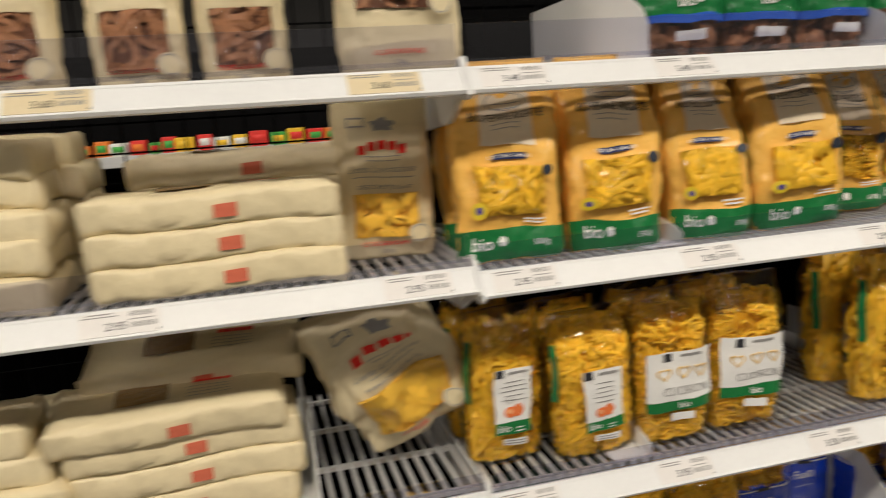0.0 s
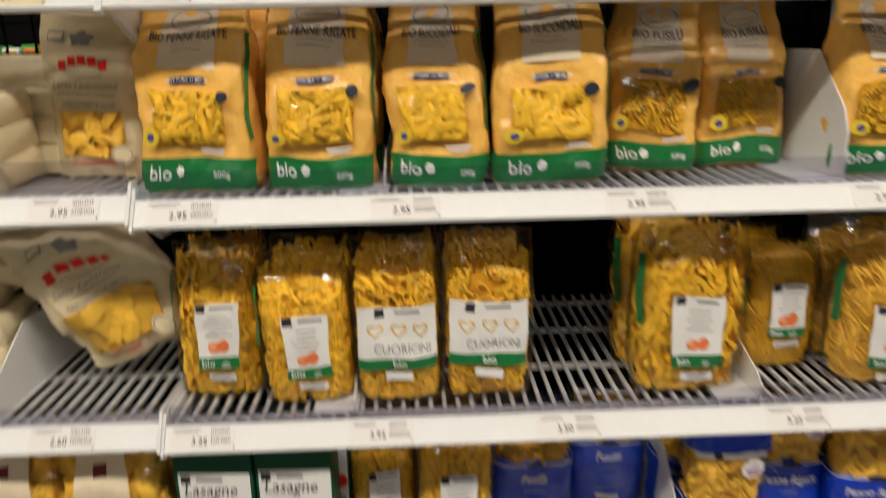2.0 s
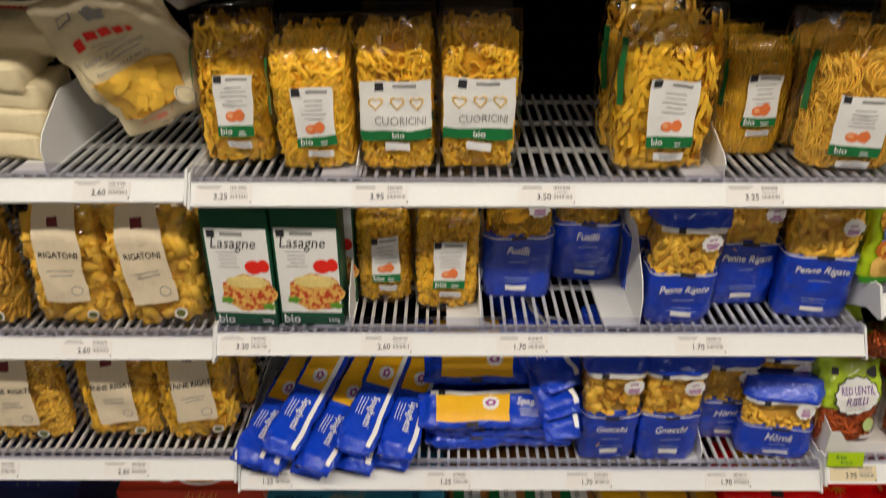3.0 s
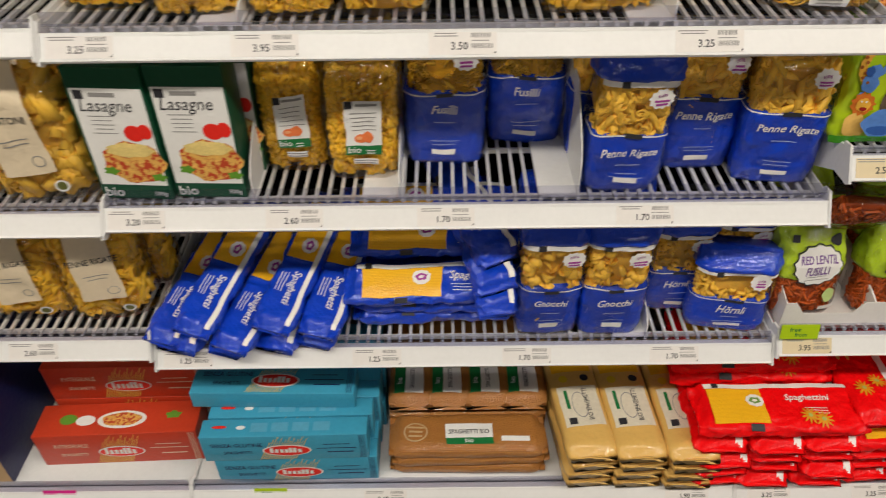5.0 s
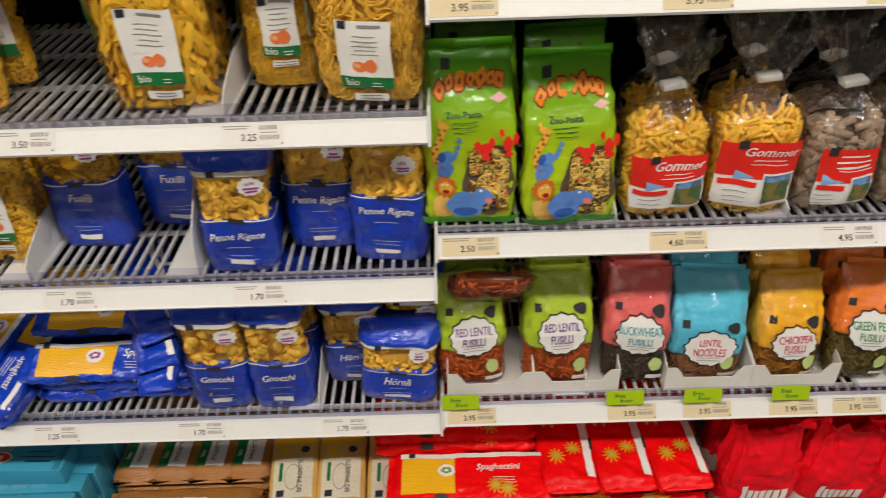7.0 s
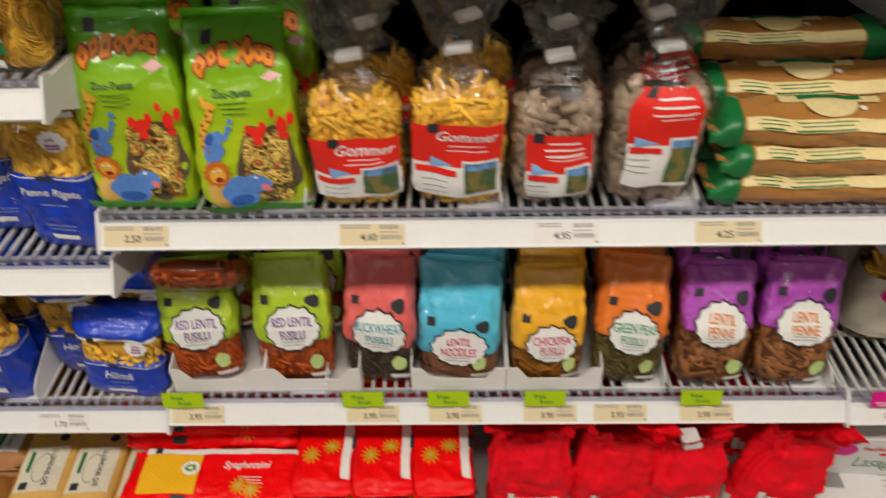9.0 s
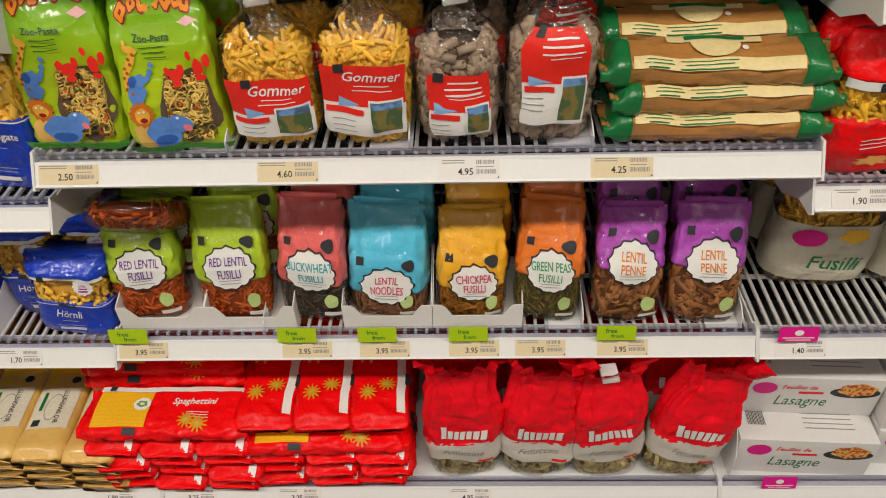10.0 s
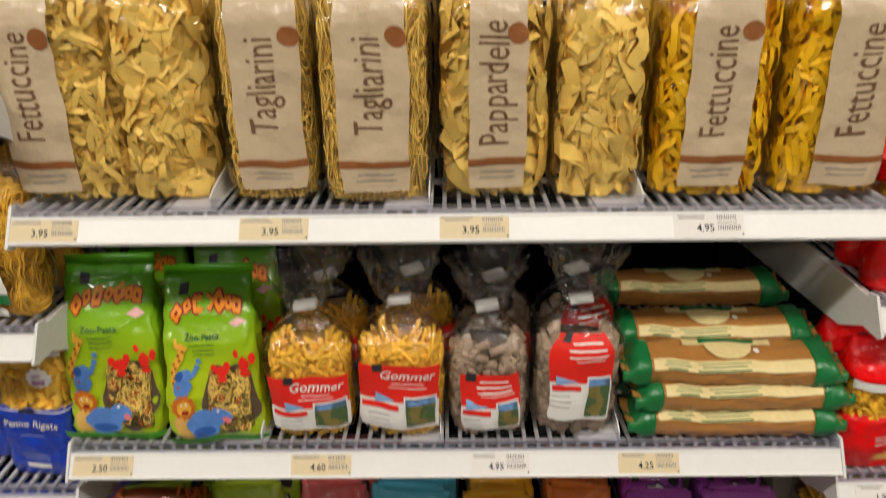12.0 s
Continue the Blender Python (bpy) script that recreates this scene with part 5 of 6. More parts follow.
def pulse_bag(label, top, lines, kind, tone, ink, w=0.120, h=0.215, seed=1, low=0.50, count=170, lab=0.35):
    sk = Skin(w, h, 0.072, "pinched", seed, 0.0042, 17, lean=0.024)
    b = root("pasta_bag", label, "pasta bag", "small pulse pasta bags")
    # darker inner body paints the shade behind the pieces
    part("shaded_filling", sk.shell(-0.006, 0.01, 0.66, 24, 12), CORE[tone], b)
    part("pasta", heap(sk, kind, count, seed, 0.03, low + 0.03, off=-0.003, deep=0.003), PASTA[tone], b, kind="stuff")
    part("film", sk.shell(0.0012, nt=36, nv=24), FILM, b, "clear film")
    part("printed_top", sk.shell(0.0022, low, 1.0, 60, 30, wrinkle=-0.0040), top, b, "patterned coloured top")
    part("lace_label", disc(sk, 0.05, lab + 0.12, w * 0.315, h * 0.165, 0.0046, 40, 0.05, lobes=13), WHITE, b, "white lace-edged label")
    part("lace_edge", disc(sk, 0.05, lab + 0.12, w * 0.336, h * 0.18, 0.0040, 40, 0.07, inner=0.93, lobes=13), INK, b, "black scalloped edge", smooth=False)
    out = [words(sk, t, 0.05, lab + 0.175 - 0.098 * k, 0.0195 if len(t) < 9 else 0.0180, 0.0056, wide=0.58) for k, t in enumerate(lines)]
    part("title", join(*out), ink, b, "coloured printed title", smooth=False)
    part("small_print", bars(sk, 0.05, lab + 0.030, 0.04, 2, 0.005, 0.001, 0.0056, seed), INK_G, b, smooth=False)
    part("heart_mark", disc(sk, 0.56, lab + 0.325, 0.0100, 0.0090, 0.0046, 16, 0.12, lobes=3), INK, b, "dark heart brand mark")
    emblem(sk, -0.60, lab + 0.345, 0.0115, b, 0.0042)
    part("leaf_mark", disc(sk, 0.55, 0.22, 0.010, 0.013, 0.0040, 18, 0.05), mat("pale_green_print", (0.50, 0.62, 0.24), 0.5), b)
    part("weight_slip", patch(sk, 0.35, 0.85, 0.075, 0.115, 0.0038), WHITE, b)
    part("top_seal", moved(prism([(-0.0014, 0), (0.0014, 0), (0.0010, 0.013), (-0.0010, 0.013)], -w * 0.40, w * 0.40), Matrix.Translation((0, 0.020, h - 0.004))), top, b)
    return b


def tray(w, d=0.17, h=0.050):
    t = root("display_tray", "white card display tray with cut-out front", "tray", "white display trays")
    n, notch = 18, []
    for i in range(n + 1):
        u = i / n
        k = min(1, max(0, (abs(u - 0.5) - 0.28) / 0.10))
        notch.append((-w / 2 + w * u, 0.55 * h + 0.45 * h * k * k * (3 - 2 * k)))
    V = [(x, y, z) for y in (0, 0.0015) for x, zz in notch for z in (0, zz)]
    m = 2 * (n + 1)
    F = []
    for i in range(n):
        a = 2 * i
        F += [(a, a + 2, a + 3, a + 1), (m + a, m + a + 1, m + a + 3, m + a + 2), (a + 1, a + 3, m + a + 3, m + a + 1)]
    part("front", (V, F), CARD, t, smooth=False)
    for x in (-w / 2, w / 2 - 0.0015):
        part("side", prism([(0.0016, 0), (0.0016, h), (d * 0.5, h * 1.5), (d, h * 1.6), (d, 0)], x, x + 0.0015), CARD, t, smooth=False)
    part("bottom", block(-w / 2 + 0.002, w / 2 - 0.002, 0.0018, d, 0, 0.0014), CARD, t, smooth=False)
    return t


def fettuccine_bag(seed=1, w=0.125, h=0.285, clip=False):
    sk = Skin(w, h, 0.076, "tied", seed, 0.007, 17, neck=0.90, shoulder=0.50, pinch=0.26)
    b = root("pasta_bag", "red-topped tied bag of green fettuccine", "pasta bag", "red tied fettuccine bags")
    # darker noodle colour inside paints the shade between the ribbons
    part("shaded_filling", sk.shell(-0.009, 0.02, 0.30, 24, 8), mat("fettuccine_shaded_depths", (0.30, 0.22, 0.08), 0.6), b)
    part("pasta", heap(sk, "ribbon", 130, seed, 0.02, 0.27), mat("fettuccine_tint", (0.55, 0.44, 0.20), 0.45, island=0.3), b, kind="stuff")
    part("film", sk.shell(0.0015, 0, 0.32, 40, 12, cap=False), FILM, b, "clear film foot")
    part("label", sk.shell(0.0024, 0.20, 0.375, 40, 10, cap=False), mat("grey_white_print", (0.62, 0.58, 0.52), 0.45, var=0.12, scale=60), b, "greyish white label")
    part("red_top", sk.shell(0.0036, 0.36, 1.0, 84, 54, cap=False, wrinkle=-0.0032), RED_M, b, "crinkled red top")
    blocks = [patch(sk, u - 0.070, u + 0.062, 0.425, 0.500 + (0.030 if abs(u + 0.50) < 0.05 else 0.0), 0.0056, 3, 3) for u in (-0.50, -0.33, -0.16, 0.01, 0.18, 0.35, 0.52)]
    for q in blocks:
        part("brand_block", q, WHITE, b, "white brand block")
    part("title", words(sk, "Fettuccine", 0, 0.295, 0.019, 0.0042, slant=0.3, wide=0.85), INK_G, b, "dark handwritten title", smooth=False)
    part("red_flash", patch(sk, 0.35, 0.72, 0.215, 0.235, 0.0042), RED_I, b)
    if clip:
        part("clip", moved(block(-0.014, 0.014, -0.030, 0.004, 0, 0.010, 0.002), Matrix.Translation((0, 0, h * 0.875))), WHITE_P, b, "white clip")
    return b


def pasta_carton(label, board, w, h, d, lines, ink, sheaf=True, lid=None, group="pasta cartons"):
    sk, top = Carton(w, h, d), Lid(w, h, d)
    b = root("pasta_carton", label, "pasta box", group)
    part("carton", sk.shell(), board, b)
    if lines:
        part("title", join(*[words(sk, t, -0.58, 0.64 - 0.30 * k, 0.0145 - 0.003 * k, 0.0006, wide=0.85) for k, t in enumerate(lines)]), ink, b, "printed title", smooth=False)
    if sheaf:
        st = []
        for k in range(15):
            u = -0.22 + 0.030 * k
            st.append(([sk.face(u + du + 0.22 * (v - 0.5), v, 0.0007) for du, v in ((-0.006, 0.04), (0.006, 0.04), (0.004, 0.75 + 0.22 * ((k * 7) % 5) / 4), (-0.004, 0.75 + 0.22 * ((k * 7) % 5) / 4))], [(0, 1, 2, 3)]))
        part("spaghetti_print", join(*st), mat("sheaf_print", (0.78, 0.50, 0.08), 0.45), b, "picture of a spaghetti sheaf", smooth=False)
        part("brand_oval", disc(sk, 0.02, 0.42, 0.043, 0.016, 0.0013, 28), WHITE, b, "white-edged red brand oval")
        part("brand_oval_core", disc(sk, 0.02, 0.42, 0.040, 0.0135, 0.0018, 28), RED_I, b)
        for u in (-0.165, -0.105, -0.045, 0.015, 0.065, 0.115, 0.175):
            part("brand_block", patch(sk, u - 0.021, u + 0.021, 0.34, 0.49 + (0.05 if u in (-0.165, 0.065, 0.115) else 0.0), 0.0023, 2, 2), WHITE, b)
    part("small_print", join(bars(sk, 0.62, 0.62, 0.07, 2, 0.011, 0.0020, 0.0007, 4), bars(sk, 0.66, 0.30, 0.05, 1, 0.011, 0.0030, 0.0007, 7)), ink, b, smooth=False)
    part("side_stripes", join(*[patch(sk, u, u + 0.006, 0.03, 0.97, 0.0006, 2, 2) for u in (0.90, 0.92, 0.94, 0.96)]), ink, b, smooth=False, kind="stuff")
    if lid:
        part("lid_print", join(*[patch(top, u - 0.10, u + 0.10, 0.25, 0.75, 0.0006, 2, 2) for u in (-0.30, -0.05, 0.20, 0.45)]), lid, b, smooth=False)
        part("lid_oval", disc(top, -0.78, 0.55, 0.013, 0.006, 0.0009), RED_I, b)
        part("lid_seal", disc(top, -0.52, 0.5, 0.008, 0.008, 0.0009), WHITE, b)
    return b


def white_lasagne_box(w=0.235, h=0.095, d=0.10):
    sk, top = Carton(w, h, d), Lid(w, h, d)
    b = root("lasagne_box", "white carton of lasagne sheets with dish picture", "pasta box", "white lasagne boxes")
    part("carton", sk.shell(), CARTON_W, b)
    part("title", words(sk, "Lasagne", -0.10, 0.36, 0.036, 0.0006, wide=0.8, slant=0.2), GREEN, b, "green printed title", smooth=False)
    part("subtitle", join(words(sk, "Feuilles de", -0.18, 0.74, 0.014, 0.0006, slant=0.2), bars(sk, 0.0, 0.60, 0.05, 1, 0.004, 0.006, 0.0006, 1)), RED_I, b, smooth=False)
    part("brand_disc", disc(sk, -0.68, 0.70, 0.021, 0.015, 0.0007, 24), PINK, b, "magenta brand oval")
    part("plate_picture", disc(sk, 0.62, 0.64, 0.042, 0.014, 0.0006, 24), mat("dark_plate", (0.03, 0.03, 0.035), 0.4), b, "picture of a dark plate")
    part("dish_picture", disc(sk, 0.64, 0.72, 0.032, 0.016, 0.0010, 22, 0.10, lobes=6), DISH, b, "picture of lasagne")
    part("barcode", moved(code_bars(top, -0.70, 0.5, 0.03, 0.035, 0.0006, 2), Matrix()), INK, b, smooth=False)
    part("lid_print", bars(top, 0.35, 0.6, 0.10, 4, 0.010, 0.002, 0.0006, 5), INK_G, b, smooth=False)
    return b


def shell_bag(kind, w=0.118, h=0.215, seed=1, band=True):
    b, sk = clear_bag("wholegrain pasta bag with white label and green band", kind, "spelt", 120, w, h, 0.062, seed)
    part("upper_label", sk.shell(0.0036, 0.36, 0.98, 36, 14), WHITE, b, "white upper wrap")
    part("green_band", sk.shell(0.0040, 0.24, 0.37, 36, 8, cap=False), GREEN, b, "green band")
    if band:
        part("blue_band", sk.shell(0.0044, 0.195, 0.24, 36, 4, cap=False), BLUE_D, b, "blue band")
    part("title", words(sk, "CONCHIGLIE RIGATE BIO" if band else "CORNETTI", 0, 0.43, 0.0140, 0.0052, wide=0.62 if band else 0.8), INK_G, b, smooth=False)
    part("band_lettering", join(words(sk, "bio", 0.0, 0.305, 0.018, 0.0052), disc(sk, 0.30, 0.315, 0.004, 0.005, 0.0052)), WHITE, b, smooth=False)
    part("weight_slip", patch(sk, -0.30, 0.45, 0.10, 0.155, 0.0050), WHITE, b, "white weight slip")
    return b

# ---- bay two, upper shelves ----
z = TOP["A"]
for k, x in enumerate((0.299, 0.412, 0.524)):
    shell = at(shell_bag("cup", 0.110, seed=20 + k), x, 0.085, z, 0, 0, (-3, 2, 4)[k])
    row_behind(shell, x, 0.085, z, 1, 0.075, seed=k)
for k, x in enumerate((0.648, 0.765, 0.875)):
    at(shell_bag("hornli", 0.106, seed=30 + k, band=False), x, 0.090, z, 0, 0, (2, -4, 3)[k])

z = TOP["B"]
for title, kind, x, y, w, rz, ry, sd in (("BIO PENNE RIGATE", "penne", 0.064, 0.088, 0.134, -8, 0, 1), ("BIO PENNE RIGATE", "penne", 0.205, 0.088, 0.128, -6, 0, 2), ("BIO ELICOIDALI", "elicoidali", 0.341, 0.090, 0.114, -4, -2, 3),
                                         ("BIO ELICOIDALI", "elicoidali", 0.471, 0.082, 0.132, -4, -1, 4), ("BIO FUSILLI", "fusilli", 0.608, 0.145, 0.112, -8, 1, 5), ("BIO FUSILLI", "fusilli", 0.728, 0.172, 0.120, 4, 0, 6),
                                         ("BIO FUSILLI", "fusilli", 0.862, 0.088, 0.110, 0, 0, 7), ("BIO FUSILLI", "fusilli", 0.965, 0.090, 0.060, 0, 0, 8)):
    bag = at(organic_bag(title, kind, "gold", w, 0.232 if x < 0.6 else 0.222, sd, 70 if kind == "penne" else 48), x, y, z, 0, ry, rz)
    if sd in (1, 2, 3, 4):
        copy_thing(bag, pose(x + 0.006, y + 0.085, z, 0, 0, rz + 3))

z = TOP["C"]
for kind, x, y, w, h, rz, ry, sd, low in (("short_ribbon", 0.053, 0.118, 0.106, 0.205, 4, 1, 11, 0.22), ("macaroni", 0.172, 0.090, 0.114, 0.196, 2, -2, 12, 0.20), ("ribbon", 0.654, 0.088, 0.140, 0.225, 2, 0, 13, 0.17),
                                          ("thread", 0.800, 0.150, 0.100, 0.175, 0, 0, 14, 0.28), ("nest", 0.918, 0.086, 0.140, 0.205, -10, 0, 15, 0.12)):
    bag = at(egg_noodle_bag(kind, "gold" if kind != "nest" else "pale", {"short_ribbon": 520, "macaroni": 360, "ribbon": 320, "thread": 620, "nest": 80}[kind], w, h, sd, low), x, y, z, 0, ry, rz)
    row_behind(bag, x, y, z, 1, 0.085, rz, seed=sd)
for k, (x, h, rz) in enumerate(((0.285, 0.212, 2), (0.396, 0.218, -1))):
    bag = at(heart_bag(40 + k, 0.107, h), x, 0.086, z, 0, (-1, 1)[k], rz)
    row_behind(bag, x, 0.086, z, 1, 0.08, seed=k)

z = TOP["D"]
box = at(lasagne_box(), 0.047, 0.068, z + 0.001, 0, 0, -4)
copy_thing(box, pose(0.147, 0.070, z + 0.001, 0, 0, -2))
copy_thing(box, pose(0.062, 0.135, z + 0.001, 0, 0, -2))
copy_thing(box, pose(0.160, 0.135, z + 0.001, 0, 0, 0))
for x, y, w, h, sd in ((0.254, 0.135, 0.090, 0.185, 16), (0.353, 0.112, 0.102, 0.190, 17)):
    bag = at(egg_noodle_bag("hornli", "gold", 430, w, h, sd, 0.24, False), x, y, z, 0, (-1, 1)[sd - 16], (5, 2)[sd - 16])
    row_behind(bag, x, y, z, 2, 0.07, seed=sd)
at(blue_bag("Fusilli", "fusilli", "gold", 170, 0.110, 0.205, seed=1), 0.469, 0.158, z, 0, 0, -3)
at(blue_bag("Fusilli", "fusilli", "gold", 170, 0.110, 0.200, seed=2), 0.590, 0.212, z, 0, 0, -2)
at(blue_bag("Penne Rigate", "penne", "pale", 160, 0.102, 0.212, seed=3, top=True), 0.710, 0.080, z, 0, 2, 4)
at(blue_bag("Penne Rigate", "penne", "pale", 160, 0.104, 0.208, seed=4), 0.826, 0.135, z, 0, 0, -2)
bag = at(blue_bag("Penne Rigate", "penne", "pale", 160, 0.106, 0.205, seed=5), 0.927, 0.095, z, 0, 0, -6)
for x, y in ((0.70, 0.16), (0.832, 0.205), (0.935, 0.170)):
    copy_thing(bag, pose(x, y, z, 0, 0, 2))

# ---- bay two, the blue shelf ----
z = TOP["E"]
BLUE_LABEL = "glossy blue spaghetti pack with golden window, lying in a pile"
pk1 = long_pack(BLUE_LABEL, BLUE, GOLD, "Spaghetti", 0.275, 0.070, 0.028, 1, -0.80, 0.06, group="blue spaghetti packs in a pile")
pk2 = long_pack(BLUE_LABEL, BLUE, GOLD, "Spaghettini", 0.275, 0.072, 0.028, 2, -0.78, 0.14, group="blue spaghetti packs in a pile", crumple=0.004)
pk3 = long_pack("crumpled blue spaghetti pack, its plain back up", BLUE, None, "", 0.265, 0.072, 0.030, 3, group="blue spaghetti packs in a pile", sticker=False, crumple=0.0075)
pk4 = long_pack("crumpled blue spaghetti pack, its plain back up", BLUE, None, "", 0.270, 0.070, 0.030, 4, group="blue spaghetti packs in a pile", sticker=False, crumple=0.0060)


def to_front(x, y, zz, tip, rz, pitch):
    """A pack lying with one end to the front, its far end raised."""
    return pose(x, y, z + zz, 0, pitch, rz) @ pose(0, 0, 0, -90 + tip) @ pose(0, 0, -0.035)


pk1.matrix_world = to_front(0.118, 0.122, 0.092, -8, -109, 15)
for src, x, y, zz, tip, rz, pitch in ((pk1, 0.056, 0.140, 0.048, -4, -107, 11), (pk1, 0.176, 0.112, 0.062, -8, -110, 13), (pk1, 0.236, 0.126, 0.094, -8, -107, 15), (pk1, 0.298, 0.132, 0.076, -6, -104, 14),
                                      (pk3, 0.075, 0.130, 0.020, 0, -106, 4), (pk4, 0.150, 0.128, 0.022, 0, -104, 5), (pk3, 0.226, 0.130, 0.022, 0, -105, 5), (pk4, 0.288, 0.140, 0.030, 0, -103, 6)):
    copy_thing(src, to_front(x, y, zz, tip, rz, pitch))
# packs lying along the shelf
pk2.matrix_world = pose(0.443, 0.078, z + 0.082, -62, 0, 1) @ pose(0, 0, -0.035)
at(pk3, 0.450, 0.058, z + 0.018, -86, 0, 2)
at(pk4, 0.455, 0.052, z + 0.046, -84, 0, -3)
for src, x, y, zz, rz, rx in ((pk2, 0.452, 0.140, 0.128, 0, -60), (pk1, 0.440, 0.185, 0.165, 0, -66), (pk4, 0.445, 0.140, 0.018, 2, -88), (pk3, 0.450, 0.145, 0.050, -3, -86), (pk4, 0.440, 0.200, 0.085, 2, -84), (pk3, 0.440, 0.215, 0.120, 0, -84)):
    copy_thing(src, pose(x, y, z + zz, rx, 0, rz) @ pose(0, 0, -0.035))
for src, x, y, zz, ry, rz in ((pk3, 0.512, 0.150, 0.150, 20, -74), (pk4, 0.528, 0.135, 0.118, 16, -82), (pk3, 0.500, 0.175, 0.176, 16, -66)):
    copy_thing(src, pose(x, y, z + zz, 0, ry, rz) @ pose(0, 0, 0, -82) @ pose(0, 0, -0.035))
at(blue_bag("Gnocchi", "gnocchi", "pale", 170, 0.098, 0.238, seed=6, top=True), 0.629, 0.075, z, 0, 1, 2)
bag = at(blue_bag("Gnocchi", "gnocchi", "pale", 170, 0.100, 0.240, seed=7, top=True), 0.732, 0.074, z, 0, 0, -2)
copy_thing(bag, pose(0.640, 0.150, z, 0, 0, 3))
copy_thing(bag, pose(0.735, 0.150, z, 0, 0, 3))
bag = at(blue_bag("Hörnli", "hornli", "pale", 260, 0.096, 0.205, seed=8, top=True), 0.845, 0.130, z, 0, 0, 0)
copy_thing(bag, pose(0.948, 0.150, z, 0, 0, -4))
at(blue_bag("Hörnli", "hornli", "pale", 200, 0.124, 0.142, 0.075, seed=9, top=True), 0.922, 0.082, z, -8, 2, -6)

# ---- bay one ----
z = TOP["A"]
# brown spelt tone stands in for shade on the pasta in these windows
for x, y, rz, sd in ((-0.058, 0.075, -6, 51), (-0.228, 0.17, 0, 52), (-0.345, 0.17, 0, 53), (-0.480, 0.17, 0, 54)):
    at(cream_bag("PAPPARDELLE No 119", "ribbon", "spelt", 0.140 if sd == 51 else 0.104, 0.230, sd, wv=0.30 if sd == 51 else 0.10), x, y, z, 0, 0, rz)
zb = 1.371 + 0.0255
at(cream_bag("ORECCHIETTE No 87", "cup", "pale", 0.122, 0.196, 55), -0.074, 0.160, zb, 0, 0, -8)
brick = cream_brick()
r = random.Random(8)
at(brick, -0.275, 0.080, zb + 0.022, -90, 0, 1)
brick.matrix_world = pose(-0.275, 0.070, zb + 0.022, -90, 0, 1) @ pose(0, 0, -0.05)
for k in range(1, 3):
    copy_thing(brick, pose(-0.275 + r.uniform(-0.006, 0.006), 0.072, zb + 0.022 + 0.035 * k, -90, 0, 1 + r.uniform(-2, 2)) @ pose(0, 0, -0.05))
for k in range(4):
    copy_thing(brick, pose(-0.245 + r.uniform(-0.01, 0.01), 0.195, zb + 0.022 + 0.035 * k, -90, 0, r.uniform(-3, 3)) @ pose(0, 0, -0.05))
for k in range(5):
    copy_thing(brick, pose(-0.570 + r.uniform(-0.012, 0.012), 0.085 + 0.004 * k, zb + 0.022 + 0.034 * k, -90, r.uniform(-2, 2), r.uniform(-4, 4)) @ pose(0, 0, -0.05))
for k in range(5):
    copy_thing(brick, pose(-0.560 + r.uniform(-0.012, 0.012), 0.220, zb + 0.022 + 0.035 * k, -90, 0, r.uniform(-4, 4)) @ pose(0, 0, -0.05))
zc = 1.093 + 0.0255
for k in range(3):
    copy_thing(brick, pose(-0.350 + r.uniform(-0.01, 0.01), 0.130, zc + 0.022 + 0.035 * k, -90, 0, r.uniform(-3, 3)) @ pose(0, 0, -0.05))
copy_thing(brick, pose(-0.360, 0.120, zc + 0.126, -82, 0, 2) @ pose(0, 0, -0.05))
copy_thing(brick, pose(-0.330, 0.190, zc + 0.165, -75, 0, -2) @ pose(0, 0, -0.05))
for k, (x, rz) in enumerate(((-0.270, 84), (-0.385, 95), (-0.500, 88))):
    for j in range(3 if k else 2):
        copy_thing(brick, pose(-0.60 - 0.02 * j, 0.12 + 0.11 * (k % 2), zc + 0.022 + 0.036 * (j + (k // 2)), -90, 0, r.uniform(-6, 6)) @ pose(0, 0, -0.05))
tilt = cream_bag("PAPPARDELLE No 119", "wide_ribbon", "pale", 0.165, 0.205, 56, 0.060, crumple=0.013)
tilt.matrix_world = pose(-0.055, 0.150, zc + 0.052, 0, 0, 4) @ pose(0, 0, 0, 10, -24, 0)
zd = 0.830 + 0.0255
bag = at(beige_label_bag("RIGATONI", "rigatoni", "pale", 75, 0.134, 0.212, 61), -0.224, 0.082, zd, 0, 1, 4)
at(beige_label_bag("RIGATONI", "rigatoni", "pale", 75, 0.142, 0.212, 62), -0.085, 0.080, zd, 0, -4, 4)
for x, y in ((-0.22, 0.16), (-0.09, 0.16)):
    copy_thing(bag, pose(x, y, zd))
bag = at(beige_label_bag("RIGATONI", "fusilli", "pale", 140, 0.130, 0.212, 63), -0.365, 0.080, zd, 0, 0, 0)
copy_thing(bag, pose(-0.51, 0.08, zd))
ze = 0.580 + 0.0255
bag = at(beige_label_bag("PENNE RIGATE", "penne", "gold", 120, 0.134, 0.200, 64), -0.205, 0.098, ze, 0, 0, 6)
at(beige_label_bag("PENNE RIGATE", "penne", "gold", 120, 0.134, 0.205, 65), -0.075, 0.100, ze, 0, 0, 10)
copy_thing(bag, pose(-0.06, 0.19, ze, 0, 0, -10))
at(beige_label_bag("PENNE RIGATE", "hornli", "pale", 400, 0.150, 0.190, 66), -0.372, 0.092, ze, 0, 0, 3)
copy_thing(bag, pose(-0.53, 0.10, ze, 0, 0, 3))

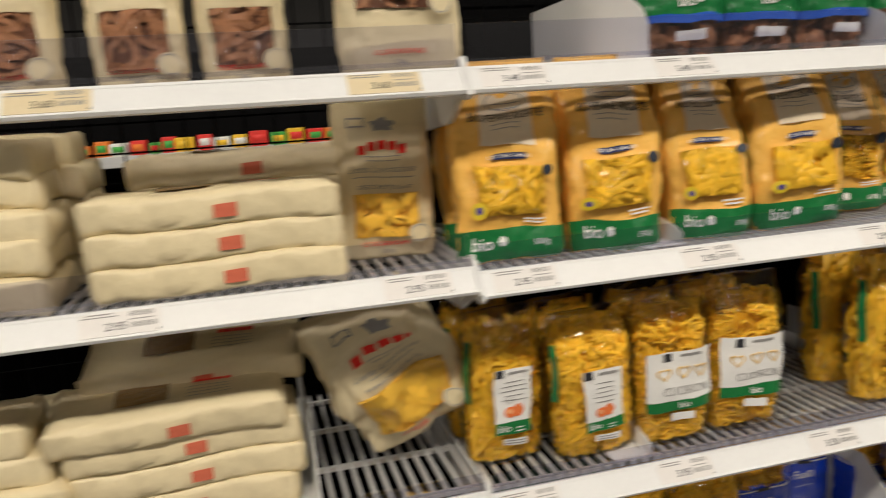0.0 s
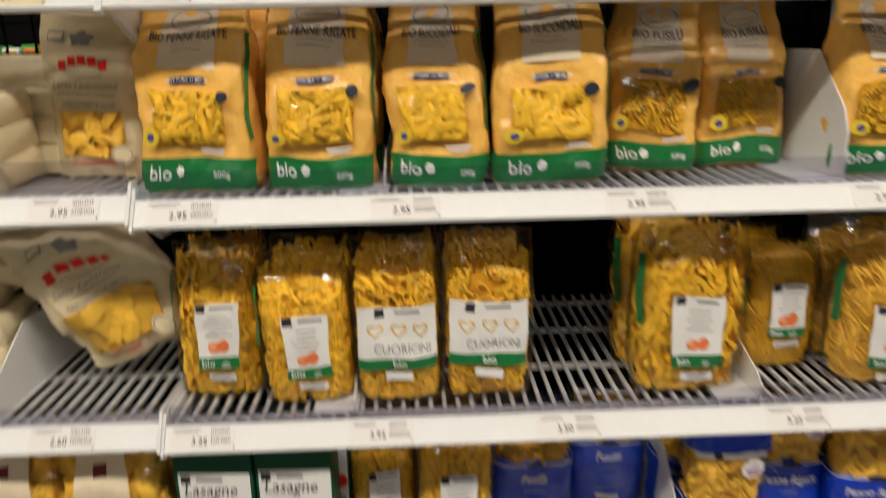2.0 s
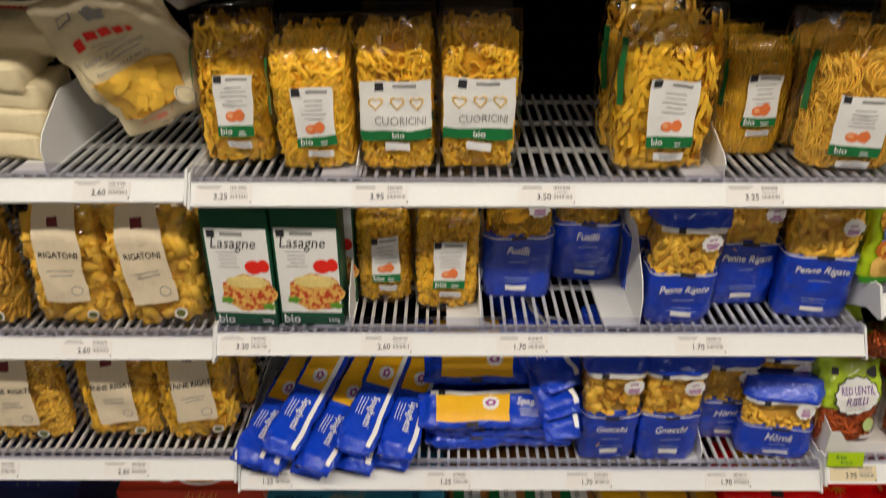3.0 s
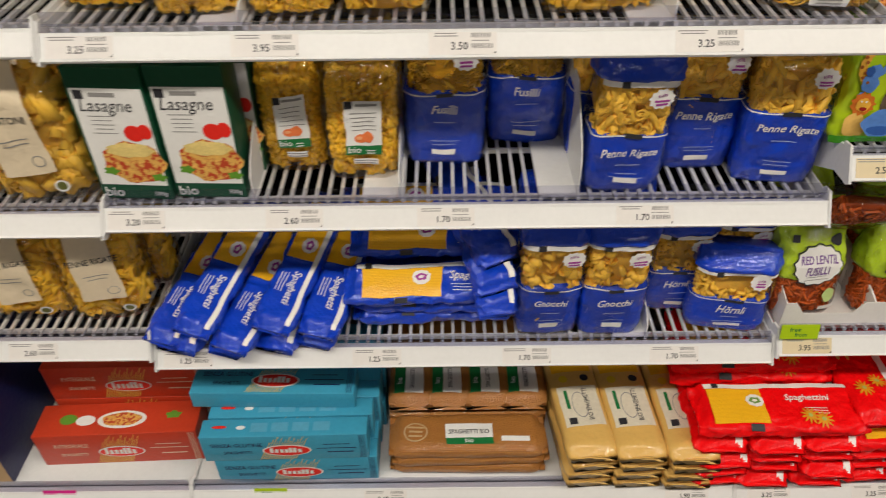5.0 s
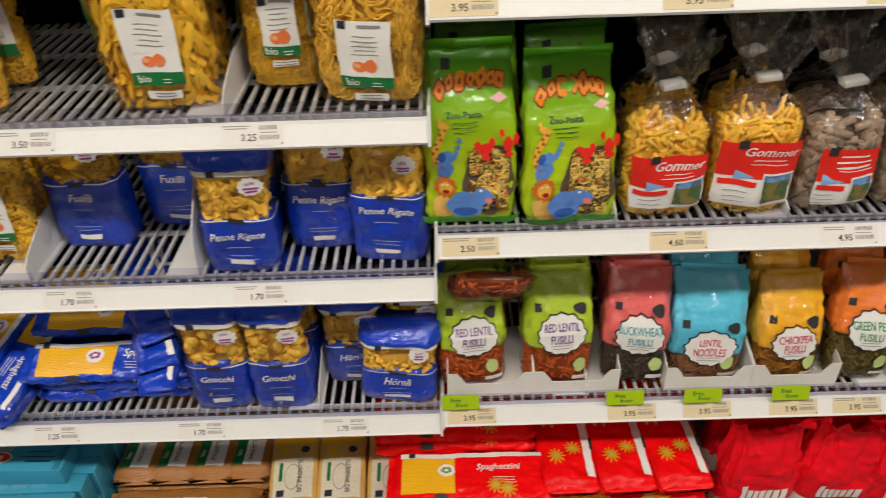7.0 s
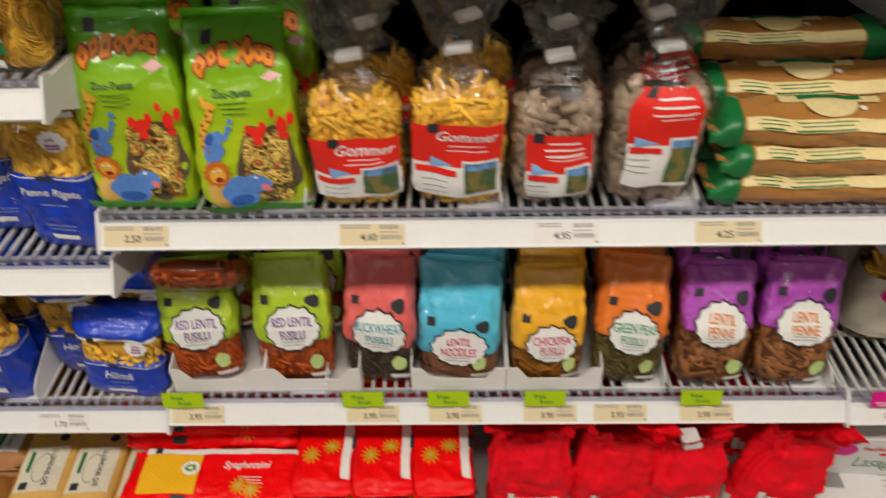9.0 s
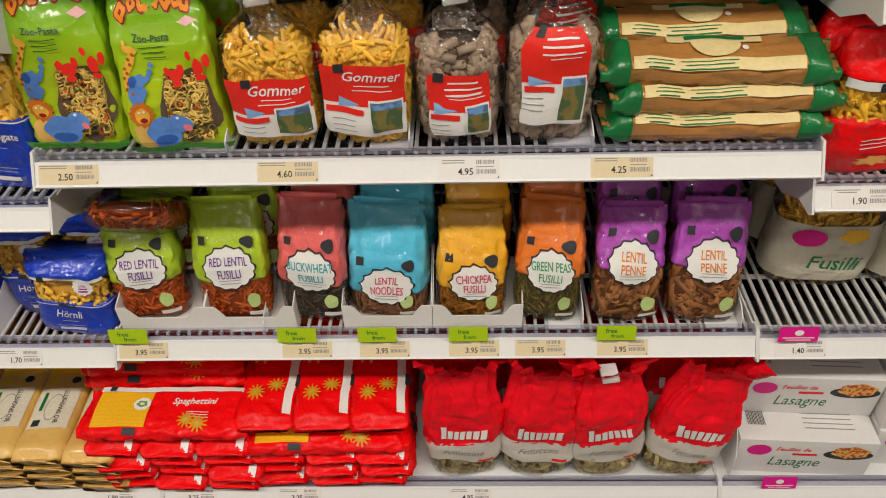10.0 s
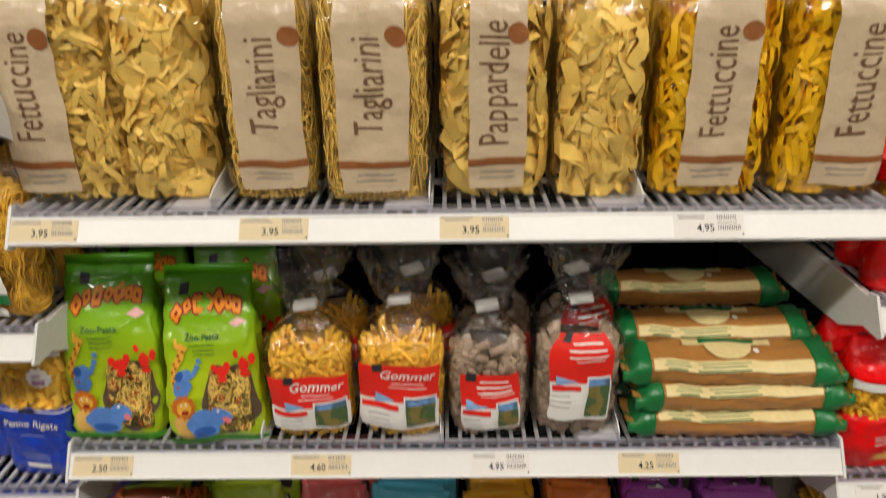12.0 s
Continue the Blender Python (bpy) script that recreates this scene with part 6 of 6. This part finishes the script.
# ---- bay three ----
z = TOP["F"]
for k, (x, y, rz, ry) in enumerate(((1.044, 0.082, 2, 0), (1.180, 0.075, 2, -1))):
    bag = at(zoo_bag(0.130, (0.228, 0.216)[k], 70 + k), x, y, z, -3, ry, rz)
    row_behind(bag, x + 0.01, y + 0.02, z, 1, 0.085, seed=k)
for k, (x, kind, tone, n, lo, hi, w) in enumerate(((1.307, "macaroni", "pale", 300, 0.08, 0.40, 0.114), (1.429, "macaroni", "pale", 300, 0.08, 0.45, 0.116), (1.544, "rye_tube", "grey", 240, 0.07, 0.42, 0.108), (1.658, "rye_tube", "grey", 240, 0.13, 0.60, 0.114))):
    bag = at(tied_bag(kind, tone, n, lo, hi, 80 + k, w, (0.250, 0.260, 0.246, 0.260)[k], k < 2), x, 0.082, z, 0, (0, 0, -1, 1)[k], (3, -4, 2, 0)[k])
    copy_thing(bag, pose(x + 0.012, 0.175, z, 0, 0, 20))
GREEN_CORE = mat("brown_spaghetti_wrap", (0.46, 0.21, 0.055), 0.3, var=0.08, bump=0.25, bscale=45, coat=0.4)


def green_end_pack(seed):
    sk = Log(0.285, 0.064, 0.040, "log", seed, 0.0034, 18)
    b = root("spaghetti_pack", "brown wholegrain spaghetti pack with green ends", "spaghetti pack", "green-ended spaghetti packs")
    part("wrapper", sk.shell(nt=44, nv=56, wrinkle=-0.0030), GREEN_CORE, b)
    part("green_end", sk.shell(0.0012, 0.0, 0.12, 28, 10), GREEN, b, "green end wrap")
    part("green_end", sk.shell(0.0012, 0.85, 1.0, 28, 12), GREEN, b, "green end wrap")
    part("cream_band", patch(sk, -0.74, 0.68, 0.03, 0.24, 0.0012), mat("cream_print", (0.76, 0.62, 0.30), 0.4), b, "cream edge band")
    part("small_print", join(bars(sk, -0.52, 0.17, 0.04, 3, 0.004, 0.0011, 0.0018, seed), bars(sk, -0.1, 0.17, 0.07, 3, 0.004, 0.0011, 0.0018, seed + 1)), GREEN, b, smooth=False)
    part("title_plate", join(disc(sk, -0.02, 0.66, 0.030, 0.025, 0.0014, 24), patch(sk, -0.42, 0.38, 0.66, 0.84, 0.0014)), mat("cream_print", (0.76, 0.62, 0.30)), b, "cream title plate")
    part("title_print", bars(sk, -0.02, 0.77, 0.085, 1, 0.004, 0.008, 0.0022, 1), GREEN, b, smooth=False)
    part("dot", disc(sk, 0.22, 0.50, 0.004, 0.004, 0.0018), WHITE, b)
    return b


ge = green_end_pack(90)
ge.matrix_world = pose(1.868, 0.068, z + 0.022, -84, 0, 0) @ pose(0, 0, -0.032)
for x, y, zz, rx, rz in ((1.874, 0.070, 0.061, -80, 1), (1.858, 0.074, 0.098, -76, -1), (1.852, 0.140, 0.112, -76, 0), (1.848, 0.240, 0.128, -82, 0), (1.868, 0.165, 0.022, -88, 0), (1.868, 0.165, 0.064, -88, 0)):
    copy_thing(ge, pose(x, y, z + zz, rx, 0, rz) @ pose(0, 0, -0.032))

z = TOP["G"]
K = {n: mat("top_" + n, c, 0.34, var=0.07, bump=0.28, bscale=38, coat=0.45, pattern=("cells", tuple(min(1, q * 0.86 + 0.06) for q in c), 260), spec=0.35) for n, c in
     (("lime", (0.46, 0.64, 0.010)), ("coral", (0.86, 0.14, 0.13)), ("sky", (0.09, 0.58, 0.82)), ("amber", (0.95, 0.47, 0.006)), ("orange", (0.90, 0.21, 0.012)), ("violet", (0.46, 0.065, 0.50)))}
INKS = {n: mat("ink_" + n, c, 0.5) for n, c in (("violet", (0.16, 0.05, 0.28)), ("teal", (0.03, 0.35, 0.42)), ("rose", (0.65, 0.06, 0.14)), ("orange", (0.80, 0.25, 0.03)), ("green", (0.04, 0.30, 0.12)))}
tr = tray(0.140)
at(tr, 1.072, 0.040, z + 0.001)
for x in (1.212, 1.427, 1.568):
    copy_thing(tr, pose(x, 0.040, z + 0.001))
PULSE = (("small red lentil pasta bag with lime green top", "lime", ("RED LENTIL", "FUSILLI"), "small_spiral", "lentil", "violet", 1.042, 0.095, 0.122, 0.178, 5, 0.4, 0.40),
         ("small red lentil pasta bag with lime green top", "lime", ("RED LENTIL", "FUSILLI"), "small_spiral", "lentil", "violet", 1.184, 0.090, 0.124, 0.188, 2, 0.4, 0.40),
         ("small buckwheat pasta bag with coral patterned top", "coral", ("BUCKWHEAT", "FUSILLI"), "small_spiral", "dark", "teal", 1.312, 0.090, 0.116, 0.192, -6, 0.36, 0.36),
         ("small lentil noodle bag with sky blue top", "sky", ("LENTIL", "NOODLES"), "thread", "spelt", "rose", 1.428, 0.092, 0.136, 0.180, -6, 0.27, 0.24),
         ("small chickpea pasta bag with amber top", "amber", ("CHICKPEA", "FUSILLI"), "small_spiral", "chick", "rose", 1.559, 0.088, 0.118, 0.170, 0, 0.37, 0.30),
         ("small green pea pasta bag with orange top", "orange", ("GREEN PEAS", "FUSILLI"), "small_spiral", "olive", "green", 1.678, 0.082, 0.112, 0.188, -8, 0.45, 0.38),
         ("small lentil pasta bag with violet patterned top", "violet", ("LENTIL", "PENNE"), "penne", "brown", "orange", 1.800, 0.080, 0.116, 0.178, -3, 0.54, 0.47),
         ("small lentil pasta bag with violet patterned top", "violet", ("LENTIL", "PENNE"), "penne", "brown", "orange", 1.918, 0.078, 0.120, 0.184, -4, 0.54, 0.47))
for k, (lab, top, lines, kind, tone, ink, x, y, w, h, rz, low, lab_v) in enumerate(PULSE):
    bag = at(pulse_bag(lab, K[top], lines, kind, tone, INKS[ink], w * 0.92, h * 1.03, 100 + k, low, 260 if kind != "penne" else 150, lab_v), x, y, z + 0.003, -4, 0, rz)
    copy_thing(bag, pose(x + 0.012, y + 0.085, z + 0.020, -2, 0, rz + 7))
back, bsk2 = clear_bag("clear red lentil pasta bag lying on another", "small_spiral", "lentil", 200, 0.125, 0.150, 0.055, 130)
at(back, 1.060, 0.150, z + 0.150, 50, 4, 6)
z = TOP["H"]
for title, kind, tone, n, x, y, w, rz, u0, u1, sd in (("Fettuccine", "ribbon", "cream", 260, 1.045, 0.100, 0.150, 4, -0.85, 0.15, 120), ("", "wide_ribbon", "cream", 150, 1.163, 0.100, 0.118, 3, 0, 0, 121), ("Tagliarini", "thread", "cream", 600, 1.284, 0.098, 0.112, 2, -0.62, 0.75, 122),
                                                      ("Tagliarini", "thread", "cream", 650, 1.408, 0.086, 0.132, 2, -0.62, 0.60, 123), ("Pappardelle", "wide_ribbon", "cream", 160, 1.546, 0.098, 0.138, -1, -0.42, 0.52, 124), ("", "wide_ribbon", "cream", 150, 1.667, 0.092, 0.110, -4, 0, 0, 125),
                                                      ("Fettuccine", "ribbon", "egg", 280, 1.800, 0.098, 0.142, -2, -0.55, 0.50, 126), ("Fettuccine", "ribbon", "egg", 280, 1.940, 0.096, 0.132, -3, -0.40, 0.85, 127)):
    bag = at(kraft_noodle_bag(title, kind, tone, n, w * 0.955, 0.275, sd, u0, u1, not title), x, y, z, 0, 0, rz)
    copy_thing(bag, pose(x, y + 0.085, z, 0, 0, rz))

# ---- base shelf ----
z = BASE_Z + 0.027
blue_c = pasta_carton("light blue gluten-free spaghetti carton", CARTON_B, 0.290, 0.068, 0.038, ("SENZA GLUTINE", "SPAGHETTI"), CARTON_D, lid=mat("pale_blue_print", (0.10, 0.36, 0.52), 0.5), group="blue spaghetti cartons")
at(blue_c, 0.196, 0.006, z, 0, 0, 1)
for x, y, zz in ((0.183, 0.004, 0.0685), (0.196, 0.046, 0.0), (0.190, 0.046, 0.0685), (0.198, 0.086, 0.0), (0.200, 0.086, 0.0685), (0.205, 0.126, 0.0), (0.200, 0.126, 0.0685), (0.205, 0.166, 0.0), (0.205, 0.166, 0.0685), (0.205, 0.166, 0.137)):
    copy_thing(blue_c, pose(x, y, z + zz, 0, 0, 1))
copy_thing(blue_c, pose(0.160, 0.080, z + 0.157, -90, 0, -1) @ pose(0, 0, -0.034))

red_c = pasta_carton("brick red wholegrain spaghetti carton", CARTON_R, 0.295, 0.086, 0.072, ("INTEGRALE", "SPAGHETTI"), mat("pale_ink", (0.72, 0.55, 0.40), 0.5), group="red spaghetti cartons")
rl = Lid(0.295, 0.086, 0.072)
part("bowl_picture", disc(rl, 0.05, 0.45, 0.045, 0.024, 0.0008, 26), WHITE, red_c, "picture of a white bowl")
part("meal_picture", disc(rl, 0.05, 0.45, 0.036, 0.018, 0.0013, 22, 0.05), DISH, red_c)
part("vegetable_picture", join(disc(rl, -0.62, 0.5, 0.016, 0.014, 0.0008), disc(rl, 0.68, 0.55, 0.014, 0.010, 0.0008, 14, 0.2)), mat("leaf_print", (0.12, 0.30, 0.03)), red_c)
part("cheese_disc", disc(rl, -0.40, 0.45, 0.018, 0.014, 0.0009), WHITE, red_c)
at(red_c, -0.140, 0.066, z, 0, 0, 2)
copy_thing(red_c, pose(-0.130, 0.150, z + 0.0865, 0, 0, 1))
copy_thing(red_c, pose(-0.130, 0.150, z, 0, 0, 1))
# open shipping carton of navy boxes
ship = root("shipping_carton", "open navy and kraft shipping carton of spaghetti boxes", "carton")
at(ship, -0.475, 0.15, z)
part("front_wall", join(block(-0.14, 0.14, -0.160, -0.156, 0, 0.075)), KRAFT, ship, "torn kraft front", smooth=False)
part("side_wall", prism([(-0.16, 0), (-0.16, 0.16), (0.16, 0.30), (0.16, 0)], 0.140, 0.144), CARTON_D, ship, "navy side wall", smooth=False)
part("side_wall", prism([(-0.16, 0), (-0.16, 0.16), (0.16, 0.30), (0.16, 0)], -0.144, -0.140), CARTON_D, ship, "navy side wall", smooth=False)
part("rear_wall", block(-0.14, 0.14, 0.156, 0.160, 0, 0.30), CARTON_D, ship, smooth=False)
navy_c = pasta_carton("navy spaghettini carton in its shipping box", CARTON_D, 0.272, 0.075, 0.034, ("SPAGHETTINI",), WHITE, group="navy spaghetti cartons")
at(navy_c, -0.475, 0.015, z + 0.072)
for k in range(1, 8):
    copy_thing(navy_c, pose(-0.475, 0.015 + 0.036 * k, z + 0.072 + 0.004 * k))
for k in range(8):
    copy_thing(navy_c, pose(-0.475, 0.015 + 0.036 * k, z - 0.004 + 0.001))
# brown and tan long packs
brown = root("spaghetti_pack", "clear pack of brown spelt spaghetti with white label", "spaghetti pack", "brown spaghetti packs")
bsk = Log(0.285, 0.085, 0.034, "log", 140, 0.0020, 18)
part("spaghetti", bsk.shell(nt=28, nv=36), BROWN, brown)
part("label", patch(bsk, -0.28, 0.32, 0.30, 0.66, 0.0012), WHITE, brown, "white paper label")
part("label_band", patch(bsk, -0.28, 0.32, 0.16, 0.31, 0.0014), GREEN, brown, "green band")
part("title", words(bsk, "SPAGHETTI BIO", 0.02, 0.45, 0.0125, 0.0019, wide=0.85), INK, brown, smooth=False)
part("band_lettering", words(bsk, "bio", 0.02, 0.235, 0.012, 0.0021), WHITE, brown, smooth=False)
part("round_print", disc(bsk, -0.66, 0.45, 0.022, 0.020, 0.0012, 24, inner=0.86), mat("pale_ring", (0.55, 0.38, 0.20), 0.5), brown)
part("round_lettering", bars(bsk, -0.66, 0.56, 0.032, 3, 0.009, 0.004, 0.0014, 2), mat("pale_ring", (0.55, 0.38, 0.20)), brown, smooth=False)
part("weight_slip", patch(bsk, 0.42, 0.78, 0.22, 0.34, 0.0014), WHITE, brown)
brown.matrix_world = pose(0.505, 0.030, z + 0.070, -90, 0, 0) @ pose(0, 0, -0.042)
for x, y, zz, rz in ((0.510, 0.032, 0.045, 1), (0.505, 0.034, 0.018, -1)):
    copy_thing(brown, pose(x, y, z + zz, -90, 0, rz) @ pose(0, 0, -0.042))
end_label = copy_thing(brown, pose(0.400, 0.225, z + 0.084, 0, 0, 90) @ pose(0, 0, 0, -90, 0, 0) @ pose(0, 0, -0.042))
for o in list(end_label.children):
    if not o.name.startswith("spaghetti"):
        bpy.data.objects.remove(o)
part("label", patch(bsk, -0.84, -0.22, 0.22, 0.62, 0.0012), WHITE, end_label, "white paper label")
part("label_band", patch(bsk, -0.84, -0.22, 0.62, 0.86, 0.0014), GREEN, end_label, "green band")
part("title", words(bsk, "SPAGHETTI BIO", -0.53, 0.46, 0.0115, 0.0019, wide=0.85), INK, end_label, smooth=False)
part("band_lettering", words(bsk, "bio", -0.64, 0.74, 0.013, 0.0021), WHITE, end_label, smooth=False)
for k in range(4):
    for lv in range(3):
        if k == 0 and lv == 2:
            continue
        copy_thing(end_label, pose(0.400 + 0.072 * k, 0.225, z + 0.018 + 0.033 * lv, 0, 0, 90) @ pose(0, 0, 0, -90, 0, 0) @ pose(0, 0, -0.042))
tan = root("spaghetti_pack", "warm yellow organic spaghetti pack with cream label", "spaghetti pack", "yellow spaghetti packs")
tsk = Log(0.285, 0.090, 0.032, "log", 141, 0.0018, 18)
part("wrapper", tsk.shell(nt=28, nv=36), TAN, tan)
part("label", patch(tsk, -0.58, 0.05, 0.10, 0.90, 0.0012), mat("pale_cream_label", (0.72, 0.66, 0.52), 0.45), tan, "cream label")
part("title", words(tsk, "BIO SPAGHETTI", -0.25, 0.36, 0.0125, 0.0018, wide=0.85), INK, tan, smooth=False)
part("brand_line", bars(tsk, -0.16, 0.75, 0.05, 1, 0.004, 0.006, 0.0018, 1), GREEN, tan, smooth=False)
part("ornament", disc(tsk, -0.25, 0.52, 0.030, 0.014, 0.0017, 24, inner=0.93), INK_G, tan, smooth=False)
emblem(tsk, -0.50, 0.74, 0.014, tan, 0.0020)
part("seal", join(disc(tsk, 0.18, 0.28, 0.008, 0.008, 0.0014)), mat("slate_seal", (0.06, 0.08, 0.13)), tan)
part("stamp", disc(tsk, 0.18, 0.72, 0.008, 0.008, 0.0014), mat("stamp_yellow", (0.75, 0.55, 0.03)), tan)
part("window", patch(tsk, 0.30, 0.75, 0.10, 0.90, 0.0010), GOLD, tan, "window with spaghetti")
for k, (x, y, rz) in enumerate(((0.708, 0.095, 95), (0.798, 0.093, 93), (0.892, 0.088, 91))):
    for lv in range(4):
        m = pose(x + 0.004 * (lv % 2), y + 0.003 * lv, z + 0.016 + 0.029 * (3 - lv), 0, 0, rz + (lv * 5) % 3) @ pose(0, 0, 0, -90, 0, 0) @ pose(0, 0, -0.045)
        if k == 0 and lv == 0:
            tan.matrix_world = m
        else:
            copy_thing(tan, m)
# red piles
RED_LABEL = "glossy red spaghettini pack with golden window, stacked in a pile"
rp = long_pack(RED_LABEL, RED, GOLD, "Spaghettini", 0.290, 0.105, 0.034, 150, -0.82, -0.18, group="red spaghettini packs in a pile")
rq = long_pack(RED_LABEL, RED, None, "", 0.290, 0.105, 0.034, 151, group="red spaghettini packs in a pile", sticker=False, band=False, crumple=0.004)
DAISY = mat("gold_flower_print", (0.72, 0.30, 0.012), 0.45)
for pk, spots in ((rp, ((0.30, 0.26), (0.44, 0.20))), (rq, ((-0.55, 0.70), (-0.42, 0.40)))):
    lg = Log(0.290, 0.105, 0.034, "log", 150 if pk == rp else 151, 0.0022 if pk == rp else 0.004, 20)
    for du, dv in spots:
        part("flower_print", disc(lg, du, dv, 0.0125, 0.0115, 0.0018, 54, 0.42, lobes=11), DAISY, pk, "gold sheaf print", smooth=False)
        part("sheaf_core", disc(lg, du, dv, 0.0038, 0.0038, 0.0024, 12), mat("pale_olive_print", (0.45, 0.48, 0.12), 0.45), pk)
qsk = Log(0.290, 0.105, 0.034, "log", 151, 0.004, 20)
part("white_seam", patch(qsk, -0.82, 0.82, 0.10, 0.24, 0.0012), WHITE, rq, "white seam stripe")
part("wheat_print", join(*[disc(qsk, 0.10 + 0.13 * math.cos(a), 0.74 + 0.12 * math.sin(a), 0.011, 0.0035, 0.0014, 10) for a in (0, 1.2, 2.4, 3.6, 4.8)]), mat("wheat_print", (0.78, 0.42, 0.10), 0.45), rq)
rp.matrix_world = pose(1.036, 0.008, z + 0.165, -88, 0, 0) @ pose(0, 0, -0.052)
rr = random.Random(12)
def red_end_on(x, y, zz, rz=91.0, tip=0.0):
    return pose(x, y, z + zz, tip, 0, rz) @ pose(0, 0, 0, -90, 0, 0) @ pose(0, 0, -0.052)


re = long_pack("crumpled glossy red spaghettini pack, end to the front", RED, None, "", 0.285, 0.098, 0.036, 152, group="red spaghettini packs in a pile", sticker=False, band=False, crumple=0.0065)
esk = Log(0.285, 0.098, 0.036, "log", 152, 0.0065, 20)
part("white_seam", patch(esk, -0.97, 0.82, 0.12, 0.25, 0.0014), WHITE, re, "white seam stripe")
re.matrix_world = red_end_on(0.945, 0.098, 0.019, 93)
for lv in range(4):
    for k in range(3):
        if lv or k:
            copy_thing(re, red_end_on(0.945 + 0.097 * k + rr.uniform(-0.008, 0.008), 0.098 + rr.uniform(-0.012, 0.006), 0.019 + 0.033 * lv, 91 + rr.uniform(-4, 4), rr.uniform(-2, 2)))
        if lv < 3:
            copy_thing(re, red_end_on(1.212 + 0.096 * k + rr.uniform(-0.006, 0.006), 0.102 + rr.uniform(-0.010, 0.006), 0.019 + 0.033 * lv, 91 + rr.uniform(-4, 4), rr.uniform(-2, 2)))
copy_thing(rp, pose(1.305, 0.012, z + 0.120, -84, 0, 1) @ pose(0, 0, -0.052))
copy_thing(rp, pose(1.308, 0.150, z + 0.130, -90, 0, 1) @ pose(0, 0, -0.052))
for y, zz, rx in ((0.115, 0.172, -86), (0.120, 0.200, -84), (0.130, 0.230, -82)):
    copy_thing(rp, pose(1.012, y, z + zz, rx, 0, 0) @ pose(0, 0, -0.052))
for lv in range(2):
    copy_thing(rp, pose(1.308, 0.16, z + 0.215 + 0.033 * lv, -90, 0, rr.uniform(-2, 2)) @ pose(0, 0, -0.052))
for k, x in enumerate((1.208, 1.303, 1.398)):
    m = pose(x, 0.112, z + 0.170, 4, 0, 91 + k) @ pose(0, 0, 0, -90, 0, 0) @ pose(0, 0, -0.052)
    if k == 0:
        rq.matrix_world = m
    else:
        copy_thing(rq, m)
for k, (x, rz, ry, h) in enumerate(((1.545, 2, -1, 0.292), (1.672, -3, 2, 0.290), (1.800, 4, -5, 0.292), (1.925, -4, 7, 0.292))):
    bag = at(fettuccine_bag(160 + k, 0.130, h + 0.008, k == 2), x, 0.020, z, 0, ry, rz)
    copy_thing(bag, pose(x + 0.01, 0.125, z, 0, 0, rz))
# ---- bay four ----
wb = at(white_lasagne_box(), 2.145, 0.045, z, 0, 0, -3)
copy_thing(wb, pose(2.150, 0.105, z + 0.0955, 0, 0, -3))
copy_thing(wb, pose(2.390, 0.060, z, 0, 0, -3))
copy_thing(wb, pose(2.390, 0.065, z + 0.0955, 0, 0, -3))


def value_bag(w=0.160, h=0.190, seed=1):
    b, sk = clear_bag("large clear fusilli bag with white label", "fusilli", "pale", 170, w, h, 0.085, seed)
    part("label", sk.shell(0.0040, 0.08, 0.68, 40, 14, cap=False), mat("dull_white_film", (0.62, 0.58, 0.46), 0.35, bump=0.3, bscale=40), b, "white printed wrap")
    part("title", words(sk, "Fusilli", 0.20, 0.28, 0.036, 0.0052, slant=0.2), GREEN, b, "green printed title", smooth=False)
    part("brand_disc", disc(sk, -0.40, 0.55, 0.024, 0.018, 0.0052), PINK, b, "magenta brand oval")
    part("pasta_picture", disc(sk, 0.40, 0.58, 0.022, 0.014, 0.0052, 18, 0.15), PASTA["gold"], b)
    return b


zg = 0.568 + 0.0255
bag = at(value_bag(0.162, 0.195, 170), 2.128, 0.175, zg, 0, 0, -4)
copy_thing(bag, pose(2.30, 0.175, zg))
copy_thing(bag, pose(2.13, 0.270, zg))


def red_foot_bag(seed=1):
    b, sk = clear_bag("clear pasta bag with glossy red foot", "macaroni", "gold", 160, 0.120, 0.190, 0.066, seed)
    part("red_foot", sk.shell(0.0030, 0, 0.42, 40, 14), RED, b, "glossy red foot")
    part("red_top", sk.shell(0.0032, 0.72, 1.0, 40, 12), RED, b, "glossy red top")
    part("upper_band", patch(sk, -0.95, 0.95, 0.66, 0.73, 0.0044), WHITE, b, "white brand line")
    emblem(sk, -0.2, 0.69, 0.014, b, 0.005)
    part("wheat_print", disc(sk, 0.1, 0.12, 0.022, 0.008, 0.0046, 18, 0.3, lobes=8), mat("wheat_print", (0.78, 0.42, 0.10)), b)
    part("small_print", bars(sk, 0.0, 0.30, 0.05, 3, 0.006, 0.0014, 0.0046, seed), WHITE, b, smooth=False)
    return b


z4 = 0.856 + 0.0255
bag = at(red_foot_bag(180), 2.070, 0.078, z4, 0, 0, 4)
for x, y, zz in ((2.195, 0.078, z4), (2.32, 0.08, z4), (2.07, 0.15, z4), (2.075, 0.085, 1.1405), (2.20, 0.085, 1.1405), (2.08, 0.16, 1.1405)):
    copy_thing(bag, pose(x, y, zz, 0, 0, 3))
